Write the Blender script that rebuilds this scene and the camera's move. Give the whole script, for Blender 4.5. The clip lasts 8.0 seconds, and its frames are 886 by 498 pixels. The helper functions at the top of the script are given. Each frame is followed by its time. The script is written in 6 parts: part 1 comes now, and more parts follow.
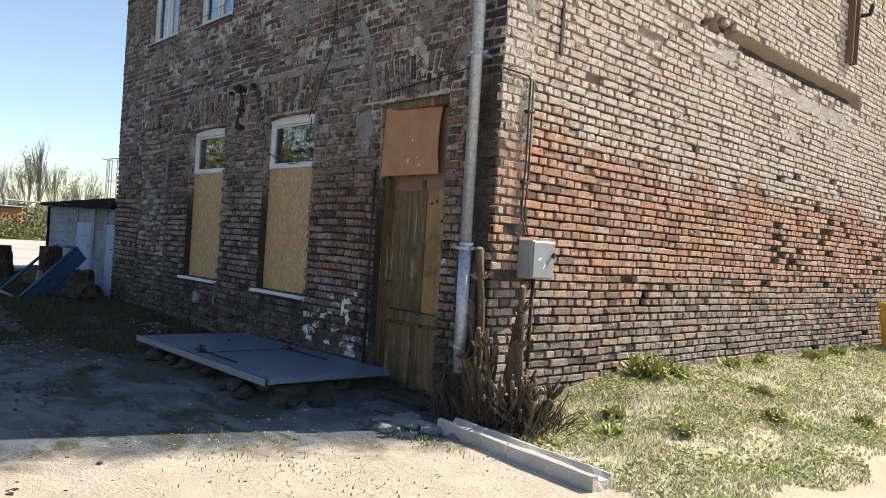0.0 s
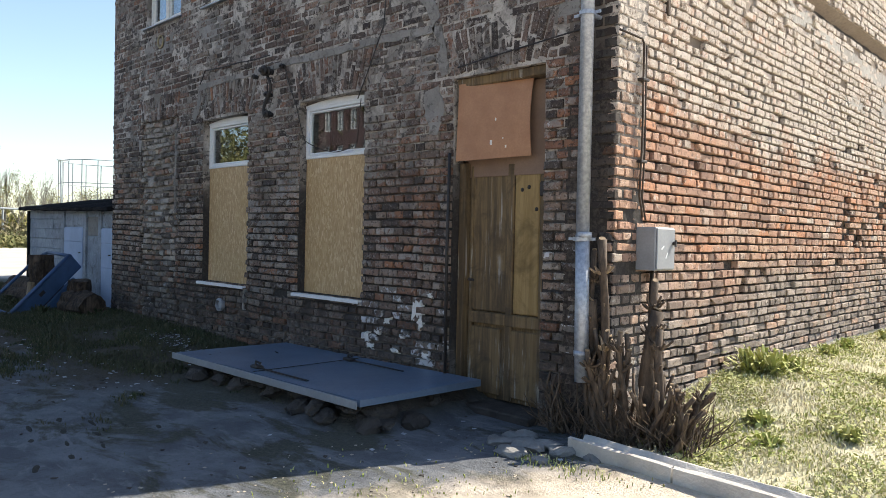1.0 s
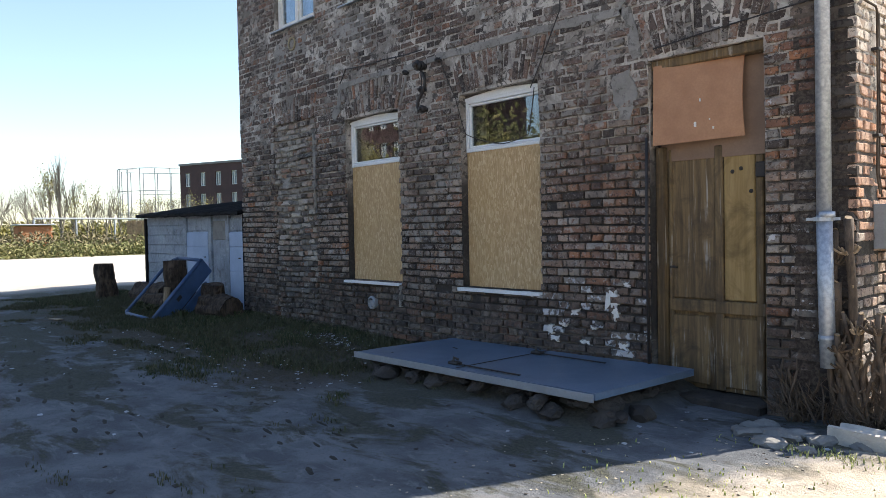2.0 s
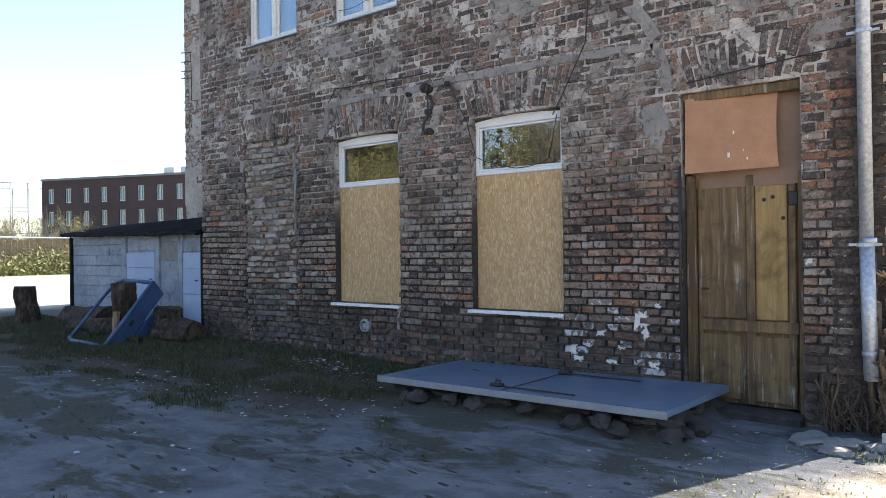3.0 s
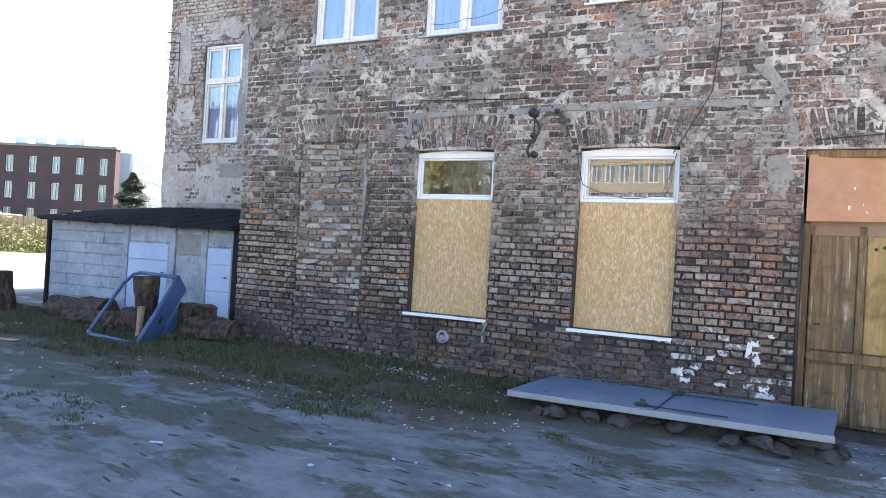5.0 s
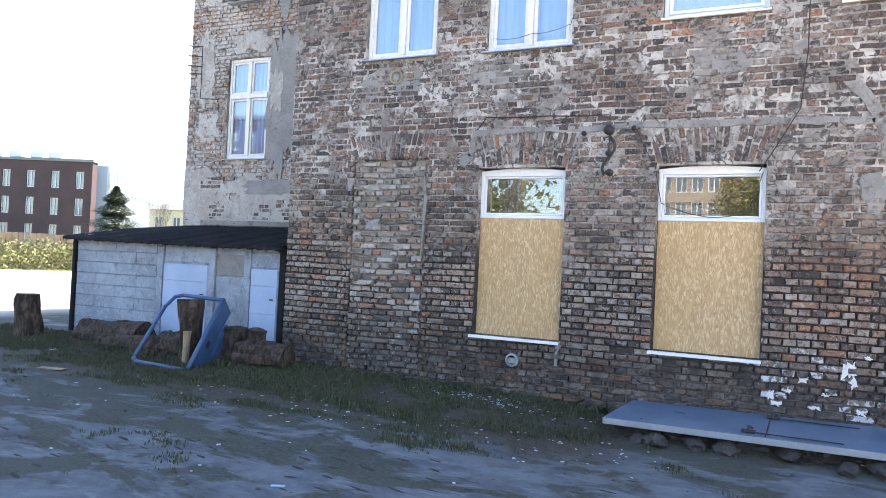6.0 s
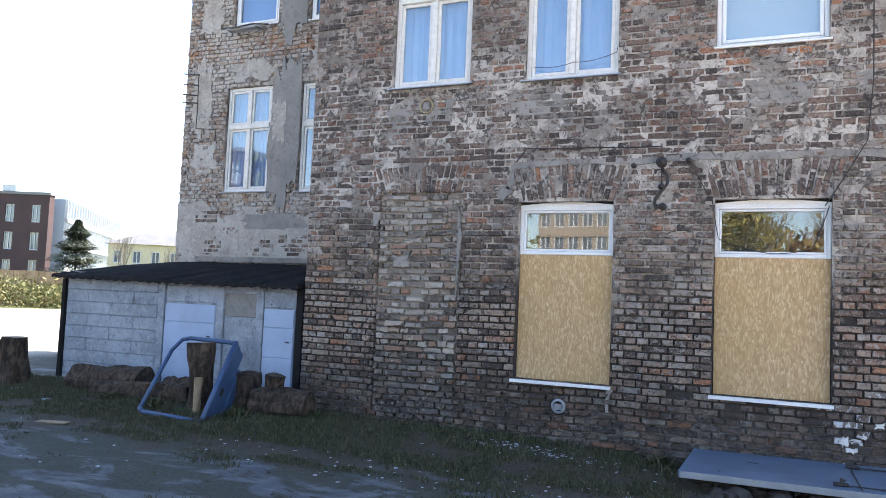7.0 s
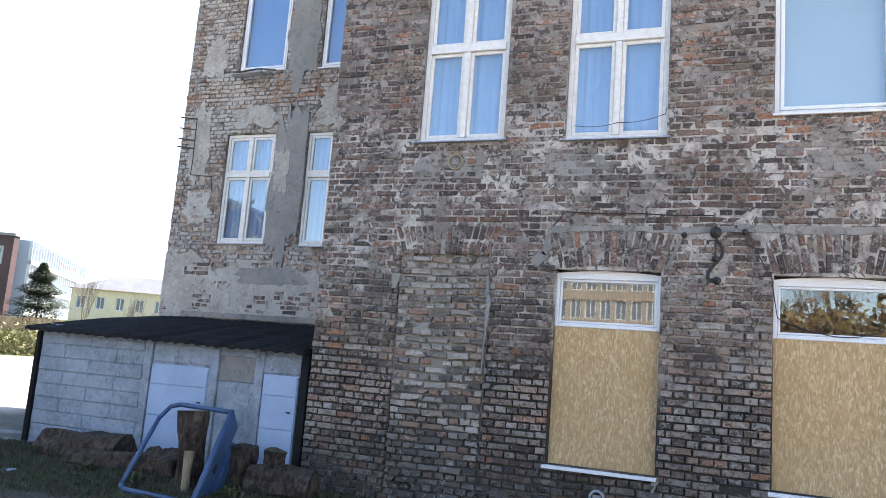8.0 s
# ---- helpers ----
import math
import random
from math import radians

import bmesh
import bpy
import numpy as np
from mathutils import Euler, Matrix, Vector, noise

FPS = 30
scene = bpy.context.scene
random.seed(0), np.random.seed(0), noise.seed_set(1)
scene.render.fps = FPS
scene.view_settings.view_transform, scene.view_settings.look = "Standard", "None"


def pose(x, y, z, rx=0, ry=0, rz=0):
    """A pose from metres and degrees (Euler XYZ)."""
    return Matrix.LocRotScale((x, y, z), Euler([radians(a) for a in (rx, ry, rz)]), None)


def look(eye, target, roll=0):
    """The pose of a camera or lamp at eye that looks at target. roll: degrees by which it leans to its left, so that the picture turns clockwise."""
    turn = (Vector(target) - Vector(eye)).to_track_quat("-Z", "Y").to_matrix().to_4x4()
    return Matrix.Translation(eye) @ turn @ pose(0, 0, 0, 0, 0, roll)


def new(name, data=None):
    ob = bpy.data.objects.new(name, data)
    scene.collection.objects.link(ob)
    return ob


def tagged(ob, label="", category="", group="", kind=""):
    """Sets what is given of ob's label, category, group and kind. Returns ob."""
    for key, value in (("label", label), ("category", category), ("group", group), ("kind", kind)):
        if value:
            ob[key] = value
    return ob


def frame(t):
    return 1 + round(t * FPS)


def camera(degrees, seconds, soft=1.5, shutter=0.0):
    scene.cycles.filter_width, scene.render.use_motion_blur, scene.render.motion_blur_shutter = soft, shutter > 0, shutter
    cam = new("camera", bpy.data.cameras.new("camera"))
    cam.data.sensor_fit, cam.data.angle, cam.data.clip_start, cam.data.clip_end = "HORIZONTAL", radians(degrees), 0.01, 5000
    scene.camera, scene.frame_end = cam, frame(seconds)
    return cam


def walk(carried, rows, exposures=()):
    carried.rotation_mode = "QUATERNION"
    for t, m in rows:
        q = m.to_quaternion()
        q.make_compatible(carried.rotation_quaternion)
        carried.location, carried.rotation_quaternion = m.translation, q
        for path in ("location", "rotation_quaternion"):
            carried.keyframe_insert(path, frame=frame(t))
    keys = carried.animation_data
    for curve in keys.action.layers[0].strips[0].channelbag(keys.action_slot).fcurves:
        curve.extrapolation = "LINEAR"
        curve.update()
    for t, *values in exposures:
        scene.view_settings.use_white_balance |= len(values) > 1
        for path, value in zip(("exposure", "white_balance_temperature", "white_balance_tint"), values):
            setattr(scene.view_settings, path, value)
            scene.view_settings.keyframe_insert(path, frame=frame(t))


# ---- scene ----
cam = camera(61.4, 8.0, 0.85)
PATH = [
    (0, (4.237, -4.355, 1.438), (2.752, -3.015, 1.429), 3.7),
    (0.5, (3.533, -4.332, 1.42), (2.079, -2.958, 1.401), 4.7),
    (1, (2.878, -4.588, 1.429), (1.466, -3.172, 1.394), 1.3),
    (1.5, (2.405, -4.976, 1.461), (0.912, -3.647, 1.399), -1.3),
    (2, (1.922, -5.444, 1.413), (0.424, -4.119, 1.359), -1.1),
    (2.2, (1.718, -5.674, 1.439), (0.263, -4.303, 1.395), -0.6),
    (3.3, (0.567, -6.75, 1.439), (-0.619, -5.14, 1.443), 0.9),
    (3.5, (0.348, -6.979, 1.457), (-0.796, -5.339, 1.465), 3.3),
    (4, (-0.187, -7.476, 1.508), (-1.26, -5.789, 1.52), 3.9),
    (5.3, (-1.597, -8.32, 1.575), (-2.506, -6.539, 1.597), 3.1),
    (5.5, (-1.822, -8.403, 1.59), (-2.718, -6.616, 1.628), 3.0),
    (6, (-2.395, -8.436, 1.625), (-3.278, -6.641, 1.666), 2.7),
    (6.5, (-2.921, -8.397, 1.639), (-3.754, -6.581, 1.728), 2.2),
    (7, (-3.462, -8.312, 1.657), (-4.251, -6.479, 1.792), 2.4),
    (7.5, (-3.932, -8.169, 1.651), (-4.675, -6.32, 1.825), 2.6),
    (8, (-4.357, -7.885, 1.781), (-5.072, -6.04, 2.072), 4.4),
]
walk(cam, [(t, look(eye, target, roll)) for t, eye, target, roll in PATH],
     [(0.0, 0.66, 6850, 9), (0.5, 0.76, 6850, 9), (1.0, 0.98, 6800, 10), (2.0, 1.14, 6750, 11), (3.5, 1.9, 6750, 13), (4.0, 2.15, 6750, 13), (5.5, 2.6, 6700, 14), (6.5, 2.5, 6700, 14), (7.0, 2.18, 6750, 14), (8.0, 2.12, 6750, 14)])
# world and sun: the light comes from behind the house, past its bright side wall
SUN_AZ, SUN_EL = (0.34, 0.94), 46.0
world = bpy.data.worlds.new("world")
scene.world = world
world.use_nodes = True
sky = world.node_tree.nodes.new("ShaderNodeTexSky")
sky.sky_type, sky.sun_disc = "NISHITA", False
sky.sun_elevation, sky.sun_rotation = radians(SUN_EL), math.atan2(SUN_AZ[0], SUN_AZ[1])
sky.air_density, sky.dust_density, sky.ozone_density = 1.0, 0.6, 1.5
world.node_tree.links.new(sky.outputs[0], world.node_tree.nodes["Background"].inputs[0])
world.node_tree.nodes["Background"].inputs[1].default_value = 0.13
sun = new("sun", bpy.data.lights.new("sun", "SUN"))
sun.data.energy, sun.data.angle, sun.data.color = 5.0, radians(0.53), (1.0, 0.94, 0.84)
sun.matrix_world = look((20, 40, 45), (20 - SUN_AZ[0] * 40, 40 - SUN_AZ[1] * 40, 45 - 39.9 * math.tan(radians(SUN_EL))))


# ---- materials ----
class Nodes:
    """A short way to write node materials."""

    def __init__(self, name, rough=0.85, metal=0.0, spec=0.3):
        self.mat = bpy.data.materials.new(name)
        self.mat.use_nodes = True
        self.t = self.mat.node_tree
        self.b = self.t.nodes["Principled BSDF"]
        self.b.inputs["Roughness"].default_value = rough
        self.b.inputs["Metallic"].default_value = metal
        self.b.inputs["Specular IOR Level"].default_value = spec
        geo = self.t.nodes.new("ShaderNodeNewGeometry")
        info = self.t.nodes.new("ShaderNodeObjectInfo")
        self.pos, self.island, self.rand = geo.outputs["Position"], geo.outputs["Random Per Island"], info.outputs["Random"]
        xyz = self.t.nodes.new("ShaderNodeSeparateXYZ")
        self.link(self.pos, xyz.inputs[0])
        self.x, self.y, self.z = xyz.outputs
        self.obj = self.t.nodes.new("ShaderNodeTexCoord").outputs["Object"]

    def link(self, a, b):
        self.t.links.new(a, b)

    def put(self, value, socket):
        if isinstance(value, bpy.types.NodeSocket):
            self.link(value, socket)
        elif isinstance(value, (tuple, list)):
            socket.default_value = (*value, 1.0) if len(value) == 3 and socket.type == "RGBA" else value
        else:
            socket.default_value = value

    def math(self, op, a, b=0.0, clamp=False):
        n = self.t.nodes.new("ShaderNodeMath")
        n.operation, n.use_clamp = op, clamp
        self.put(a, n.inputs[0]), self.put(b, n.inputs[1])
        return n.outputs[0]

    def add(self, a, b):
        return self.math("ADD", a, b)

    def mul(self, a, b, clamp=False):
        return self.math("MULTIPLY", a, b, clamp)

    def scaled(self, vec, s):
        n = self.t.nodes.new("ShaderNodeVectorMath")
        n.operation = "MULTIPLY"
        self.put(vec, n.inputs[0]), self.put(s, n.inputs[1])
        return n.outputs[0]

    def noise(self, scale, detail=3.0, rough=0.55, vec=None, warp=0.0):
        n = self.t.nodes.new("ShaderNodeTexNoise")
        n.inputs["Scale"].default_value, n.inputs["Detail"].default_value = scale, detail
        n.inputs["Roughness"].default_value, n.inputs["Distortion"].default_value = rough, warp
        self.link(vec or self.pos, n.inputs["Vector"])
        return n.outputs["Fac"]

    def t_warp(self, vec):
        """The vector pushed about by a noise, so that flakes lie every way."""
        n, a = self.t.nodes.new("ShaderNodeTexNoise"), self.t.nodes.new("ShaderNodeVectorMath")
        n.inputs["Scale"].default_value = 9.0
        a.operation = "MULTIPLY_ADD"
        self.link(vec, n.inputs["Vector"])
        self.link(n.outputs["Color"], a.inputs[0])
        a.inputs[1].default_value = (0.09, 0.09, 0.09)
        self.link(vec, a.inputs[2])
        return a.outputs[0]

    def voronoi(self, scale, vec=None, feature="F1", out="Distance"):
        n = self.t.nodes.new("ShaderNodeTexVoronoi")
        n.feature = feature
        n.inputs["Scale"].default_value = scale
        self.link(vec or self.pos, n.inputs["Vector"])
        return n.outputs[out]

    def step(self, v, a, b, lo=0.0, hi=1.0):
        n = self.t.nodes.new("ShaderNodeMapRange")
        n.interpolation_type = "SMOOTHSTEP"
        self.put(v, n.inputs[0])
        for i, k in enumerate((a, b, lo, hi)):
            self.put(k, n.inputs[i + 1])
        return n.outputs[0]

    def band(self, v, a, b, soft):
        return self.mul(self.step(v, a - soft, a + soft), self.step(v, b - soft, b + soft, 1.0, 0.0))

    def mix(self, f, a, b, mode="MIX"):
        n = self.t.nodes.new("ShaderNodeMix")
        n.data_type, n.blend_type = "RGBA", mode
        self.put(f, n.inputs[0]), self.put(a, n.inputs[6]), self.put(b, n.inputs[7])
        return n.outputs[2]

    def ramp(self, f, stops):
        n = self.t.nodes.new("ShaderNodeValToRGB")
        r = n.color_ramp
        while len(r.elements) < len(stops):
            r.elements.new(1.0)
        for e, (p, c) in zip(r.elements, stops):
            e.position, e.color = p, (*c, 1.0)
        self.link(f, n.inputs[0])
        return n.outputs[0]

    def colour(self, c):
        self.put(c, self.b.inputs["Base Color"])
        return self

    def rough(self, r):
        self.put(r, self.b.inputs["Roughness"])
        return self

    def bump(self, h, dist=0.01, strength=1.0):
        n = self.t.nodes.new("ShaderNodeBump")
        n.inputs["Distance"].default_value, n.inputs["Strength"].default_value = dist, strength
        self.link(h, n.inputs["Height"])
        self.link(n.outputs[0], self.b.inputs["Normal"])
        return self


def simple(name, a, b, scale=6.0, rough=0.8, metal=0.0, spec=0.3, bump=0.003, fine=60.0):
    """Two tones by a coarse noise, a fine grain, a little relief."""
    n = Nodes(name, rough, metal, spec)
    f = n.step(n.noise(scale, 5, 0.6), 0.3, 0.7)
    g = n.noise(fine, 3)
    n.colour(n.mix(n.step(g, 0.25, 0.75, 0.0, 0.35), n.mix(f, a, b), tuple(c * 0.6 for c in a)))
    return n.bump(n.add(g, n.mul(f, 0.5)), bump).mat


def brick_random(n):
    return n.math("FRACT", n.add(n.island, n.rand))


def front_brick():
    n = Nodes("sooty_front_brick", 0.92)
    r = brick_random(n)
    r2, r3 = n.math("FRACT", n.mul(r, 7.31)), n.math("FRACT", n.mul(r, 23.7))
    coarse = n.noise(0.9, 3)
    upper = n.step(n.add(n.z, n.mul(coarse, 1.2)), 2.5, 3.2)
    warm = n.ramp(r, [(0.0, (0.06, 0.046, 0.04)), (0.2, (0.125, 0.09, 0.072)), (0.4, (0.215, 0.148, 0.112)), (0.6, (0.285, 0.212, 0.165)),
                      (0.76, (0.36, 0.305, 0.25)), (0.88, (0.26, 0.165, 0.118)), (0.96, (0.30, 0.15, 0.09)), (1.0, (0.34, 0.155, 0.08))])
    cold = n.ramp(r, [(0.0, (0.048, 0.036, 0.032)), (0.25, (0.10, 0.072, 0.06)), (0.5, (0.16, 0.106, 0.084)), (0.7, (0.205, 0.134, 0.102)), (0.84, (0.26, 0.20, 0.16)), (0.93, (0.24, 0.122, 0.082)), (1.0, (0.29, 0.135, 0.075))])
    c = n.mix(upper, warm, cold)
    # ruddy stretches: beside the door, between the upper sills
    ruddy = n.math("MAXIMUM", n.mul(n.band(n.x, -2.6, -1.66, 0.25), n.band(n.z, 1.0, 2.6, 0.3)), n.mul(n.band(n.x, -4.9, -4.2, 0.2), n.band(n.z, 3.5, 4.3, 0.15)))
    c = n.mix(n.mul(n.mul(ruddy, n.step(r2, 0.35, 0.5)), 0.75), c, n.ramp(r3, [(0.0, (0.15, 0.08, 0.06)), (0.6, (0.25, 0.125, 0.08)), (1.0, (0.34, 0.155, 0.08))]))
    fresh = n.add(n.mul(n.band(n.x, -0.66, -0.26, 0.05), n.band(n.z, 1.9, 2.78, 0.12)), n.mul(n.band(n.x, -4.0, -2.8, 0.1), n.band(n.z, 4.2, 4.42, 0.04)))
    c = n.mix(n.mul(n.mul(fresh, n.step(r, 0.25, 0.35)), 0.85), c, n.ramp(r, [(0.0, (0.16, 0.08, 0.055)), (0.5, (0.26, 0.115, 0.07)), (1.0, (0.40, 0.17, 0.08))]))
    grain = n.noise(42, 4, 0.65)
    c = n.mix(n.step(grain, 0.35, 0.75, 0.0, 0.4), c, n.mix(0.5, c, (0.28, 0.23, 0.195)))
    pits = n.noise(23, 5, 0.75, warp=0.4)
    c = n.mix(n.step(pits, 0.53, 0.58, 0.0, 0.75), c, (0.03, 0.026, 0.025))
    c = n.mix(n.step(n.noise(37, 4, 0.7, warp=0.8), 0.57, 0.62, 0.0, 0.55), c, (0.42, 0.39, 0.35))
    # lime bloom on single bricks, mortar smears between and over them
    c = n.mix(n.mul(n.step(n.add(n.noise(14, 5, 0.7, warp=0.5), n.mul(r2, 0.3)), 0.73, 0.82), 0.65), c, (0.40, 0.37, 0.335))
    cloud = n.add(n.noise(1.25, 5, 0.62, warp=0.7), n.add(n.mul(upper, 0.05), n.step(n.z, 4.2, 5.0, 0.0, -0.1)))
    for x0, x1, z0, z1, k in ((-6.0, -5.05, 3.72, 4.2, 0.16), (-3.75, -2.55, 3.95, 4.42, 0.12), (-4.95, -3.98, 1.75, 2.85, 0.06), (-2.8, -2.2, 2.1, 3.0, 0.06), (-8.1, -6.7, 2.75, 3.0, 0.08), (-7.8, -7.0, 3.6, 4.2, 0.07)):
        cloud = n.add(cloud, n.mul(n.mul(n.band(n.x, x0, x1, 0.2), n.band(n.z, z0, z1, 0.15)), k))
    torn = n.noise(10.5, 6, 0.76, warp=1.1)
    smear = n.step(n.add(n.add(torn, n.mul(cloud, 0.75)), n.mul(r3, 0.08)), 1.015, 1.05)
    c = n.mix(n.mul(smear, 0.85), c, n.mix(n.noise(15, 4, 0.65), (0.185, 0.164, 0.143), (0.385, 0.35, 0.312)))
    # old soot in drifts, and the wet dark foot of the wall
    soot = n.step(n.noise(0.75, 6, 0.65, warp=0.6), 0.44, 0.64)
    damp = n.step(n.noise(4.5, 5, 0.65, warp=0.6), 0.35, 0.62, 1.0, 0.55)
    foot = n.step(n.add(n.z, n.mul(n.noise(1.3, 4), 0.9)), 1.0, 1.65, 1.0, 0.0)
    c = n.mix(n.mul(n.math("MAXIMUM", n.mul(soot, 0.72), n.mul(foot, 0.88)), damp), c, (0.036, 0.031, 0.03))
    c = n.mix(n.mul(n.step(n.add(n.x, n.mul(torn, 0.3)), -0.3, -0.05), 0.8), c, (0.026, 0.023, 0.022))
    # flaking whitewash, brick by brick, beside the door
    zone = n.mul(n.band(n.add(n.x, n.mul(n.z, -0.25)), -3.2, -1.62, 0.3), n.band(n.z, 0.1, 1.0, 0.25))
    white = n.step(n.add(n.add(n.mul(n.noise(15, 5, 0.65, warp=0.4), 0.7), n.mul(r2, 0.30)), n.mul(zone, 0.12)), 0.735, 0.79)
    white = n.math("MAXIMUM", white, n.mul(n.mul(n.band(n.x, -0.66, -0.3, 0.05), n.band(n.z, 0.5, 1.6, 0.1)), n.step(n.add(n.noise(13, 4, 0.6), n.mul(r2, 0.22)), 0.76, 0.79)))
    zone = n.math("MAXIMUM", zone, n.band(n.x, -0.66, -0.3, 0.05))
    c = n.mix(n.mul(n.mul(white, n.step(zone, 0.05, 0.25)), 0.8), c, (0.60, 0.60, 0.62))
    n.colour(c)
    return n.bump(n.add(n.mul(grain, 0.6), n.add(n.mul(pits, -1.0), n.mul(smear, 0.7))), 0.012).mat


def front_mortar():
    """Pale and nearly flush above, black and raked out below, pale again in the damp foot."""
    n = Nodes("front_mortar", 0.95)
    f = n.step(n.add(n.z, n.mul(n.noise(1.1, 4), 1.3)), 2.2, 2.9)
    foot = n.step(n.add(n.z, n.mul(n.noise(1.6, 4), 0.8)), 0.75, 1.1, 1.0, 0.0)
    g = n.noise(28, 5, 0.7)
    pale = n.mix(n.step(n.noise(2.2, 5, 0.7, warp=0.8), 0.38, 0.62), (0.20, 0.176, 0.153), (0.49, 0.445, 0.395))
    pale = n.mix(n.step(n.z, 4.2, 5.0, 0.0, 0.55), pale, (0.13, 0.112, 0.098))
    c = n.mix(n.math("MAXIMUM", f, n.mul(foot, 0.3)), (0.04, 0.035, 0.032), pale)
    c = n.mix(n.mul(n.step(n.noise(5, 5, 0.7, warp=0.8), 0.58, 0.68), 0.4), c, (0.30, 0.275, 0.25))
    c = n.mix(n.step(n.noise(9, 5, 0.75, warp=0.7), 0.53, 0.58, 0.0, 0.85), c, (0.045, 0.04, 0.037))
    n.colour(n.mix(n.step(g, 0.45, 0.7, 0.0, 0.5), c, (0.10, 0.088, 0.078)))
    return n.bump(g, 0.012).mat


def infill_brick():
    n = Nodes("pale_infill_brick", 0.93)
    r = brick_random(n)
    c = n.ramp(r, [(0.0, (0.09, 0.075, 0.065)), (0.2, (0.17, 0.145, 0.125)), (0.45, (0.34, 0.30, 0.26)), (0.7, (0.46, 0.415, 0.36)), (0.86, (0.30, 0.22, 0.17)), (1.0, (0.29, 0.165, 0.115))])
    foot = n.step(n.add(n.z, n.mul(n.noise(1.3, 4), 0.9)), 0.95, 1.6, 1.0, 0.0)
    c = n.mix(n.mul(foot, 0.75), c, (0.05, 0.046, 0.046))
    smear = n.step(n.add(n.noise(9, 6, 0.72, warp=0.9), n.mul(n.step(n.z, 1.6, 2.7), 0.07)), 0.55, 0.63)
    c = n.mix(n.mul(smear, 0.75), c, n.mix(n.noise(16, 3), (0.28, 0.255, 0.23), (0.50, 0.46, 0.41)))
    c = n.mix(n.step(n.noise(7, 6, 0.75, warp=0.9), 0.57, 0.66, 0.0, 0.8), c, (0.06, 0.052, 0.048))
    g = n.noise(60, 4, 0.65)
    n.colour(n.mix(n.step(g, 0.4, 0.8, 0.0, 0.5), c, (0.12, 0.1, 0.085)))
    return n.bump(n.add(g, n.mul(smear, 0.8)), 0.01).mat


def side_brick():
    n = Nodes("sunlit_side_brick", 0.9)
    r = brick_random(n)
    warm = n.ramp(r, [(0.0, (0.14, 0.09, 0.07)), (0.1, (0.32, 0.20, 0.15)), (0.4, (0.47, 0.275, 0.19)), (0.7, (0.52, 0.35, 0.255)), (0.9, (0.53, 0.26, 0.15)), (1.0, (0.48, 0.42, 0.36))])
    pale = n.ramp(r, [(0.0, (0.29, 0.22, 0.17)), (0.3, (0.46, 0.365, 0.295)), (0.7, (0.54, 0.45, 0.375)), (1.0, (0.52, 0.33, 0.24))])
    cold = n.ramp(r, [(0.0, (0.15, 0.125, 0.108)), (0.4, (0.29, 0.245, 0.21)), (0.8, (0.41, 0.345, 0.295)), (1.0, (0.44, 0.29, 0.21))])
    wave = n.mul(n.noise(0.8, 4), 1.3)
    low = n.step(n.add(n.z, wave), 1.45, 2.15, 1.0, 0.0)
    high = n.step(n.add(n.z, wave), 2.75, 3.35)
    c = n.mix(low, n.mix(high, warm, pale), cold)
    grime = n.step(n.noise(1.7, 6, 0.7, warp=1.0), 0.55, 0.72)
    c = n.mix(n.mul(grime, 0.55), c, (0.12, 0.09, 0.075))
    smear = n.step(n.add(n.noise(11, 5, 0.7, warp=0.7), n.mul(n.mul(high, n.noise(0.6, 2)), 0.42)), 0.59, 0.66)
    c = n.mix(n.mul(smear, 0.8), c, (0.60, 0.54, 0.47))
    g = n.noise(55, 4, 0.65)
    c = n.mix(n.step(n.noise(24, 5, 0.75, warp=0.5), 0.53, 0.61, 0.0, 0.7), c, (0.085, 0.062, 0.05))
    n.colour(n.mix(n.step(g, 0.4, 0.85, 0.0, 0.4), c, (0.16, 0.11, 0.085)))
    return n.bump(n.add(g, n.mul(n.noise(24, 5, 0.75, warp=0.5), -1.5)), 0.012).mat


def mortar(name, light, dark, z0, z1):
    n = Nodes(name, 0.95)
    f = n.step(n.add(n.z, n.mul(n.noise(1.1, 4), 1.3)), z0, z1)
    g = n.noise(35, 5, 0.7)
    c = n.mix(f, dark, light)
    n.colour(n.mix(n.step(g, 0.35, 0.7, 0.0, 0.6), c, tuple(0.45 * k for k in light)))
    return n.bump(g, 0.008).mat


def plaster(name, a, b, stain):
    n = Nodes(name, 0.93)
    c = n.mix(n.step(n.noise(1.6, 6, 0.7), 0.35, 0.65), a, b)
    c = n.mix(n.step(n.noise(4.5, 6, 0.7, warp=1.0), 0.55, 0.72), c, stain)
    g = n.noise(45, 5, 0.7)
    worn = n.noise(11, 6, 0.76, warp=0.9)
    c = n.mix(n.step(worn, 0.56, 0.61, 0.0, 0.7), c, stain)
    c = n.mix(n.step(worn, 0.40, 0.44, 0.45, 0.0), c, tuple(min(0.6, 1.35 * k) for k in a))
    n.colour(n.mix(n.step(g, 0.45, 0.8, 0.0, 0.35), c, stain))
    return n.bump(n.add(g, n.add(n.noise(9, 4), n.mul(worn, -0.8))), 0.012).mat


def wood(name, a, b, grain=(13, 13, 0.9), rough=0.75, relief=0.004):
    n = Nodes(name, rough)
    v = n.scaled(n.pos, grain)
    f = n.noise(1.0, 6, 0.7, vec=v, warp=0.6)
    c = n.mix(n.step(f, 0.35, 0.68), a, b)
    c = n.mix(n.step(n.noise(3.2, 6, 0.7, warp=0.8), 0.45, 0.68, 0.0, 0.65), c, tuple(0.45 * k for k in a))
    return n.colour(c).bump(f, relief).mat


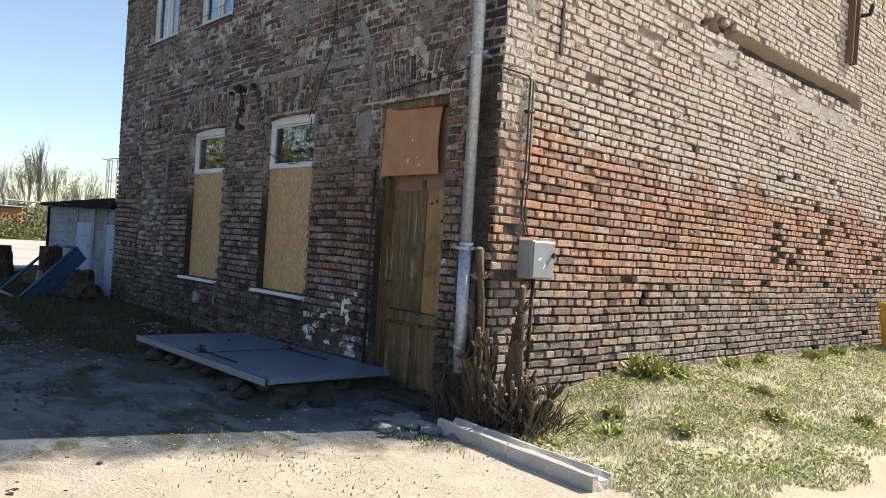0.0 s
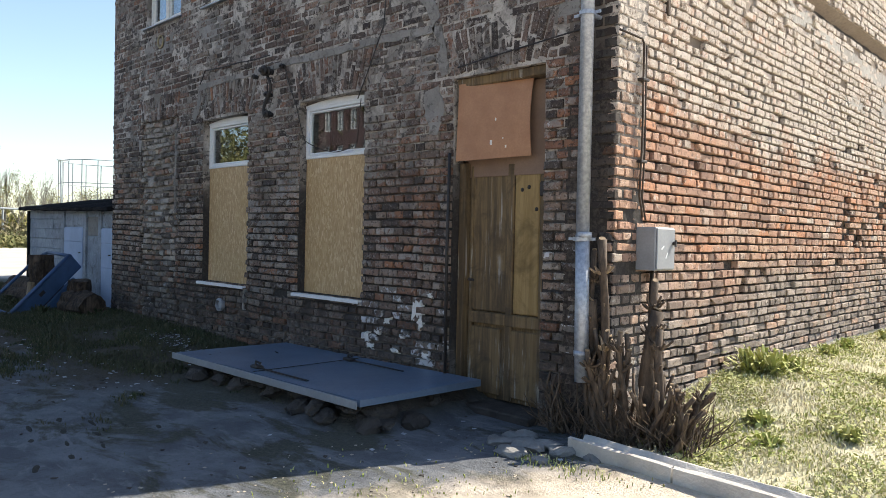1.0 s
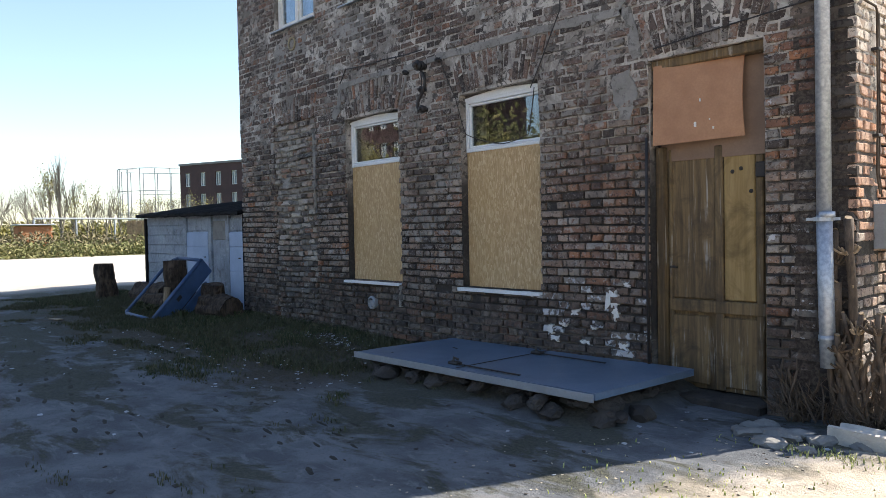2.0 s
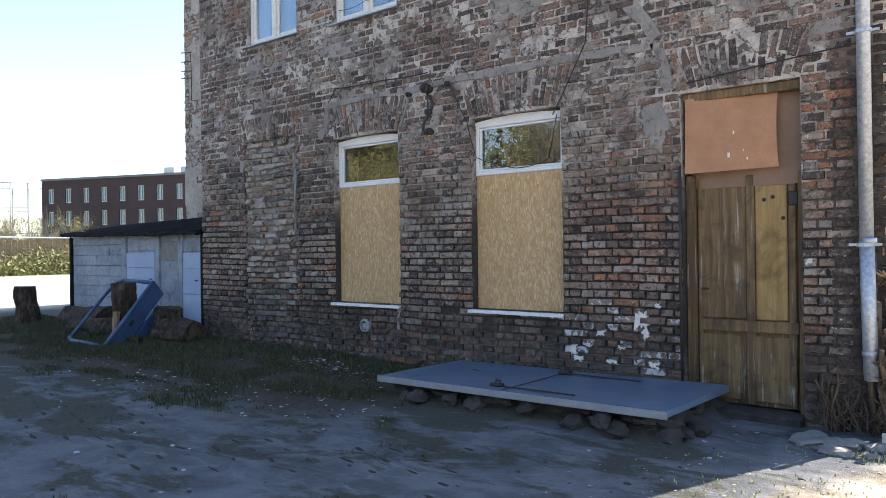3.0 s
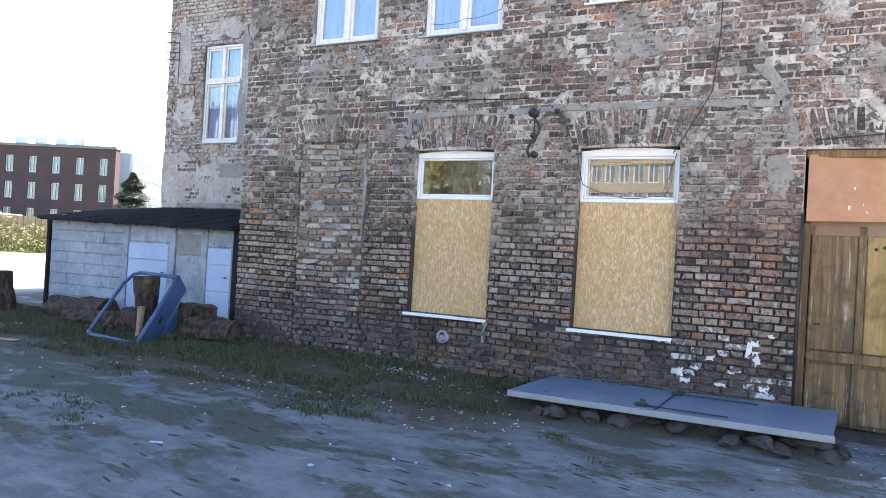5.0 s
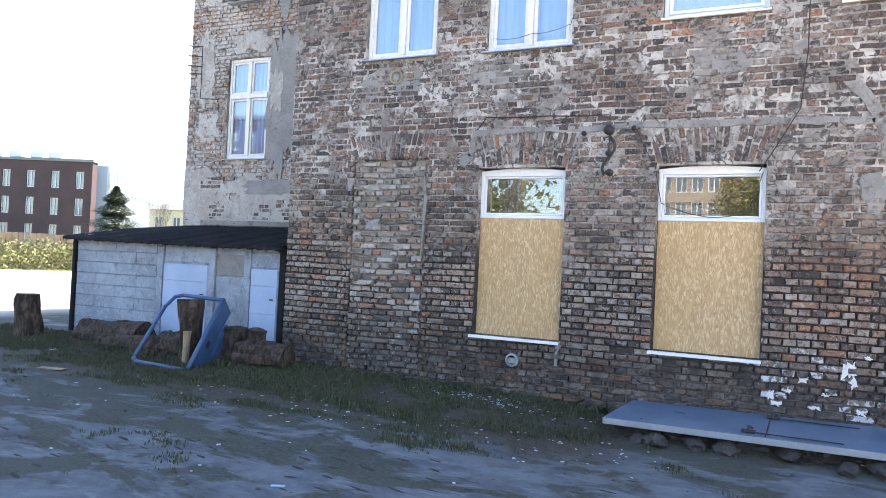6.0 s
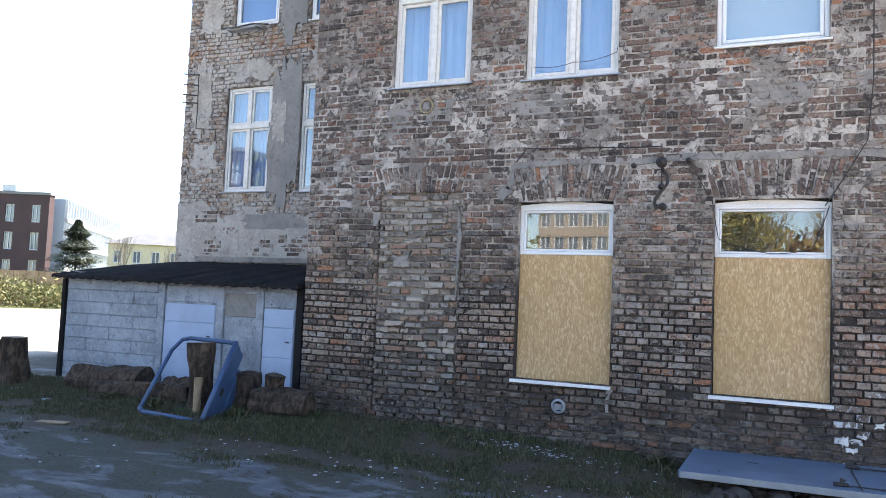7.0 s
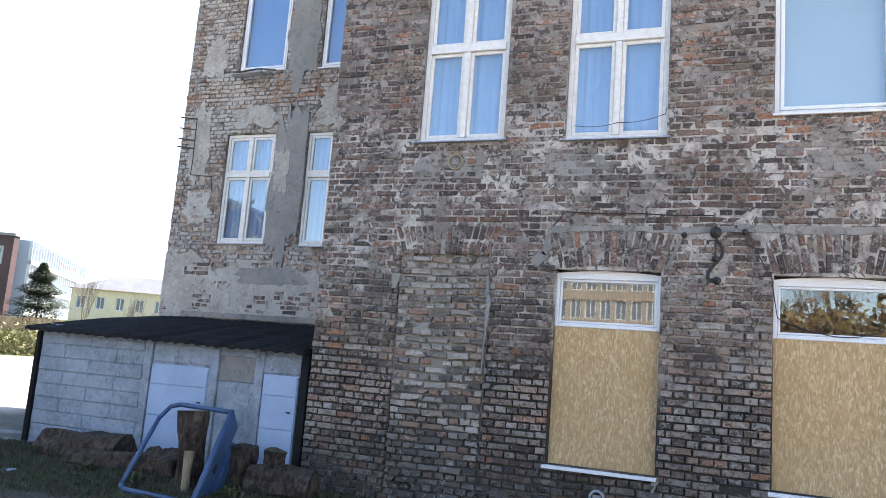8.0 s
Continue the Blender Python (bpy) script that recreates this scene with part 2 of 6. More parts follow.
def door_wood():
    """Brown paint worn to grey wood in long upright streaks."""
    n = Nodes("weathered_door_wood", 0.8)
    f = n.noise(1.0, 6, 0.7, vec=n.scaled(n.pos, (15, 15, 0.9)), warp=0.6)
    c = n.mix(n.step(f, 0.35, 0.68), (0.088, 0.062, 0.036), (0.205, 0.14, 0.07))
    streak = n.noise(1.0, 5, 0.7, vec=n.scaled(n.pos, (26, 26, 1.3)), warp=0.4)
    c = n.mix(n.mul(n.step(streak, 0.55, 0.66), n.step(n.noise(2.4, 3), 0.42, 0.6)), c, (0.33, 0.30, 0.255))
    c = n.mix(n.step(n.noise(3.2, 6, 0.7, warp=0.8), 0.48, 0.68, 0.0, 0.65), c, (0.05, 0.037, 0.026))
    return n.colour(c).bump(n.add(f, streak), 0.005).mat


def osb():
    n = Nodes("strand_board", 0.7)
    v = n.scaled(n.pos, (1.0, 1.0, 0.3))
    cell = n.voronoi(80, vec=n.t_warp(v), out="Color")
    f = n.noise(62, 4, 0.75, vec=v, warp=2.6)
    s = n.t.nodes.new("ShaderNodeSeparateColor")
    n.link(cell, s.inputs[0])
    c = n.ramp(n.math("FRACT", n.add(n.mul(s.outputs[0], 0.55), n.mul(f, 0.6))), [(0.0, (0.19, 0.115, 0.055)), (0.25, (0.38, 0.245, 0.12)), (0.65, (0.50, 0.34, 0.175)), (0.86, (0.62, 0.465, 0.275)), (1.0, (0.84, 0.70, 0.48))])
    c = n.mix(n.step(n.noise(1.4, 3), 0.4, 0.7, 0.0, 0.22), c, (0.42, 0.27, 0.10))
    return n.colour(c).bump(n.add(s.outputs[1], f), 0.0025).mat


def glass():
    m = bpy.data.materials.new("window_glass")
    m.use_nodes = True
    t = m.node_tree
    t.nodes.remove(t.nodes["Principled BSDF"])
    fres, clear, gloss, mix = (t.nodes.new("ShaderNode" + k) for k in ("LayerWeight", "BsdfTransparent", "BsdfGlossy", "MixShader"))
    fres.inputs[0].default_value = 0.5
    steep, strength = t.nodes.new("ShaderNodeMath"), t.nodes.new("ShaderNodeMath")
    steep.operation, strength.operation = "POWER", "MULTIPLY_ADD"
    steep.inputs[1].default_value = 3.5
    strength.inputs[1].default_value, strength.inputs[2].default_value = 0.8, 0.13
    t.links.new(fres.outputs["Facing"], steep.inputs[0])
    t.links.new(steep.outputs[0], strength.inputs[0])
    clear.inputs[0].default_value = (0.80, 0.84, 0.84, 1)
    gloss.inputs["Roughness"].default_value = 0.015
    t.links.new(strength.outputs[0], mix.inputs[0])
    t.links.new(clear.outputs[0], mix.inputs[1])
    t.links.new(gloss.outputs[0], mix.inputs[2])
    t.links.new(mix.outputs[0], t.nodes["Material Output"].inputs[0])
    return m


def ground_material():
    n = Nodes("dusty_yard", 0.95)
    fine = n.noise(38, 6, 0.7)
    mid = n.noise(2.3, 6, 0.65, warp=0.4)
    big = n.noise(0.45, 4, 0.6)
    # the shade's darkness and sky blue are put into the paving colour
    shaded_paving = n.mix(n.step(mid, 0.35, 0.65), (0.088, 0.096, 0.108), (0.16, 0.17, 0.186))
    shaded_paving = n.mix(n.step(fine, 0.5, 0.75, 0.0, 0.6), shaded_paving, (0.07, 0.066, 0.06))
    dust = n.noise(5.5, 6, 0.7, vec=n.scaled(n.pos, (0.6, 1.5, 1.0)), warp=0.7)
    shaded_paving = n.mix(n.step(dust, 0.52, 0.68, 0.0, 0.75), shaded_paving, (0.20, 0.205, 0.215))
    moss = n.add(n.noise(1.15, 6, 0.66, vec=n.scaled(n.pos, (0.8, 1.6, 1.0)), warp=0.5), n.mul(n.step(n.y, -6.0, -1.5), 0.12))
    shaded_paving = n.mix(n.step(n.add(moss, n.step(n.x, -2.5, -8.0, -0.05, 0.05)), 0.545, 0.63, 0.0, 0.85), shaded_paving, n.mix(n.step(fine, 0.4, 0.65), (0.038, 0.038, 0.026), (0.075, 0.078, 0.05)))
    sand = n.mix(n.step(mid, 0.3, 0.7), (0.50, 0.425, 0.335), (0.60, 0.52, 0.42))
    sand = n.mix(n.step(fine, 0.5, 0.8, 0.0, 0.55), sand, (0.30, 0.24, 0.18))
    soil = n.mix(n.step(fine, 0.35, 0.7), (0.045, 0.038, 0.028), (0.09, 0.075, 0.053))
    # pale sand begins on a slant drawn roughly along the house's shadow edge
    c = n.mix(n.step(n.add(n.add(n.x, n.mul(n.y, -0.35)), n.mul(mid, 1.2)), 0.8, 1.45), shaded_paving, sand)
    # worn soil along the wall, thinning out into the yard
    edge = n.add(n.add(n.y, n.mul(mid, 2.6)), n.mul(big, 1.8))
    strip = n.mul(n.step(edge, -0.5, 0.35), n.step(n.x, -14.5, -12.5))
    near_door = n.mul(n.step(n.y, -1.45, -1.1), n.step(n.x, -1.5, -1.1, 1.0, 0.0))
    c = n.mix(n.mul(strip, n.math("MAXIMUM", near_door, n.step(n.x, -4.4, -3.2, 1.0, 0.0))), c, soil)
    side = n.mul(n.step(n.x, -0.1, 0.15), n.mul(n.step(n.add(n.x, mid), 2.7, 3.2, 1.0, 0.0), n.step(n.add(n.y, mid), -0.1, 0.4)))
    c = n.mix(n.mul(side, 0.8), c, n.mix(n.step(fine, 0.4, 0.7), (0.58, 0.54, 0.37), (0.44, 0.43, 0.24)))
    far = n.step(n.x, -16.0, -18.0)
    c = n.mix(far, c, n.mix(n.step(big, 0.35, 0.65), (0.42, 0.39, 0.345), (0.52, 0.485, 0.43)))
    meadow = n.step(n.add(n.x, n.mul(n.y, -0.35)), -46.0, -49.0)
    c = n.mix(meadow, c, (0.13, 0.15, 0.06))
    n.colour(c)
    return n.bump(n.add(fine, n.mul(mid, 1.5)), 0.02).mat


FRONT, INFILL, SIDE = front_brick(), infill_brick(), side_brick()
MORTAR_FRONT = front_mortar()
MORTAR_INFILL = mortar("infill_mortar", (0.34, 0.305, 0.265), (0.05, 0.045, 0.041), 1.6, 2.9)
MORTAR_SIDE = mortar("side_mortar", (0.32, 0.265, 0.215), (0.028, 0.022, 0.019), 3.2, 4.2)
PLASTER = plaster("grey_plaster", (0.205, 0.193, 0.178), (0.31, 0.29, 0.265), (0.10, 0.09, 0.082))
RENDER_PALE = plaster("pale_flaking_render", (0.42, 0.40, 0.365), (0.33, 0.30, 0.265), (0.19, 0.165, 0.145))
RENDER_DARK = plaster("bare_grey_render", (0.21, 0.205, 0.195), (0.27, 0.26, 0.245), (0.15, 0.145, 0.14))
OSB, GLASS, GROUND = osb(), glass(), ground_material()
DOOR = door_wood()
DOOR_NEW = wood("yellowed_door_panel", (0.25, 0.165, 0.065), (0.35, 0.24, 0.105))
BOARD_ORANGE = simple("brown_hardboard", (0.42, 0.225, 0.125), (0.33, 0.165, 0.09), 4.5, 0.6, bump=0.0015)
BOARD_DARK = simple("dull_hardboard", (0.25, 0.165, 0.115), (0.19, 0.125, 0.088), 3.0, 0.7, bump=0.001)
PVC = simple("white_plastic", (0.78, 0.79, 0.80), (0.72, 0.73, 0.74), 3.0, 0.35, spec=0.5, bump=0.0004)
PAINT_WHITE = simple("old_white_paint", (0.74, 0.73, 0.70), (0.62, 0.60, 0.56), 14.0, 0.6, bump=0.002)
ZINC = simple("galvanised_zinc", (0.46, 0.50, 0.56), (0.27, 0.30, 0.345), 34.0, 0.42, metal=0.5, bump=0.001, fine=40)
STEEL_GREY = simple("grey_painted_steel", (0.29, 0.305, 0.325), (0.235, 0.25, 0.27), 5.0, 0.45, spec=0.5, bump=0.0006)
PLATE = simple("blue_grey_painted_plate", (0.13, 0.185, 0.265), (0.085, 0.13, 0.19), 2.6, 0.4, spec=0.5, bump=0.002)
BLUE = simple("faded_blue_paint", (0.05, 0.10, 0.205), (0.032, 0.066, 0.135), 4.0, 0.5, spec=0.5, bump=0.001)
CONCRETE = simple("rough_concrete", (0.26, 0.255, 0.245), (0.18, 0.175, 0.165), 5.0, 0.92, bump=0.012, fine=45)
SHED_BLOCK = plaster("whitewashed_blocks", (0.33, 0.37, 0.42), (0.22, 0.25, 0.285), (0.14, 0.15, 0.165))
SHED_WHITE = simple("whitewashed_panel", (0.38, 0.47, 0.62), (0.30, 0.38, 0.51), 2.0, 0.8, bump=0.003)
TAR = simple("tarred_felt", (0.014, 0.014, 0.015), (0.026, 0.025, 0.025), 3.0, 0.95, spec=0.1, bump=0.006)
IRON = simple("black_iron", (0.02, 0.02, 0.021), (0.045, 0.035, 0.03), 20.0, 0.6, spec=0.4, bump=0.002)
BARK = wood("rough_bark", (0.05, 0.038, 0.03), (0.115, 0.088, 0.067), (30, 30, 5), 0.85, 0.015)
CUT_WOOD = wood("cut_wood", (0.22, 0.155, 0.095), (0.36, 0.265, 0.165), (14, 14, 3))
LOG_BARK = wood("rotten_log_bark", (0.028, 0.02, 0.015), (0.13, 0.092, 0.066), (16, 16, 6), 0.92, 0.06)
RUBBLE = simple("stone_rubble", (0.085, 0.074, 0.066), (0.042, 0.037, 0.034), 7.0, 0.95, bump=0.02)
# room darkness as a colour, for flat sheets behind the openings
DARK = simple("unlit_room_sheet", (0.05, 0.045, 0.04), (0.07, 0.065, 0.06), 2.0, 0.95)
CURTAIN = simple("pale_blue_net_curtain", (0.36, 0.55, 0.88), (0.46, 0.63, 0.92), 7.0, 0.9, bump=0.002)
# sky reflected in the wing's top panes, painted as a blue sheet
SKY_SHEET = simple("deep_blue_sky_reflection", (0.10, 0.27, 0.66), (0.13, 0.31, 0.70), 2.0, 0.7, bump=0.0005)
BLIND = simple("white_roller_blind", (0.72, 0.78, 0.86), (0.68, 0.74, 0.82), 2.0, 0.8, bump=0.0005)


# ---- building blocks ----
def link(name, mesh, mats, parent=None, label=""):
    ob = new(name, mesh)
    for m in mats if isinstance(mats, (list, tuple)) else [mats]:
        if m.name not in [k.name for k in mesh.materials]:
            mesh.materials.append(m)
    if parent:
        ob.parent = parent
    if label:
        ob["label"] = label
    return ob


def part(name, bm, mats, parent=None, label=""):
    """Links a bmesh as one mesh object under a thing or a part."""
    bmesh.ops.recalc_face_normals(bm, faces=bm.faces)
    mesh = bpy.data.meshes.new(name)
    bm.to_mesh(mesh)
    bm.free()
    return link(name, mesh, mats, parent, label)


def raw(name, verts, faces, mats, parent=None, label="", slots=None):
    mesh = bpy.data.meshes.new(name)
    mesh.from_pydata([tuple(v) for v in verts], [], [tuple(f) for f in faces])
    if slots is not None:
        mesh.polygons.foreach_set("material_index", slots)
    mesh.update()
    return link(name, mesh, mats, parent, label)


def thing(name, label, category, at=(0, 0, 0), turn=0.0, group="", kind=""):
    ob = new(name)
    ob.matrix_world = pose(*at, 0, 0, turn)
    ob.empty_display_size = 0.1
    return tagged(ob, label, category, group, kind)


def box(bm, lo, hi, m=None):
    v = [bm.verts.new((m or Matrix()) @ Vector((x, y, z))) for x in (lo[0], hi[0]) for y in (lo[1], hi[1]) for z in (lo[2], hi[2])]
    for f in ((0, 1, 3, 2), (4, 6, 7, 5), (0, 4, 5, 1), (2, 3, 7, 6), (0, 2, 6, 4), (1, 5, 7, 3)):
        bm.faces.new([v[i] for i in f])
    return v


def block(lo, hi, bevel=0.0, m=None):
    bm = bmesh.new()
    box(bm, lo, hi, m)
    if bevel:
        bmesh.ops.bevel(bm, geom=bm.edges[:], offset=bevel, segments=1, affect="EDGES")
    return bm


def tube(points, radius, sides=10, bm=None, caps=True):
    """A round rod along points; radius: one number or one a point."""
    bm = bm or bmesh.new()
    pts = [Vector(p) for p in points]
    rad = radius if isinstance(radius, (list, tuple)) else [radius] * len(pts)
    rings = []
    for i, p in enumerate(pts):
        way = (pts[min(i + 1, len(pts) - 1)] - pts[max(i - 1, 0)]).normalized()
        a = way.orthogonal().normalized() if not rings else (side - way * side.dot(way)).normalized()
        side, b = a, way.cross(a)
        rings.append([bm.verts.new(p + rad[i] * (math.cos(k * math.tau / sides) * a + math.sin(k * math.tau / sides) * b)) for k in range(sides)])
    for r, s in zip(rings, rings[1:]):
        for k in range(sides):
            bm.faces.new((r[k], r[(k + 1) % sides], s[(k + 1) % sides], s[k]))
    if caps:
        bm.faces.new(rings[0][::-1]), bm.faces.new(rings[-1])
    return bm


def smooth(ob):
    ob.data.shade_smooth()
    return ob


def ease(v, a, b):
    t = min(1.0, max(0.0, (v - a) / (b - a)))
    return t * t * (3 - 2 * t)


def fbm(x, y, z=0.0, octaves=4):
    return noise.fractal(Vector((x, y, z)), 1.0, 2.0, octaves)


# ---- brick walls ----
COURSE, LONG, SHORT, JOINT = 0.077, 0.262, 0.131, 0.011
rng = random.Random(7)


def brick_shape(w, h, d, jit, r):
    """A brick in the wall's own axes (u, out, z) about its face's middle: worn, crooked outline, here and there a lost corner."""
    ring = ((-1, -1), (-0.2, -1), (0.3, -1), (1, -1), (1, 1), (0.25, 1), (-0.3, 1), (-1, 1))
    lost = r.choice((0, 3, 4, 7)) if r.random() < 0.14 else -1
    back, edge, face = [], [], []
    tilt_u, tilt_z = r.gauss(0, 0.02), r.gauss(0, 0.03)
    for i, (su, sz) in enumerate(ring):
        cut = r.uniform(0.5, 0.85) if i == lost else 1.0
        u, z = su * w / 2 * (cut if i == lost else 1.0), sz * h / 2 * cut
        u, z = u + r.uniform(-jit, jit) * 0.8, z + r.uniform(-jit, jit) * 0.6
        c = r.uniform(0.003, 0.009)
        back.append((su * w / 2, -d, sz * h / 2))
        edge.append((u, -c - r.uniform(0, 0.004), z))
        k = 1 - 2 * c / h
        face.append((u - math.copysign(min(c, abs(u)), u), r.uniform(-jit, jit) * 0.5 + tilt_u * u + tilt_z * z, z * k))
    f = [tuple(range(16, 24))]
    for i in range(8):
        j = (i + 1) % 8
        f += [(i, j, 8 + j, 8 + i), (8 + i, 8 + j, 16 + j, 16 + i)]
    return back + edge + face, f


class Wall:
    """A wall whose local axes are u along it, into the wall, and z; a matrix takes them to the world."""

    def __init__(self, m):
        self.m, self.v, self.f = m, [], []

    def lay(self, u0, u1, z0, z1, blocked, odd=0, rough=0.004, depth=0.06, keep=None, missing=None, wavy=0.0, gap=None, jit=0.005):
        """Courses from z0 to z1; blocked(z) gives the stretches with no bricks. Bricks that keep() picks are returned as (u, z, out, long) and not joined."""
        picked = []
        for k in range(int((z1 - z0) / COURSE)):
            z = z0 + (k + 0.5) * COURSE
            step = LONG if (k + odd) % 2 == 0 else SHORT
            spans, edge = [], u0
            for a, b in sorted(blocked(z)):
                if a > edge:
                    spans.append((edge, min(a, u1)))
                edge = max(edge, b)
            if edge < u1:
                spans.append((edge, u1))
            for a, b in spans:
                u = math.floor(a / step) * step + (SHORT / 2 if step == LONG else 0)
                while u > a:
                    u -= step
                while u < b:
                    lo, hi = max(u, a), min(u + step, b)
                    u += step
                    if hi - lo < 0.035 or (missing and rng.random() < missing((lo + hi) / 2, z)):
                        continue
                    full = hi - lo > step - 0.002
                    out = rng.gauss(0, rough)
                    if rng.random() < 0.08:
                        out -= rng.uniform(0.004, 0.022)
                    mid = (lo + hi) / 2
                    dz = wavy * fbm(mid * 0.6, z * 0.6, 3.0)
                    g = gap(mid, z) if gap else JOINT
                    if full and keep and keep(mid, z):
                        picked.append((mid, z + dz, out, step == LONG))
                        continue
                    self.brick(mid, z + dz, hi - lo - g + rng.uniform(-0.008, 0.004), COURSE - g + rng.uniform(-0.007, 0.004), out, depth, rng.gauss(0, 0.011), jit)
        return picked

    def brick(self, u, z, w, h, out, depth=0.05, lean=0.0, jit=0.003):
        v, f = brick_shape(w, h, depth, jit, rng)
        cs, sn, base = math.cos(lean), math.sin(lean), len(self.v)
        for a, o, b in v:
            self.v.append(self.m @ Vector((u + a * cs - b * sn, -o - out, z + a * sn + b * cs)))
        self.f += [tuple(i + base for i in q) for q in f]

    def arch(self, u0, u1, z0, z1, spread, count, fall=0.0):
        """A flat arch of bricks on end that fan out from u0..u1 below to spread wider above."""
        for i in range(count):
            s = (i + 0.5) / count
            lo, hi = u0 + s * (u1 - u0), u0 - spread + s * (u1 - u0 + 2 * spread)
            lift = fall * (1 - (2 * s - 1) ** 2)
            w = (u1 - u0 + spread) / count - 0.014
            lean, tall = -math.atan2(hi - lo, z1 - z0), z1 - z0 - 0.01 - rng.uniform(0, 0.03)
            cut = rng.choice((0.35, 0.5, 0.5, 0.65, 1.0))
            for a, b in ((0.0, cut), (cut, 1.0)):
                if b - a > 0.1:
                    k = (a + b) / 2
                    self.brick(lo + (hi - lo) * k, z0 + (z1 - z0) * k + lift, w + rng.uniform(-0.006, 0.004), tall * (b - a) - 0.012, rng.gauss(0.002, 0.006), 0.05, lean + rng.gauss(0, 0.015), 0.005)

    def joined(self, name, mat, parent, label=""):
        ob = raw(name, self.v, self.f, mat, parent, label)
        return tagged(ob, kind="stuff")

    def singles(self, picked, mat, parent):
        """The bricks nearest to the way, each an object on one of a few shared meshes."""
        shapes = {}
        for lng in (True, False):
            for i in range(9):
                v, f = brick_shape((LONG if lng else SHORT) - 0.016 - 0.003 * (i % 3), COURSE - 0.015 - 0.003 * (i % 2), 0.06, 0.005, rng)
                mesh = bpy.data.meshes.new("brick")
                mesh.from_pydata([(a, -o, b) for a, o, b in v], [], f)
                mesh.materials.append(mat)
                shapes[lng, i] = mesh
        for u, z, out, lng in picked:
            ob = new("brick", shapes[lng, rng.randrange(9)])
            ob.parent = parent
            ob.matrix_world = self.m @ pose(u, -out, z, 0, rng.gauss(0, 0.6), 0)


def core(name, m, u0, u1, z0, z1, thick, holes, depth, mat, cell=0.09):
    """The wall behind the bricks: an uneven mortar face, a back, and openings that go through."""
    us, zs = {u0, u1}, {z0, z1}
    for a, b, c, d in holes:
        us |= {a, b}
        zs |= {c, d}

    def fill(vals):
        vals, outv = sorted(vals), []
        for a, b in zip(vals, vals[1:]):
            k = max(1, round((b - a) / cell))
            outv += [a + (b - a) * i / k for i in range(k)]
        return outv + [vals[-1]]

    us, zs = fill(us), fill(zs)
    solid = lambda i, j: 0 <= i < len(us) - 1 and 0 <= j < len(zs) - 1 and not any(
        a < (us[i] + us[i + 1]) / 2 < b and c < (zs[j] + zs[j + 1]) / 2 < d for a, b, c, d in holes)
    verts, index, faces = [], {}, []

    def at(i, j, back):
        key = (i, j, back)
        if key not in index:
            index[key] = len(verts)
            verts.append(m @ Vector((us[i], thick if back else depth(us[i], zs[j]), zs[j])))
        return index[key]

    for i in range(len(us) - 1):
        for j in range(len(zs) - 1):
            if not solid(i, j):
                continue
            faces.append([at(i, j, 0), at(i + 1, j, 0), at(i + 1, j + 1, 0), at(i, j + 1, 0)])
            faces.append([at(i, j, 1), at(i, j + 1, 1), at(i + 1, j + 1, 1), at(i + 1, j, 1)])
            for di, dj, p, q in ((-1, 0, (i, j), (i, j + 1)), (1, 0, (i + 1, j + 1), (i + 1, j)), (0, -1, (i + 1, j), (i, j)), (0, 1, (i, j + 1), (i + 1, j + 1))):
                if not solid(i + di, j + dj):
                    faces.append([at(*p, 0), at(*q, 0), at(*q, 1), at(*p, 1)])
    return raw(name, verts, faces, mat)


def patch(name, m, u, z, w, h, out, mat, parent, seed, wobble=0.25, label="", least=-99.0):
    """A scab of plaster with a ragged outline, a few millimetres proud of the bricks."""
    bm = bmesh.new()
    count = 56
    ring, top = [], []
    for i in range(count):
        a = math.tau * i / count
        ca, sa = math.cos(a), math.sin(a)
        sq = 1 / max(abs(ca), abs(sa)) ** 0.75
        k = sq * (1 + wobble * fbm(2.2 * ca + seed, 2.2 * sa, seed * 1.7) + 0.4 * wobble * fbm(9 * ca + seed, 9 * sa, seed))
        p = (max(least, u + ca * w / 2 * k), z + sa * h / 2 * k)
        ring.append(bm.verts.new(m @ Vector((p[0], 0.03, p[1]))))
        q = (max(least, u + ca * max(w / 2 * k - 0.008, 0)), z + sa * max(h / 2 * k - 0.008, 0))
        top.append(bm.verts.new(m @ Vector((q[0], -out - 0.002 * fbm(q[0] * 5, q[1] * 5, seed), q[1]))))
    for i in range(count):
        j = (i + 1) % count
        bm.faces.new((ring[i], ring[j], top[j], top[i]))
    bm.faces.new(top)
    bmesh.ops.triangulate(bm, faces=[f for f in bm.faces if len(f.verts) > 4])
    return part(name, bm, mat, parent, label)


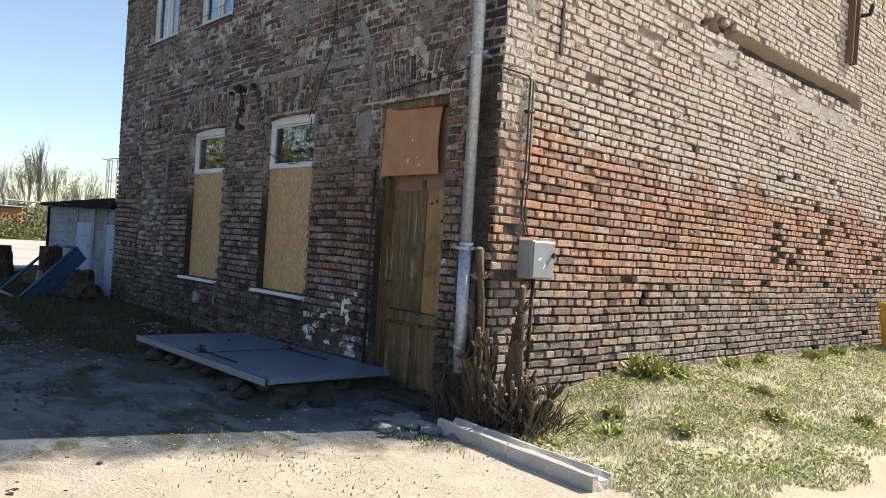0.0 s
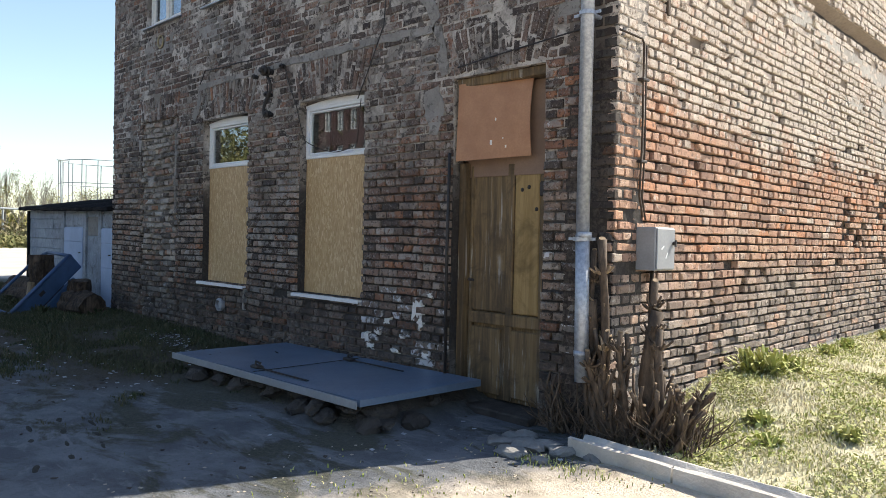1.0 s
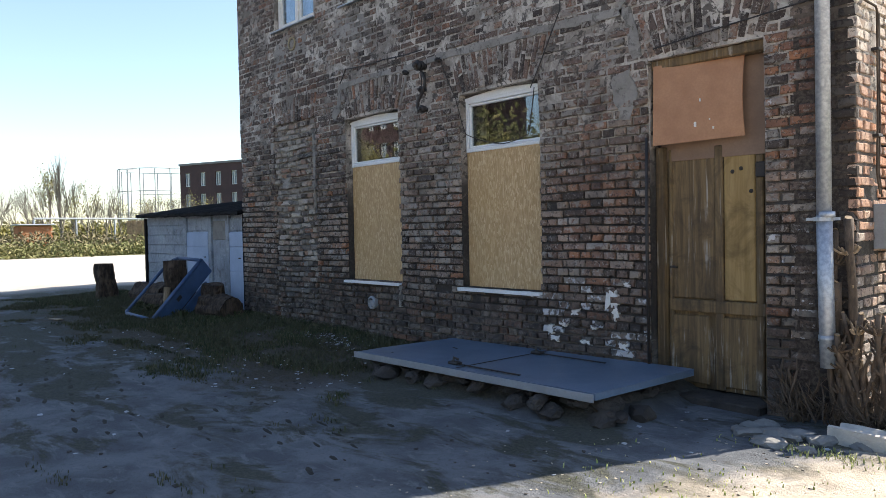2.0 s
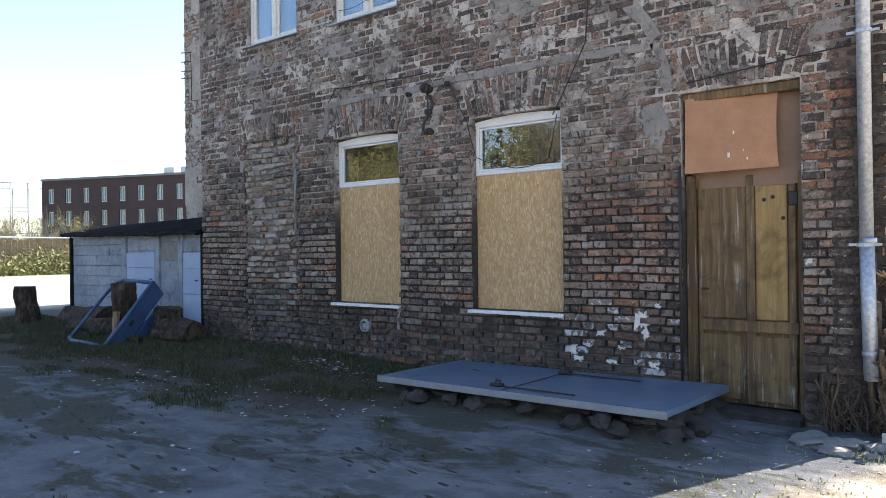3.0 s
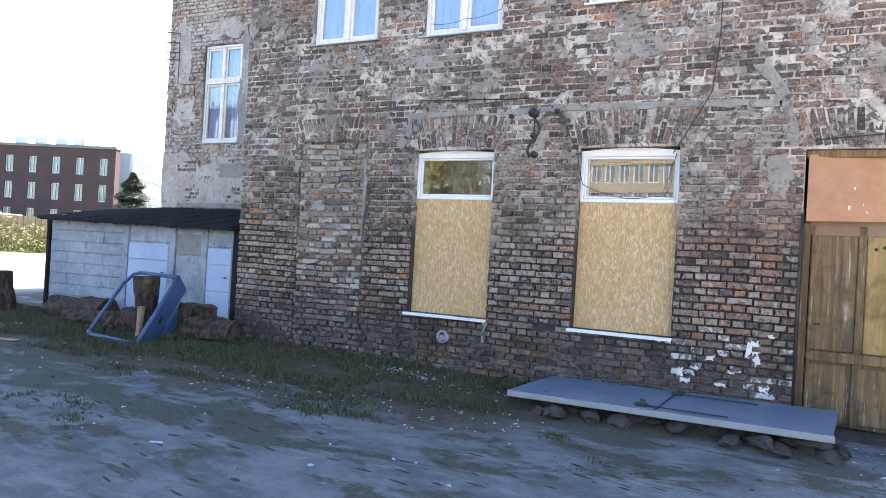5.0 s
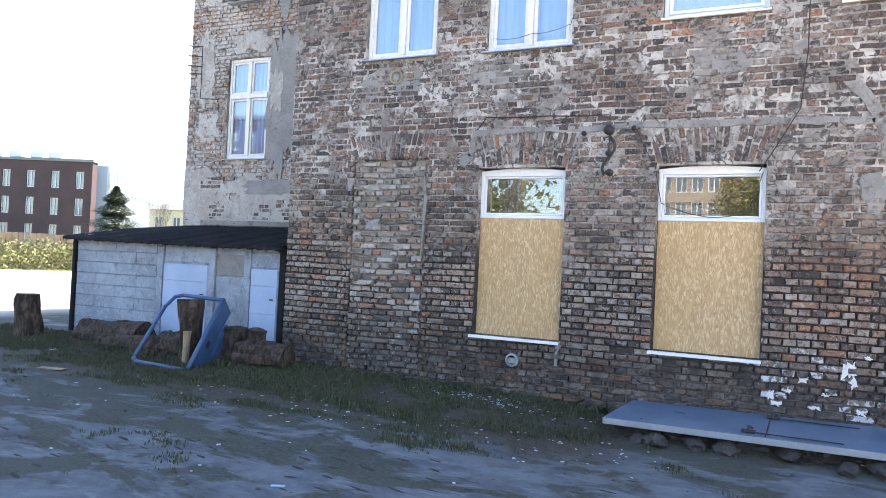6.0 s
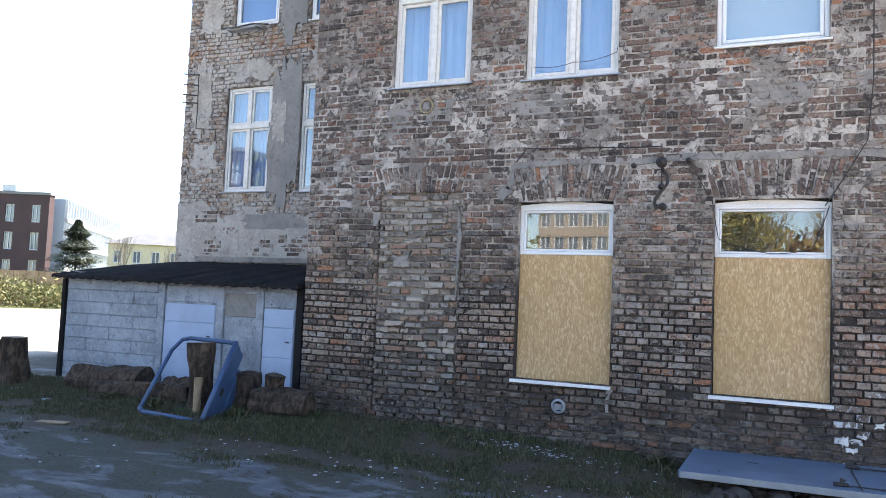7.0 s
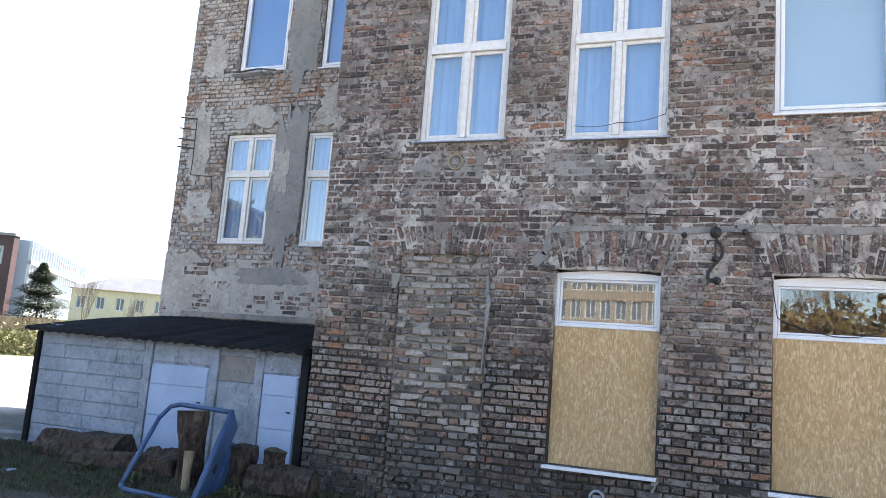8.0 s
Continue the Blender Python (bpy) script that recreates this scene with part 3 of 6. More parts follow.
def outlined(name, m, points, out, mat, parent, label=""):
    """A plaster band along a broken line of (u, z, half width)."""
    bm = bmesh.new()
    pts = []
    for (u0, z0, w0), (u1, z1, w1) in zip(points, points[1:]):
        k = max(2, int(math.hypot(u1 - u0, z1 - z0) / 0.05))
        pts += [(u0 + (u1 - u0) * i / k, z0 + (z1 - z0) * i / k, w0 + (w1 - w0) * i / k) for i in range(k)]
    pts.append(points[-1])
    rows = []
    for i, (u, z, w) in enumerate(pts):
        a, b = pts[max(i - 1, 0)], pts[min(i + 1, len(pts) - 1)]
        d = Vector((b[0] - a[0], b[1] - a[1])).normalized()
        n = Vector((-d.y, d.x))
        l = w * (1 + 0.45 * fbm(u * 7, z * 7, 1.0))
        r = w * (1 + 0.45 * fbm(u * 7, z * 7, 9.0))
        rows.append([bm.verts.new(m @ Vector((u + n.x * s, -o, z + n.y * s))) for s, o in ((l, -0.03), (l - 0.006, out), (-r + 0.006, out), (-r, -0.03))])
    for a, b in zip(rows, rows[1:]):
        for k in range(3):
            bm.faces.new((a[k], b[k], b[k + 1], a[k + 1]))
    return part(name, bm, mat, parent, label)


# ---- the ground ----
def ground_height(x, y):
    z = 0.15 * ease(-x, 0.0, 14.0) + 0.05 * ease(y, -1.6, -0.3) * ease(-x, 3.5, 5.5)
    z += 0.13 * ease(y, -1.3, -1.0) * ease(-abs(x + 2.65), -1.45, -1.2)
    z += 0.29 * ease(y, -0.5, 2.0) * ease(-x, -2.9, -0.4) * ease(x, -0.6, -0.1)
    near = ease(-abs(x + 4), -40, -15)
    return z + near * (0.022 * fbm(x * 0.55, y * 0.55) + 0.008 * fbm(x * 2.6, y * 2.6, 4.0))


def make_ground():
    def lines(lo, hi, step, far):
        mid = [lo + i * step for i in range(int((hi - lo) / step) + 1)]
        grow = [step * 1.5 ** i for i in range(1, 30)]
        a, b, left, right = lo, hi, [], []
        for g in grow:
            a, b = a - g, b + g
            left.append(a), right.append(b)
            if b > far:
                break
        return left[::-1] + mid + right

    xs, ys = lines(-17.0, 5.0, 0.14, 2500), lines(-7.5, 5.0, 0.14, 2500)
    verts = [(x, y, ground_height(x, y)) for y in ys for x in xs]
    k = len(xs)
    faces = [(j * k + i, j * k + i + 1, (j + 1) * k + i + 1, (j + 1) * k + i) for j in range(len(ys) - 1) for i in range(k - 1)]
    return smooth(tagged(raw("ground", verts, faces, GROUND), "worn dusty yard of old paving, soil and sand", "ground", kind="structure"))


make_ground()

# ---- the house: front wall, side wall, rear wing ----
FM = Matrix()
SM = pose(0, 0, 0, 0, 0, 91.15)
AM = Matrix.Translation((0, 2.7, 0))
TOP = 11.25
LOWER = [(-6.10, -5.0, 0.79, 2.835), (-3.94, -2.83, 0.79, 2.835)]
UPPER = [(-7.84, -6.78, 4.31, 6.45), (-6.08, -4.99, 4.28, 6.45), (-3.95, -2.86, 4.48, 6.45), (-2.17, -1.08, 4.48, 6.45)]
DOORWAY = (-1.62, -0.64, -0.1, 2.78)
INFILLED = (-7.93, -6.84, 0.25, 2.93)
FRONT_HOLES = LOWER + UPPER + [DOORWAY]


def front_depth(u, z):
    if INFILLED[0] < u < INFILLED[1] and INFILLED[2] < z < INFILLED[3]:
        return 0.07
    rough = ease(z + 0.5 * fbm(u * 0.8, z * 0.8), 2.1, 3.0)
    return 0.032 - 0.026 * rough + 0.007 * fbm(u * 3, z * 3, 2.0)


def front_blocked(z):
    cut = [(a, b) for a, b, c, d in FRONT_HOLES + [INFILLED] if c - 0.02 < z < d + 0.03]
    for a, b, z0, z1 in ((-6.05, -5.0, 2.83, 3.24), (-3.94, -2.83, 2.83, 3.24), (-7.9, -6.86, 2.95, 3.31), (-1.6, -0.64, 2.8, 3.2)):
        if z0 < z < z1:
            s = 0.14 * (z - z0) / (z1 - z0)
            cut.append((a - s, b + s))
    return cut


wall_front = tagged(core("wall_front", FM, -9.0, -0.012, -0.3, TOP, 0.42, FRONT_HOLES, front_depth, MORTAR_FRONT),
                    "old sooty brick front wall with eroded joints and smeared mortar", "wall", kind="structure")
front = Wall(FM)
near_front = front.lay(-9.0, 0.0, -0.05, 6.6, front_blocked, keep=lambda u, z: (-2.80 < u < -1.66 and 0.75 < z < 2.75) or (-4.95 < u < -4.0 and 1.1 < z < 2.1), wavy=0.016, rough=0.005,
                       gap=lambda u, z: 0.017 - 0.002 * ease(z + 0.5 * fbm(u * 0.8, z * 0.8), 2.1, 3.0), missing=lambda u, z: 0.004)
for a, b, z0, z1, c in ((-6.05, -5.0, 2.83, 3.24, 16), (-3.94, -2.83, 2.83, 3.24, 17), (-7.9, -6.86, 2.95, 3.31, 16), (-1.6, -0.64, 2.8, 3.2, 14)):
    front.arch(a, b, z0, z1, 0.14, c, 0.028 if z0 == 2.83 else 0.0)
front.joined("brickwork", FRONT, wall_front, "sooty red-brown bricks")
infill = Wall(pose(0, 0.012, 0))
infill.lay(INFILLED[0], INFILLED[1], INFILLED[2], INFILLED[3] + 0.03, lambda z: [], rough=0.013, wavy=0.045, gap=lambda u, z: 0.013 + 0.012 * rng.random(), jit=0.012, missing=lambda u, z: 0.012)
part("infill_joints", block((INFILLED[0] - 0.01, 0.052, INFILLED[2]), (INFILLED[1] + 0.01, 0.062, INFILLED[3])), MORTAR_INFILL, wall_front, "crumbling pale joints")
infill.joined("infill_brickwork", INFILL, wall_front, "pale yellow-grey bricks filling a former window")

def side_depth(u, z):
    k = 0.1 * fbm(u * 2.6, 3.0) + 0.05 * fbm(u * 9, 1.0)
    if any(a < u < b and c + k < z < d + k for a, b, c, d in GROOVES):
        return 0.22 + 0.05 * fbm(u * 4, z * 4)
    return 0.056 - 0.03 * ease(z + 0.7 * fbm(u * 0.5, z * 0.5), 2.7, 3.5) + 0.005 * fbm(u * 3, z * 3)


GROOVES = [(3.15, 4.2, 4.06, 4.2), (4.2, 8.2, 3.97, 4.14), (2.3, 2.43, 0.93, 1.1)]
wall_side = tagged(core("wall_side", SM, 0.012, 13.0, -0.3, TOP, 0.42, [], side_depth, MORTAR_SIDE, 0.1),
                   "sunlit red and buff brick side wall with deep joints", "wall", kind="structure")
side = Wall(SM)


def side_blocked(z):
    cut = []
    for u0, u1, z0, z1 in GROOVES:
        if z0 < z < z1 + 0.02:
            cut.append((u0 + 0.06 * fbm(z * 9, u0), u1 + 0.1 * fbm(z * 9, u1)))
    return cut


near_side = side.lay(0.0, 12.4, -0.05, 6.2, side_blocked, rough=0.005, keep=lambda u, z: 0.2 < u < 2.15 and 1.0 < z < 3.0, missing=lambda u, z: 0.005 + (0.22 if 3.4 < u < 8.3 and 3.7 < z < 4.3 else 0.0) + 0.09 * ease(u, 4.2, 6.0) * ease(-abs(z - 2.0), -1.3, -0.4) + (0.3 if 5.4 < u < 6.3 and 1.3 < z < 1.7 else 0.0), wavy=0.012,
                     gap=lambda u, z: 0.017 - 0.006 * ease(z + 0.7 * fbm(u * 0.5, z * 0.5), 2.7, 3.5))
# dark strips deepen the grooves' shadow by colour
for u0, u1, z0, z1 in GROOVES[:2]:
    part("groove_lining", block((u0, 0.15, z0 + 0.01), (u1, 0.17, z1 + 0.05), 0.0, SM), RUBBLE, wall_side, "dark brown strip painting the shade inside a cut groove")
side.joined("brickwork", SIDE, wall_side, "weathered red, buff and grey bricks")

wall_rear = tagged(core("wall_rear_wing", AM, -13.74, -9.0, -0.3, TOP, 0.42, [(-12.72, -11.72, 3.48, 5.43), (-11.07, -10.08, 3.46, 5.42), (-12.66, -11.68, 6.6, 8.5), (-10.98, -10.0, 6.57, 8.5)],
                        lambda u, z: 0.018 + 0.008 * fbm(u * 3, z * 3), MORTAR_FRONT), "grey brick wall of the rear wing under flaking render", "wall", kind="structure")


def plain_walls():
    """The unseen sides and the roof, which close the house."""
    for name, lo, hi in (("wall_left", (-9.0, 0.43, -0.3), (-8.6, 2.69, TOP)), ("wall_wing_left", (-13.74, 3.13, -0.3), (-13.24, 13.0, TOP)),
                         ("wall_back", (-13.24, 12.6, -0.3), (-0.9, 13.0, TOP)), ("inner_wall", (-8.5, 3.0, -0.3), (-0.6, 3.2, TOP - 0.05))):
        tagged(part(name, block(lo, hi), MORTAR_FRONT), "plain brick wall closing the house", "wall", kind="structure")
    tagged(part("roof", block((-14.0, -0.25, TOP + 0.005), (0.3, 13.3, TOP + 0.25)), TAR), "flat tarred roof", "roof", kind="structure")


plain_walls()


# ---- windows ----
def rod(bm, lo, hi, bevel=0.006):
    n = bmesh.new()
    box(n, lo, hi)
    bmesh.ops.bevel(n, geom=n.edges[:], offset=bevel, segments=1, affect="EDGES")
    mesh = bpy.data.meshes.new("tmp")
    n.to_mesh(mesh)
    n.free()
    bm.from_mesh(mesh)
    bpy.data.meshes.remove(mesh)


def frame_ring(bm, x0, x1, z0, z1, w, y0, y1):
    rod(bm, (x0, y0, z0), (x0 + w, y1, z1)), rod(bm, (x1 - w, y0, z0), (x1, y1, z1))
    rod(bm, (x0 + w, y0, z0), (x1 - w, y1, z0 + w)), rod(bm, (x0 + w, y0, z1 - w), (x1 - w, y1, z1))


def pane(x0, x1, z0, z1, y, parent):
    ob = part("pane", block((x0, y, z0), (x1, y + 0.006, z1)), GLASS, parent, "clear reflecting glass")
    ob.visible_shadow = False
    return ob


def arched_head(W, parent):
    """The white filler between the straight frame and the bowed arch."""
    bm = bmesh.new()
    rows = []
    for i in range(17):
        x = W * i / 16
        z = 2.01 + 0.035 * (1 - (2 * i / 16 - 1) ** 2)
        rows.append([bm.verts.new(p) for p in ((x, 0.095, 1.985), (x, 0.095, z), (x, 0.165, z), (x, 0.165, 1.985))])
    for a, b in zip(rows, rows[1:]):
        for k in range(4):
            bm.faces.new((a[k], b[k], b[(k + 1) % 4], a[(k + 1) % 4]))
    bm.faces.new(rows[0]), bm.faces.new(rows[-1])
    part("arched_head", bm, PVC, parent, "white bowed filler strip")


def boarded_window(name, x0, x1):
    """A plastic transom light above a sheet of strand board, with a white sill."""
    w = thing(name, "white plastic window, its lower part closed with strand board", "window", (x0, 0, 0.79), kind="structure")
    W = x1 - x0
    bm = bmesh.new()
    frame_ring(bm, 0.0, W, 1.435, 1.99, 0.04, 0.10, 0.17)
    frame_ring(bm, 0.042, W - 0.042, 1.477, 1.948, 0.024, 0.115, 0.16)
    part("window_frame", bm, PVC, w, "white plastic frame")
    arched_head(W, w)
    pane(0.06, W - 0.06, 1.49, 1.935, 0.135, w)
    part("board", block((0.005, 0.112, 0.0), (W - 0.005, 0.128, 1.44), 0.002), OSB, w, "yellow strand board")
    bm = bmesh.new()
    rod(bm, (-0.03, -0.035, -0.03), (W + 0.02, 0.11, -0.008), 0.004)
    rod(bm, (-0.03, -0.04, -0.042), (W + 0.02, -0.032, -0.01), 0.002)
    part("window_sill", bm, PVC, w, "white sheet sill")
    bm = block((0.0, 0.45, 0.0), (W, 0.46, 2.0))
    part("blackout", bm, DARK, w, "dark sheet painted as the unlit room")
    return w


boarded_window("window_1", -6.10, -5.0)
boarded_window("window_2", -3.94, -2.83)


def curtain(x0, x1, z0, z1, y, mat, parent, folds=9.0, label="pale blue net curtain"):
    verts, faces = [], []
    k = 60
    for i in range(k + 1):
        x = x0 + (x1 - x0) * i / k
        d = 0.02 * math.sin(folds * 6 * x) + 0.01 * math.sin(folds * 13.7 * x + 1)
        verts += [(x, y + d, z0), (x, y + d * 0.6, z1)]
    faces = [(2 * i, 2 * i + 2, 2 * i + 3, 2 * i + 1) for i in range(k)]
    return smooth(raw("curtain", verts, faces, mat, parent, label))


def casement(name, x0, x1, z0, z1, y, bar, mat, wy=0.0, drape=CURTAIN, label="old white wooden window with net curtains"):
    """Two lower leaves and two upper ones about a transom."""
    w = thing(name, label, "window", (x0, wy, z0), kind="structure")
    W, Hh = x1 - x0, z1 - z0
    bm = bmesh.new()
    frame_ring(bm, 0.0, W, 0.0, Hh, 0.055, y, y + 0.08)
    rod(bm, (0.055, y - 0.02, bar - 0.045), (W - 0.055, y + 0.07, bar + 0.045))
    rod(bm, (W / 2 - 0.035, y - 0.012, 0.055), (W / 2 + 0.035, y + 0.06, bar - 0.045))
    rod(bm, (W / 2 - 0.035, y - 0.012, bar + 0.045), (W / 2 + 0.035, y + 0.06, Hh - 0.055))
    part("window_frame", bm, mat, w, "white painted frame")
    for a, b in ((0.055, W / 2 - 0.035), (W / 2 + 0.035, W - 0.055)):
        for c, d in ((0.055, bar - 0.045), (bar + 0.045, Hh - 0.055)):
            bm = bmesh.new()
            frame_ring(bm, a + 0.002, b - 0.002, c + 0.002, d - 0.002, 0.042, y + 0.012, y + 0.055)
            leaf = part("leaf", bm, mat, w)
            pane(a + 0.04, b - 0.04, c + 0.04, d - 0.04, y + 0.03, leaf)
    bm = bmesh.new()
    rod(bm, (-0.05, -0.05, -0.024), (W + 0.04, y + 0.01, -0.008), 0.003)
    part("window_sill", bm, ZINC, w, "thin zinc sheet sill")
    curtain(0.03, W - 0.03, 0.03, Hh - 0.03, y + 0.12, drape, w)
    return w


def single_window(name, x0, x1, z0, z1, y, wy=0.0, drape=BLIND, label="white plastic window with a drawn blind"):
    w = thing(name, label, "window", (x0, wy, z0), kind="structure")
    W, Hh = x1 - x0, z1 - z0
    bm = bmesh.new()
    frame_ring(bm, 0.0, W, 0.0, Hh, 0.05, y, y + 0.08)
    frame_ring(bm, 0.052, W - 0.052, 0.052, Hh - 0.052, 0.04, y - 0.006, y + 0.06)
    part("window_frame", bm, PVC, w, "white plastic frame")
    pane(0.085, W - 0.085, 0.085, Hh - 0.085, y + 0.03, w)
    part("blind", block((0.06, y + 0.1, 0.06), (W - 0.06, y + 0.105, Hh - 0.06)), drape, w, "roller blind; on the wing a sheet painted as reflected sky")
    bm = bmesh.new()
    rod(bm, (-0.02, -0.03, -0.03), (W + 0.02, y + 0.01, -0.008), 0.004)
    part("window_sill", bm, PVC, w, "narrow white sill")
    return w


casement("window_3", -7.84, -6.78, 4.31, 6.45, 0.07, 1.16, PAINT_WHITE)
casement("window_4", -6.08, -4.99, 4.28, 6.45, 0.07, 1.18, PAINT_WHITE)
single_window("window_5", -3.95, -2.86, 4.48, 6.45, 0.08)
single_window("window_6", -2.17, -1.08, 4.48, 6.45, 0.08)
casement("window_7", -12.72, -11.72, 3.48, 5.43, 0.05, 1.22, PAINT_WHITE, 2.7)
casement("window_8", -11.07, -10.08, 3.46, 5.42, 0.05, 1.22, PAINT_WHITE, 2.7)
# no blind here: the blue sheet carries the sky's reflection
single_window("window_9", -12.66, -11.68, 6.6, 8.5, 0.05, 2.7, SKY_SHEET, "white plastic window with reflected sky painted on a blue sheet")
single_window("window_10", -10.98, -10.0, 6.57, 8.5, 0.05, 2.7, SKY_SHEET, "white plastic window with reflected sky painted on a blue sheet")


# ---- plaster, arches and fittings on the front wall ----
for pts in ([(-6.22, 2.98, 0.035), (-6.18, 3.26, 0.04), (-5.5, 3.29, 0.035), (-4.78, 3.27, 0.04), (-4.3, 3.29, 0.035)],
            [(-4.28, 3.3, 0.04), (-3.5, 3.28, 0.045), (-2.7, 3.28, 0.04), (-2.2, 3.26, 0.045), (-1.86, 3.24, 0.04)],
            [(-1.84, 3.28, 0.06), (-1.76, 3.05, 0.06), (-1.72, 2.82, 0.05)], [(-1.88, 2.72, 0.1), (-1.83, 2.5, 0.12), (-1.86, 2.32, 0.06)],
            [(-2.1, 3.7, 0.07), (-1.82, 3.32, 0.06)], [(-4.78, 3.24, 0.02), (-4.95, 2.86, 0.02)], [(-6.22, 3.0, 0.06), (-6.35, 2.88, 0.07)],
            [(-6.86, 2.75, 0.015), (-6.83, 2.45, 0.028), (-6.86, 1.7, 0.008)], [(-7.97, 2.72, 0.05), (-7.99, 2.55, 0.035)], [(-4.99, 0.76, 0.035), (-5.02, 0.62, 0.02), (-5.01, 0.5, 0.025)]):
    outlined("plaster_band", FM, pts, 0.007, PLASTER, wall_front, "crumbling grey plaster band")
for i, (u, z, w, h) in enumerate(((-7.7, 3.88, 0.42, 0.4), (-7.2, 3.95, 0.4, 0.3), (-5.95, 4.0, 0.6, 0.3), (-5.6, 3.78, 0.35, 0.2), (-7.62, 2.1, 0.2, 0.14),
                                  (-3.3, 3.95, 0.6, 0.24), (-2.5, 4.02, 0.34, 0.2), (-3.8, 4.1, 0.24, 0.16), (-0.42, 3.18, 0.2, 0.24), (-2.0, 2.9, 0.2, 0.12))):
    patch("plaster_patch", FM, u, z, w, h, -0.003, PLASTER, wall_front, 3.1 + i, 0.45, "rough patch of grey plaster")
for i, (u, z, w, h) in enumerate(((-2.0, 0.76, 0.12, 0.15), (-1.97, 0.64, 0.06, 0.1), (-2.72, 0.44, 0.07, 0.08), (-2.66, 0.36, 0.09, 0.05), (-1.9, 0.36, 0.08, 0.05), (-2.3, 0.36, 0.1, 0.05), (-2.42, 0.62, 0.07, 0.05), (-2.55, 0.5, 0.06, 0.05), (-2.2, 0.5, 0.07, 0.04), (-1.85, 0.9, 0.07, 0.04))):
    patch("whitewash_patch", FM, u, z, w, h, 0.004, PAINT_WHITE, wall_front, 31.7 + i, 0.8, "flaking white paint")


def insulators():
    """Black porcelain insulators on hooks and a looped cable."""
    t = thing("cable_bracket", "black porcelain insulators and looped cable on the wall", "cable bracket", (-4.46, 0, 2.73))
    for x, z, s in ((-0.02, 0.5, 1.6), (-0.02, 0.24, 1.0), (0.0, 0.02, 1.15), (-0.32, 0.48, 0.8), (0.25, 0.52, 0.8)):
        bm = bmesh.new()
        for k, (r, d) in enumerate(((0.022, 0.0), (0.034, 0.03), (0.026, 0.045), (0.036, 0.06), (0.018, 0.085))):
            tube([(x, -d * s, z), (x, -(d + 0.016) * s, z)], r * s, 12, bm)
        smooth(part("insulator", bm, IRON, t, "black insulator"))
    part("hook", tube([(-0.02, 0.02, 0.44), (-0.02, -0.05, 0.42), (-0.02, -0.06, 0.3), (-0.02, -0.03, 0.2)], 0.008, 6), IRON, t)
    part("cable", tube([(-0.02 + 0.07 * math.sin(k * 0.7), -0.06, 0.44 - 0.055 * k) for k in range(9)], 0.018, 6), IRON, t, "looped black cable")


insulators()


def wire(name, pts, r, label, sag=0.0):
    out = []
    for (a, b) in zip(pts, pts[1:]):
        for k in range(6):
            s = k / 6
            p = Vector(a).lerp(Vector(b), s)
            p.z -= sag * 4 * s * (1 - s)
            out.append(p)
    out.append(pts[-1])
    return tagged(part(name, tube(out, r, 5), IRON), label, "cable")


wire("wall_cable", [(-2.47, -0.02, 9.0), (-2.48, -0.02, 4.0), (-2.53, -0.02, 3.4), (-2.75, -0.02, 3.0), (-2.9, -0.02, 2.75)], 0.006, "thin black cable running down the front wall")
wire("window_cable", [(-4.2, -0.03, 3.28), (-3.96, -0.02, 2.8), (-3.9, 0.06, 2.42), (-3.4, 0.07, 2.27), (-3.0, 0.06, 2.33), (-2.86, -0.01, 2.75)], 0.005, "thin black cable hanging across the window", 0.02)
wire("door_cable", [(-1.55, -0.02, 2.86), (-1.1, -0.02, 2.9), (-0.6, -0.02, 2.94), (-0.2, -0.02, 2.97)], 0.006, "thin black cable above the door")
wire("upper_cable", [(-6.15, -0.02, 3.3), (-6.02, -0.02, 3.46), (-5.2, -0.02, 3.44), (-4.5, -0.025, 3.42)], 0.007, "old cable clipped to the bricks", 0.01)
wire("sill_cable", [(-5.98, 0.02, 4.44), (-5.5, 0.0, 4.45), (-5.02, 0.0, 4.52), (-5.0, 0.02, 4.6)], 0.004, "thin cable across the upper window", 0.03)


def wall_vent():
    t = thing("wall_vent", "round white vent cover low on the brick wall", "vent", (-5.55, 0, 0.52))
    t.matrix_world = t.matrix_world @ Matrix.Diagonal((0.85, 1.0, 0.85, 1))
    bm = bmesh.new()
    n = 24
    for r0, r1, y0, y1 in ((0.095, 0.095, 0.02, -0.03), (0.095, 0.07, -0.03, -0.045), (0.07, 0.062, -0.045, -0.01)):
        a = [bm.verts.new((r0 * math.cos(k * math.tau / n), y0, r0 * math.sin(k * math.tau / n))) for k in range(n)]
        b = [bm.verts.new((r1 * math.cos(k * math.tau / n), y1, r1 * math.sin(k * math.tau / n))) for k in range(n)]
        for k in range(n):
            bm.faces.new((a[k], a[(k + 1) % n], b[(k + 1) % n], b[k]))
    part("rim", bm, STEEL_GREY, t, "white plastic rim")
    part("flap", block((-0.055, -0.018, -0.05), (0.055, -0.006, 0.035), 0.008), STEEL_GREY, t, "grey flap")


wall_vent()


def wall_ring():
    """A round plastered-in socket under the upper window."""
    t = thing("wall_socket", "round yellowish ring set in grey plaster", "wall socket", (-7.34, 0, 4.05))
    bm = bmesh.new()
    pts = [(0.085 * math.cos(k * math.tau / 28), -0.012, 0.085 * math.sin(k * math.tau / 28)) for k in range(29)]
    tube(pts, 0.012, 6, bm, False)
    part("ring", bm, wood("yellow_ring", (0.30, 0.25, 0.15), (0.38, 0.33, 0.23)), t)
    part("cap", block((-0.05, -0.02, -0.05), (0.05, 0.01, 0.05), 0.018), PLASTER, t)


wall_ring()


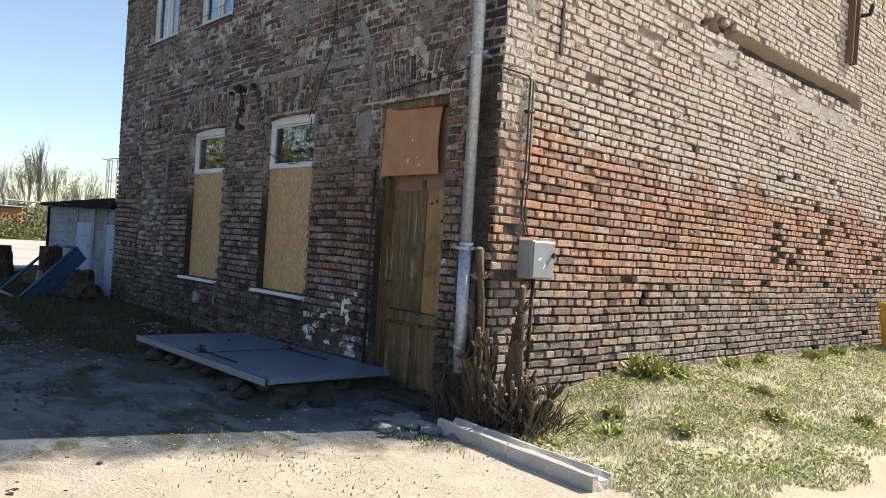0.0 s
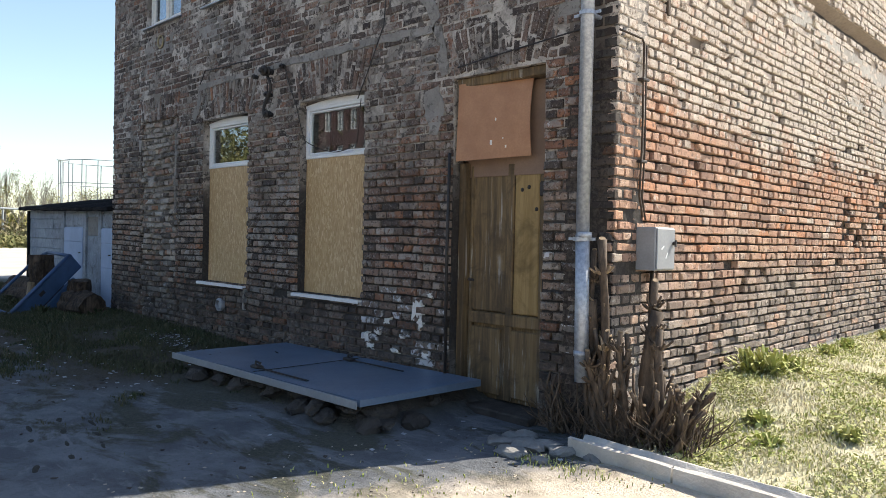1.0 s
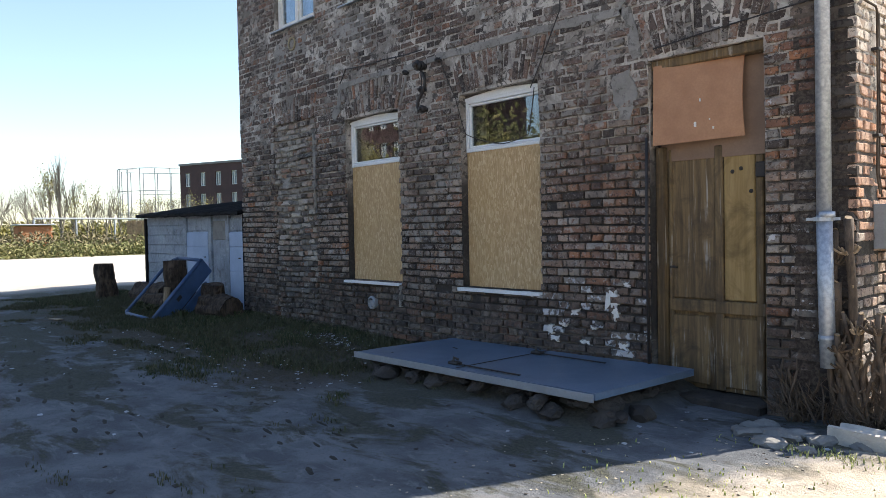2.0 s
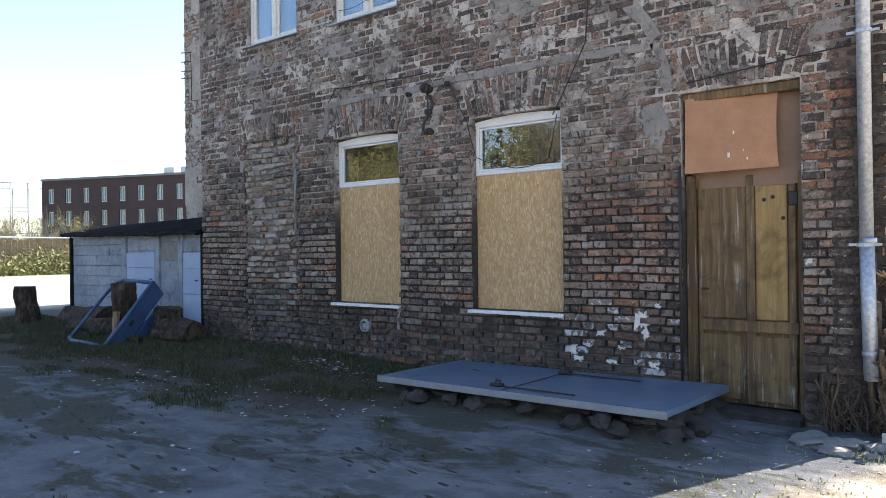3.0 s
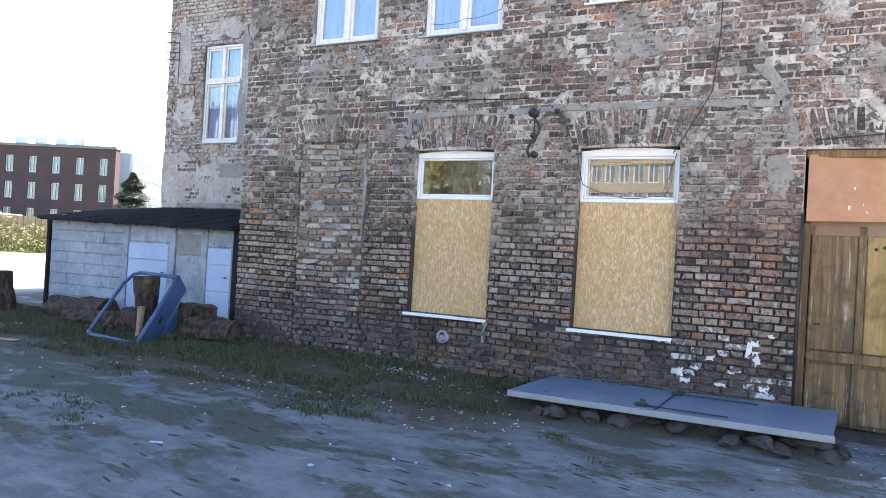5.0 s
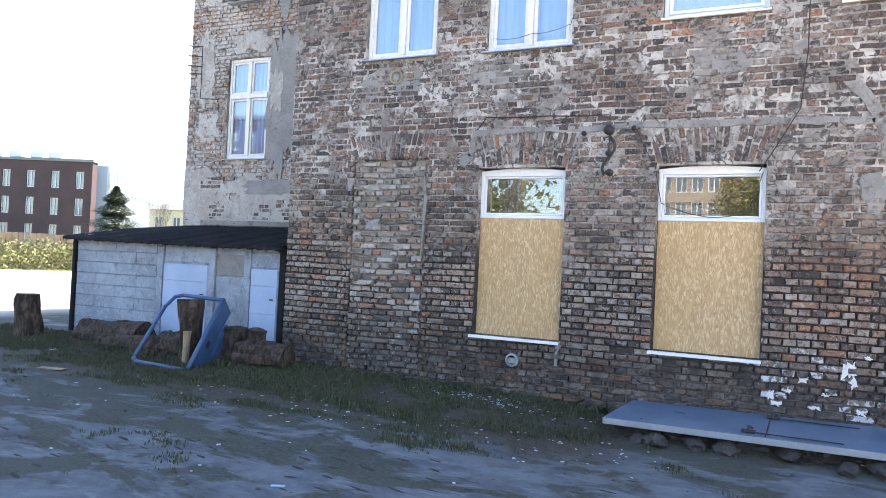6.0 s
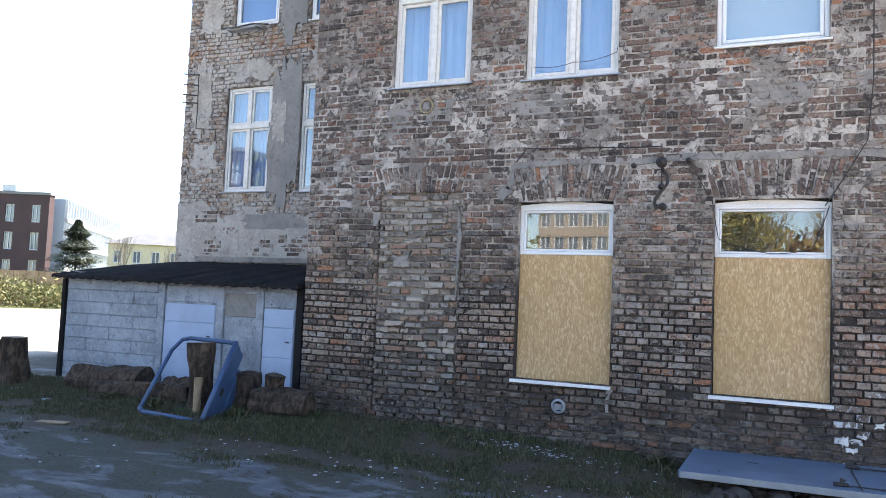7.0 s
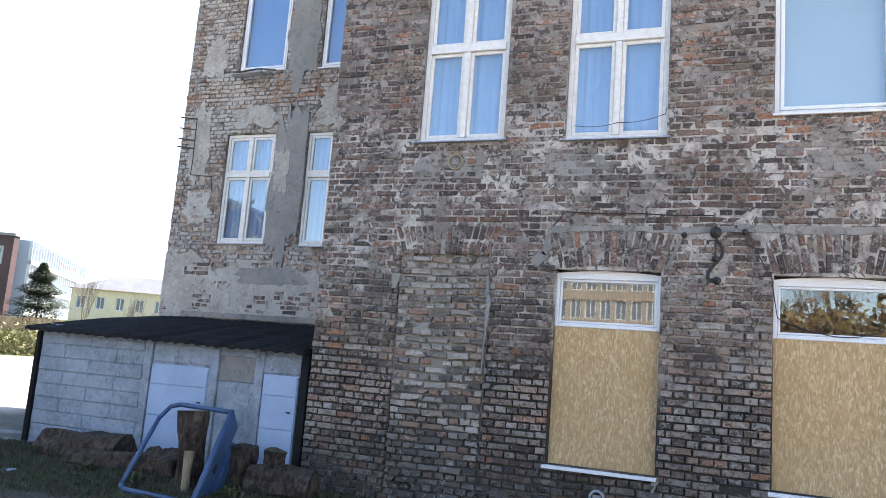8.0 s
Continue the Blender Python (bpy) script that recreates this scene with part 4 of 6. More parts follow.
def drainpipe():
    t = thing("drainpipe", "galvanised zinc drainpipe on the house corner", "drainpipe", (-0.155, -0.15, 0.0))
    smooth(part("upper_pipe", tube([(0.0, 0, 1.42), (-0.012, 0, 4.5), (-0.03, 0, TOP - 0.3)], 0.048, 20), ZINC, t, "shiny zinc pipe"))
    smooth(part("lower_pipe", tube([(0.022, 0, 0.42), (0.01, 0, 0.9), (0.0, 0, 1.46)], 0.051, 20), ZINC, t, "dull lower pipe"))
    for z in (0.62, 1.46):
        smooth(part("collar", tube([(0.014, 0, z - 0.02), (0.014, 0, z + 0.02)], 0.055, 20), ZINC, t))
    for z in (1.43, 3.02, 5.5):
        bm = tube([(-0.006, 0, z - 0.014), (-0.006, 0, z + 0.014)], 0.06, 18)
        box(bm, (-0.012, 0.06, z - 0.012), (0.012, 0.17, z + 0.012))
        box(bm, (-0.12, 0.0, z - 0.01), (0.1, 0.01, z + 0.01))
        part("bracket", bm, ZINC, t)


drainpipe()


# ---- the door ----
def front_door():
    d = thing("door_1", "weathered panelled wooden door, patched and boarded above", "door", (-1.62, 0, 0.04), kind="structure")
    W = 0.98
    bm = bmesh.new()
    rod(bm, (0.005, 0.1, 0.0), (0.075, 0.22, 2.02)), rod(bm, (W - 0.05, 0.12, 0.0), (W - 0.005, 0.22, 2.0))
    part("door_frame", bm, DOOR, d, "dark wooden frame")
    bm = bmesh.new()
    rod(bm, (0.005, 0.05, 2.66), (W - 0.005, 0.2, 2.74), 0.01)
    part("lintel", bm, DOOR, d, "rough weathered lintel board")
    leaf = part("leaf", block((0.08, 0.2, 0.02), (W - 0.05, 0.235, 2.02), 0.004), DOOR, d, "grey-brown boards")
    for lo, hi, mat, name in (((0.09, 0.176, 0.76), (0.5, 0.199, 2.0), DOOR, "board"), ((0.575, 0.172, 0.76), (0.83, 0.199, 1.93), DOOR_NEW, "panel"),
                              ((0.1, 0.17, 0.06), (0.44, 0.199, 0.62), DOOR, "panel"), ((0.52, 0.17, 0.06), (0.9, 0.199, 0.62), DOOR, "panel")):
        part(name, block(lo, hi, 0.008), mat, leaf, "yellowed plywood panel" if mat is DOOR_NEW else "")
    for lo, hi in (((0.5, 0.16, 0.03), (0.57, 0.199, 2.0)), ((0.085, 0.155, 0.65), (0.92, 0.199, 0.75)), ((0.085, 0.16, 0.03), (0.12, 0.199, 2.0)), ((0.84, 0.16, 0.03), (0.9, 0.199, 1.9))):
        part("rail", block(lo, hi, 0.008), DOOR, leaf)
    for x, z in ((0.65, 1.78), (0.72, 1.8), (0.8, 1.62)):
        smooth(part("bolt_hole", tube([(x, 0.1695, z), (x, 0.1755, z)], 0.017, 10), IRON, leaf))
    part("door_handle", tube([(0.14, 0.15, 1.02), (0.14, 0.1, 1.02), (0.2, 0.1, 1.02)], 0.01, 8), IRON, leaf, "dark iron handle")
    # boards over the fanlight
    bm = bmesh.new()
    n = 10
    rows = []
    for i in range(n + 1):
        for j in range(n + 1):
            s, r = i / n, j / n
            bow = 0.025 * s * s * (2 * r - 1) ** 2 + 0.05 * s
            rows.append((0.03 + 0.76 * s - 0.012 * s * math.sin(r * 3), 0.045 + bow - 0.02 * (1 - r), 2.03 + 0.66 * r + 0.015 * s))
    f = [[bm.verts.new(p) for p in rows], [bm.verts.new((x, y + 0.006, z)) for x, y, z in rows]]
    k = n + 1
    for v in f:
        for i in range(n):
            for j in range(n):
                bm.faces.new((v[i * k + j], v[(i + 1) * k + j], v[(i + 1) * k + j + 1], v[i * k + j + 1]))
    rim = [i * k for i in range(k)] + [n * k + j for j in range(1, k)] + [i * k + n for i in range(n - 1, -1, -1)] + [j for j in range(n - 1, 0, -1)]
    for a, b in zip(rim, rim[1:] + rim[:1]):
        bm.faces.new((f[0][a], f[0][b], f[1][b], f[1][a]))
    part("cover_board", bm, BOARD_ORANGE, d, "warped orange-brown hardboard")
    for x, z, k in ((0.44, 2.36, 0.012), (0.4, 2.17, 0.02), (0.55, 2.13, 0.01), (0.52, 2.2, 0.007)):
        part("paint_speck", block((x - k * 0.5, 0.045 + 0.05 * (x - 0.03) / 0.76 - 0.02 * (1 - (z - 2.03) / 0.66) - 0.003, z - k), (x + k * 0.5, 0.08, z + k), 0.001), PAINT_WHITE, d, "white paint speck")
    part("rim_lock", block((0.845, 0.14, 1.72), (0.93, 0.17, 1.84), 0.01), IRON, leaf, "black rim lock")
    part("back_board", block((0.02, 0.165, 1.9), (W - 0.01, 0.175, 2.66), 0.002), BOARD_DARK, d, "dull brown board")
    part("door_step", block((0.0, -0.1, -0.14), (W, 0.24, 0.01), 0.012), RUBBLE, d, "dark worn step")
    # a flat sheet whose dark colour gives the hall's shade
    part("blackout", block((0.0, 0.5, 0.0), (W, 0.51, 2.7)), DARK, d, "dark sheet painted as the unlit hall")
    smooth(part("conduit", tube([(0.0, -0.02, 0.2), (-0.005, -0.025, 1.2), (0.0, -0.02, 2.1)], 0.014, 8), IRON, d, "thin dark pipe"))


front_door()


# ---- steel plate on stones ----
def steel_plate():
    x0, x1, y0, y1, z = -4.12, -1.24, -1.24, 0.0, 0.235
    t = thing("steel_plate", "large blue-grey painted steel cover plate lying on stones", "steel plate", ((x0 + x1) / 2, (y0 + y1) / 2, z - 0.055))
    bm = bmesh.new()
    k = 24
    up, dn = [], []
    L, D = (x1 - x0) / 2, (y1 - y0) / 2
    for i in range(k + 1):
        for j in range(9):
            x, y = -L + 2 * L * i / k, -D + 2 * D * j / 8
            up.append(bm.verts.new((x + 0.03 * y, y, 0.055 + 0.006 * fbm(x, y, 2) + 0.012 * x / L)))
            dn.append(bm.verts.new((x + 0.03 * y, y, 0.003 + 0.012 * x / L)))
    at = lambda g, i, j: g[i * 9 + j]
    for i in range(k):
        for j in range(8):
            bm.faces.new([at(up, *q) for q in ((i, j), (i + 1, j), (i + 1, j + 1), (i, j + 1))])
            bm.faces.new([at(dn, *q) for q in ((i, j), (i, j + 1), (i + 1, j + 1), (i + 1, j))])
    for i in range(k):
        for j in (0, 8):
            bm.faces.new((at(up, i, j), at(up, i + 1, j), at(dn, i + 1, j), at(dn, i, j)))
    for j in range(8):
        for i in (0, k):
            bm.faces.new((at(up, i, j), at(up, i, j + 1), at(dn, i, j + 1), at(dn, i, j)))
    part("sheet", bm, PLATE, t)
    part("edge_strip", block((-L, -D - 0.052, 0.002), (L, -D - 0.04, 0.06), 0.003, pose(0, 0, 0, 0, -0.24, 0)), STEEL_GREY, t, "pale worn front edge")
    for x, y in ((-0.12, -0.5), (0.05, 0.38)):
        bm = bmesh.new()
        box(bm, (x - 0.02, y - 0.012, 0.064), (x + 0.72, y + 0.012, 0.07), pose(0, 0, 0, 0, 0, 0))
        part("slot", bm, IRON, t, "dark slot")
        bm = block((x - 0.1, y - 0.035, 0.06), (x + 0.02, y + 0.035, 0.085), 0.008)
        tube([(x - 0.04, y - 0.02, 0.07), (x - 0.04, y - 0.01, 0.12), (x - 0.01, y + 0.02, 0.1)], 0.012, 6, bm)
        part("hasp", bm, IRON, t, "rusty black hasp")
    part("joint", block((-0.02, -D, 0.062), (-0.008, D, 0.066)), IRON, t, "seam between two sheets")


steel_plate()


def stone(r, seed, squash=(1.2, 1.0, 0.7)):
    bm = bmesh.new()
    bmesh.ops.create_icosphere(bm, subdivisions=2, radius=1.0)
    for v in bm.verts:
        k = 1 + 0.6 * max(-0.5, min(0.25, fbm(v.co.x * 0.9 - seed, v.co.y * 0.9, v.co.z * 0.9))) + 0.2 * fbm(v.co.x * 1.2 + seed, v.co.y * 1.2, v.co.z * 1.2 + seed * 0.7)
        v.co = Vector((v.co.x * squash[0], v.co.y * squash[1], v.co.z * squash[2])) * (r * k)
    return bm


def rubble_base():
    """The uneven bank of stones and earth that carries the plate."""
    bm = bmesh.new()
    nx, ny = 60, 14
    rows = []
    for i in range(nx + 1):
        row = []
        for j in range(ny + 1):
            x, y = -4.0 + 2.7 * i / nx, -1.14 + 1.12 * j / ny
            edge = min(1.0, 5.0 * min(i / nx, 1 - i / nx) * 2.4, j / ny * 7.0 + 0.05)
            lump = 0.05 * fbm(x * 6, y * 6, 3.0) + 0.03 * abs(fbm(x * 14, y * 14, 8.0))
            z = ground_height(x, y) - 0.03 + (0.17 - ground_height(x, y) * 0.6) * ease(edge, 0.0, 0.9) + lump * 0.6
            row.append(bm.verts.new((x, y - 0.05 * fbm(x * 5, 2.0, j * 0.4), min(z, 0.168))))
        rows.append(row)
    for a, b in zip(rows, rows[1:]):
        for j in range(ny):
            bm.faces.new((a[j], b[j], b[j + 1], a[j + 1]))
    ob = part("rubble_bank", bm, RUBBLE)
    tagged(ob, "dark bank of rubble and earth under the steel plate", "rubble", kind="stuff")


rubble_base()


def stones_under_plate():
    r = random.Random(4)
    shapes = []
    for i in range(7):
        bm = stone(1.0, i * 3.3)
        mesh = bpy.data.meshes.new("stone")
        bm.to_mesh(mesh)
        bm.free()
        mesh.materials.append(RUBBLE)
        shapes.append(mesh)
    for i in range(46):
        x = -3.95 + 2.75 * (i + r.random()) / 46
        y = -1.15 + r.uniform(-0.1, 0.22) if i % 3 else r.uniform(-0.9, -0.1)
        s = r.uniform(0.06, 0.115)
        ob = new("stone", shapes[i % 7])
        ob.matrix_world = pose(x, y, ground_height(x, y) + s * 0.12, r.uniform(-15, 15), r.uniform(-15, 15), r.uniform(0, 360)) @ Matrix.Diagonal((s * 1.25, s, s * 0.95, 1))
        tagged(ob, "rough grey-brown stone under the steel plate", "stone", "stones under the plate")
    for x, y, sx, sy, sz in ((-1.5, -1.1, 0.14, 0.1, 0.07), (-1.25, -1.0, 0.13, 0.08, 0.05), (-1.8, -1.2, 0.16, 0.09, 0.1), (-3.95, -1.05, 0.12, 0.1, 0.09)):
        ob = new("stone", shapes[1])
        ob.matrix_world = pose(x, y, ground_height(x, y) + sz * 0.7, 0, 0, 40 * x) @ Matrix.Diagonal((sx, sy, sz, 1))
        tagged(ob, "flat rubble stone under the steel plate", "stone", "stones under the plate")


stones_under_plate()


# ---- side wall fittings ----
def meter_box():
    t = thing("electric_box", "grey steel electricity box on the side wall", "electric box", (0, 0, 0))
    t.matrix_world = SM @ pose(0.33, 0, 1.21) @ Matrix.Diagonal((0.76, 0.76, 0.84, 1))
    bm = block((0.0, -0.2, 0.0), (0.38, 0.01, 0.38), 0.008)
    part("body", bm, STEEL_GREY, t)
    door = part("door", block((0.012, -0.216, 0.012), (0.368, -0.202, 0.368), 0.005), STEEL_GREY, t)
    bm = tube([(0.33, -0.217, 0.24), (0.33, -0.24, 0.24)], 0.018, 10)
    box(bm, (0.315, -0.25, 0.21), (0.345, -0.238, 0.27))
    part("lock", bm, IRON, door, "black lock")
    for u, z, a in ((0.12, 0.2, 30), (0.2, 0.13, 55)):
        part("scrape", block((-0.03, -0.2175, -0.008), (0.03, -0.2165, 0.008), 0.0, pose(u, 0, z, 0, -a, 0)), PVC, door, "white paint scrape")


meter_box()


def side_conduit():
    t = thing("conduit", "thin rusty conduits running down to the electricity box", "conduit")
    t.matrix_world = SM
    smooth(part("pipe", tube([(-0.03, -0.03, 2.9), (0.28, -0.03, 2.9), (0.31, -0.03, 2.87), (0.32, -0.03, 2.2), (0.3, -0.03, 1.75), (0.36, -0.03, 1.6)], 0.008, 8), BARK, t))
    smooth(part("pipe", tube([(0.35, -0.03, 2.86), (0.36, -0.03, 2.1), (0.34, -0.03, 1.75), (0.4, -0.03, 1.58)], 0.007, 8), BARK, t))
    smooth(part("pipe", tube([(0.5, -0.04, 1.22), (0.49, -0.04, 0.8), (0.5, -0.04, 0.3)], 0.016, 8), IRON, t))
    for z in (2.6, 2.0):
        part("clip", block((0.29, -0.045, z), (0.38, 0.01, z + 0.02), 0.003), IRON, t)


side_conduit()


RUST = simple("rust_brown_iron", (0.22, 0.15, 0.11), (0.15, 0.10, 0.075), 5.0, 0.85, bump=0.003)


def side_timber():
    t = thing("wall_beam", "brown rusted iron beam fixed upright to the side wall", "wall beam")
    t.matrix_world = SM
    part("flange", block((7.42, -0.1, 4.55), (7.45, 0.05, 8.0), 0.004), RUST, t)
    part("web", block((7.45, -0.04, 4.55), (7.62, -0.02, 8.0), 0.004), RUST, t)
    part("flange", block((7.62, -0.1, 4.55), (7.65, 0.05, 8.0), 0.004), RUST, t)
    smooth(part("insulator", tube([(7.85, -0.02, 5.35), (7.85, -0.16, 5.35), (7.85, -0.2, 5.5)], 0.035, 8), IRON, t))
    g = thing("iron_tie", "narrow rusty slot iron in the side wall", "wall tie")
    g.matrix_world = SM
    part("bar", block((0.7, -0.012, 3.17), (0.74, 0.02, 3.9), 0.004), BARK, g)


side_timber()
for i, (u, z, w, h) in enumerate(((4.9, 3.74, 1.5, 0.16), (6.6, 3.68, 1.6, 0.2), (3.7, 3.82, 0.7, 0.16), (5.7, 3.2, 0.7, 0.14), (7.2, 3.3, 0.6, 0.2))):
    patch("mortar_patch", SM, u, z, w, h, -0.001, RENDER_PALE, wall_side, 50.3 + i, 0.8, "pale crumbling mortar")


def yellow_bin():
    t = thing("yellow_container", "yellow plastic grit container beside the side wall", "container", (0.55, 8.5, 0.28), 91)
    body = simple("yellow_plastic", (0.62, 0.36, 0.03), (0.55, 0.31, 0.03), 3.0, 0.5, spec=0.5, bump=0.001)
    bm = bmesh.new()
    v = [bm.verts.new(p) for p in ((0.06, -0.4, 0), (0.84, -0.4, 0), (0.84, 0.3, 0), (0.06, 0.3, 0), (0, -0.48, 0.62), (0.9, -0.48, 0.62), (0.9, 0.36, 0.62), (0, 0.36, 0.62))]
    for f in ((0, 3, 2, 1), (4, 5, 6, 7), (0, 1, 5, 4), (1, 2, 6, 5), (2, 3, 7, 6), (3, 0, 4, 7)):
        bm.faces.new([v[i] for i in f])
    bmesh.ops.bevel(bm, geom=bm.edges[:], offset=0.03, segments=2, affect="EDGES")
    part("body", bm, body, t)
    part("lid", block((-0.03, -0.52, 0.625), (0.93, 0.4, 0.72), 0.03), body, t)


yellow_bin()


# ---- kerb channel and broken concrete at the corner ----
def kerb_channel():
    t = thing("drain_channel", "pale concrete drain channel lying at the corner", "drain channel", (0.03, -0.35, 0.02), -5.0)
    prof = [(-0.10, -0.1), (0.10, -0.1), (0.105, 0.085), (0.075, 0.09), (0.045, 0.06), (-0.045, 0.06), (-0.075, 0.1), (-0.105, 0.095)]
    pale = simple("pale_concrete", (0.60, 0.57, 0.52), (0.46, 0.43, 0.39), 5.0, 0.9, bump=0.008)
    for x0, x1 in ((-0.05, 0.74), (0.748, 1.53)):
        bm = bmesh.new()
        rows = []
        for i in range(9):
            x = x0 + (x1 - x0) * i / 8
            rows.append([bm.verts.new((x + 0.015 * fbm(a * 9, b * 9, x0), a + 0.006 * fbm(x * 6, a * 9), b - 0.02 + 0.007 * fbm(x * 5, b * 20, 3))) for a, b in prof])
        for r, s in zip(rows, rows[1:]):
            for k in range(8):
                bm.faces.new((r[k], r[(k + 1) % 8], s[(k + 1) % 8], s[k]))
        bm.faces.new(rows[0]), bm.faces.new(rows[-1])
        part("channel_segment", bm, pale, t)


kerb_channel()


def chunks():
    r = random.Random(12)
    for i in range(16):
        x, y = -0.55 + 0.75 * r.random(), -0.78 + 0.5 * r.random()
        s = r.uniform(0.04, 0.11)
        bm = stone(s, 20 + i * 1.9, (1.4, 1.0, 0.5))
        ob = part("concrete_lump", bm, CONCRETE)
        ob.matrix_world = pose(x, y, ground_height(x, y) + s * 0.15, 0, 0, r.uniform(0, 360))
        tagged(ob, "broken grey concrete lump by the drain channel", "concrete lump", "broken concrete at the corner")


chunks()


# ---- pruned shrub ----
STEM = wood("pruned_stem_bark", (0.062, 0.045, 0.033), (0.15, 0.108, 0.075), (24, 24, 6))


def shrub():
    r = random.Random(5)
    t = thing("pruned_shrub", "hard-pruned bare shrub with cut stems at the house corner", "shrub", (0.1, -0.02, 0.05))
    stems = [((-0.16, -0.03), (-0.2, -0.06), 0.95, 0.05), ((-0.2, -0.05), (-0.08, -0.08), 1.38, 0.034), ((-0.2, -0.05), (-0.26, -0.02), 1.3, 0.024),
             ((0.2, 0.06), (0.2, 0.1), 0.9, 0.05), ((0.2, 0.08), (0.16, 0.12), 1.1, 0.028), ((0.22, 0.06), (0.3, 0.05), 0.78, 0.03)]
    for i in range(13):
        a = -0.16 + 0.24 * i / 12
        stems.append(((a * 0.6 - 0.02, -0.07), (a * 1.3 + 0.02, r.uniform(-0.16, -0.04)), r.uniform(0.45, 0.78), r.uniform(0.014, 0.026)))
    for i in range(34):
        a = r.uniform(0.08, 0.42)
        stems.append(((a, r.uniform(-0.06, 0.16)), (a + r.uniform(-0.06, 0.26), r.uniform(-0.2, 0.26)), r.uniform(0.2, 0.46), r.uniform(0.011, 0.022)))
    for i in range(12):
        a = r.uniform(-0.62, -0.34)
        stems.append(((-0.45 + 0.3 * (a + 0.45), -0.05), (a, r.uniform(-0.15, 0.0)), r.uniform(0.22, 0.4), 0.009))
    for (x0, y0), (x1, y1), h, rad in stems:
        pts = []
        for k in range(7):
            s = k / 6
            pts.append((x0 + (x1 - x0) * s + 0.035 * math.sin(s * 5 + x0 * 60 + h * 31), y0 + (y1 - y0) * s + 0.03 * math.sin(s * 4.3 + y0 * 50 + h * 47), h * s - 0.08 * (1 - s)))
        bm = tube(pts, [rad * (1.15 - 0.35 * k / 6) * (1 + 0.4 * fbm(k * 1.3, x0 * 27, h * 5)) for k in range(7)], 8)
        stem = smooth(part("stem", bm, STEM, t))
        top = Vector(pts[-1])
        if rad > 0.011:
            bm = tube([top, top + Vector((r.uniform(-0.006, 0.006), r.uniform(-0.006, 0.006), 0.008))], rad * 0.72, 8)
            part("cut_end", bm, CUT_WOOD, stem, "pale cut end")
        if rad > 0.02:
            bm = bmesh.new()
            for q in range(22):
                s = r.uniform(0.3, 1.0) if q < 8 else r.uniform(0.84, 1.0)
                p = Vector(pts[min(6, int(s * 6))])
                d = Vector((r.uniform(-1, 1), r.uniform(-1, 0.6), r.uniform(0.1, 0.9))).normalized()
                L = r.uniform(0.03, 0.11)
                tube([p, p + d * L * 0.6, p + d * L + Vector((0, 0, 0.02))], [0.011, 0.009, 0.007], 6, bm)
            tagged(part("twig_cluster", bm, CUT_WOOD if r.random() < 0.15 else STEM, stem), kind="stuff")
    bm = bmesh.new()
    for i in range(620):
        a = r.uniform(-0.62, 0.6)
        p = Vector((a, r.uniform(-0.18, 0.34), r.uniform(-0.04, 0.08)))
        d = Vector((r.uniform(-0.8, 0.8), r.uniform(-0.9, 0.9), r.uniform(0.3, 1.0))).normalized() * r.uniform(0.08, 0.3)
        tube([p, p + d * 0.5 + Vector((r.uniform(-0.02, 0.02), 0, 0)), p + d], [0.005, 0.004, 0.002], 4, bm)
    tagged(part("undergrowth", bm, STEM, t, "tangle of dry twigs"), kind="stuff")


shrub()


# ---- rear wing's face ----
WING = Wall(AM)
WING_HOLES = [(-12.72, -11.72, 3.48, 5.43), (-11.07, -10.08, 3.46, 5.42), (-12.66, -11.68, 6.6, 8.5), (-10.98, -10.0, 6.57, 8.5)]
WING.lay(-13.74, -9.0, 1.9, 8.6, lambda z: [(a, b) for a, b, c, d in WING_HOLES if c - 0.03 < z < d + 0.03], rough=0.006, wavy=0.012, missing=lambda u, z: 0.01)


def wing_brick():
    n = Nodes("limewashed_wing_brick", 0.93)
    r = brick_random(n)
    c = n.ramp(r, [(0.0, (0.12, 0.085, 0.07)), (0.4, (0.22, 0.165, 0.135)), (0.8, (0.30, 0.22, 0.175)), (1.0, (0.36, 0.20, 0.11))])
    red = n.mul(n.band(n.add(n.z, n.mul(n.noise(1.5, 3), 0.4)), 6.2, 6.5, 0.1), 0.8)
    c = n.mix(red, c, n.ramp(r, [(0.0, (0.25, 0.11, 0.06)), (1.0, (0.42, 0.21, 0.10))]))
    s = n.step(n.add(n.noise(7, 6, 0.75, warp=1.0), n.mul(n.noise(0.8, 3), 0.4)), 0.60, 0.76)
    c = n.mix(n.mul(s, 0.9), c, (0.43, 0.41, 0.38))
    g = n.noise(60, 4)
    n.colour(n.mix(n.step(g, 0.45, 0.8, 0.0, 0.4), c, (0.12, 0.1, 0.09)))
    return n.bump(n.add(g, s), 0.008).mat


WING.joined("brickwork", wing_brick(), wall_rear, "bricks with remains of pale limewash")
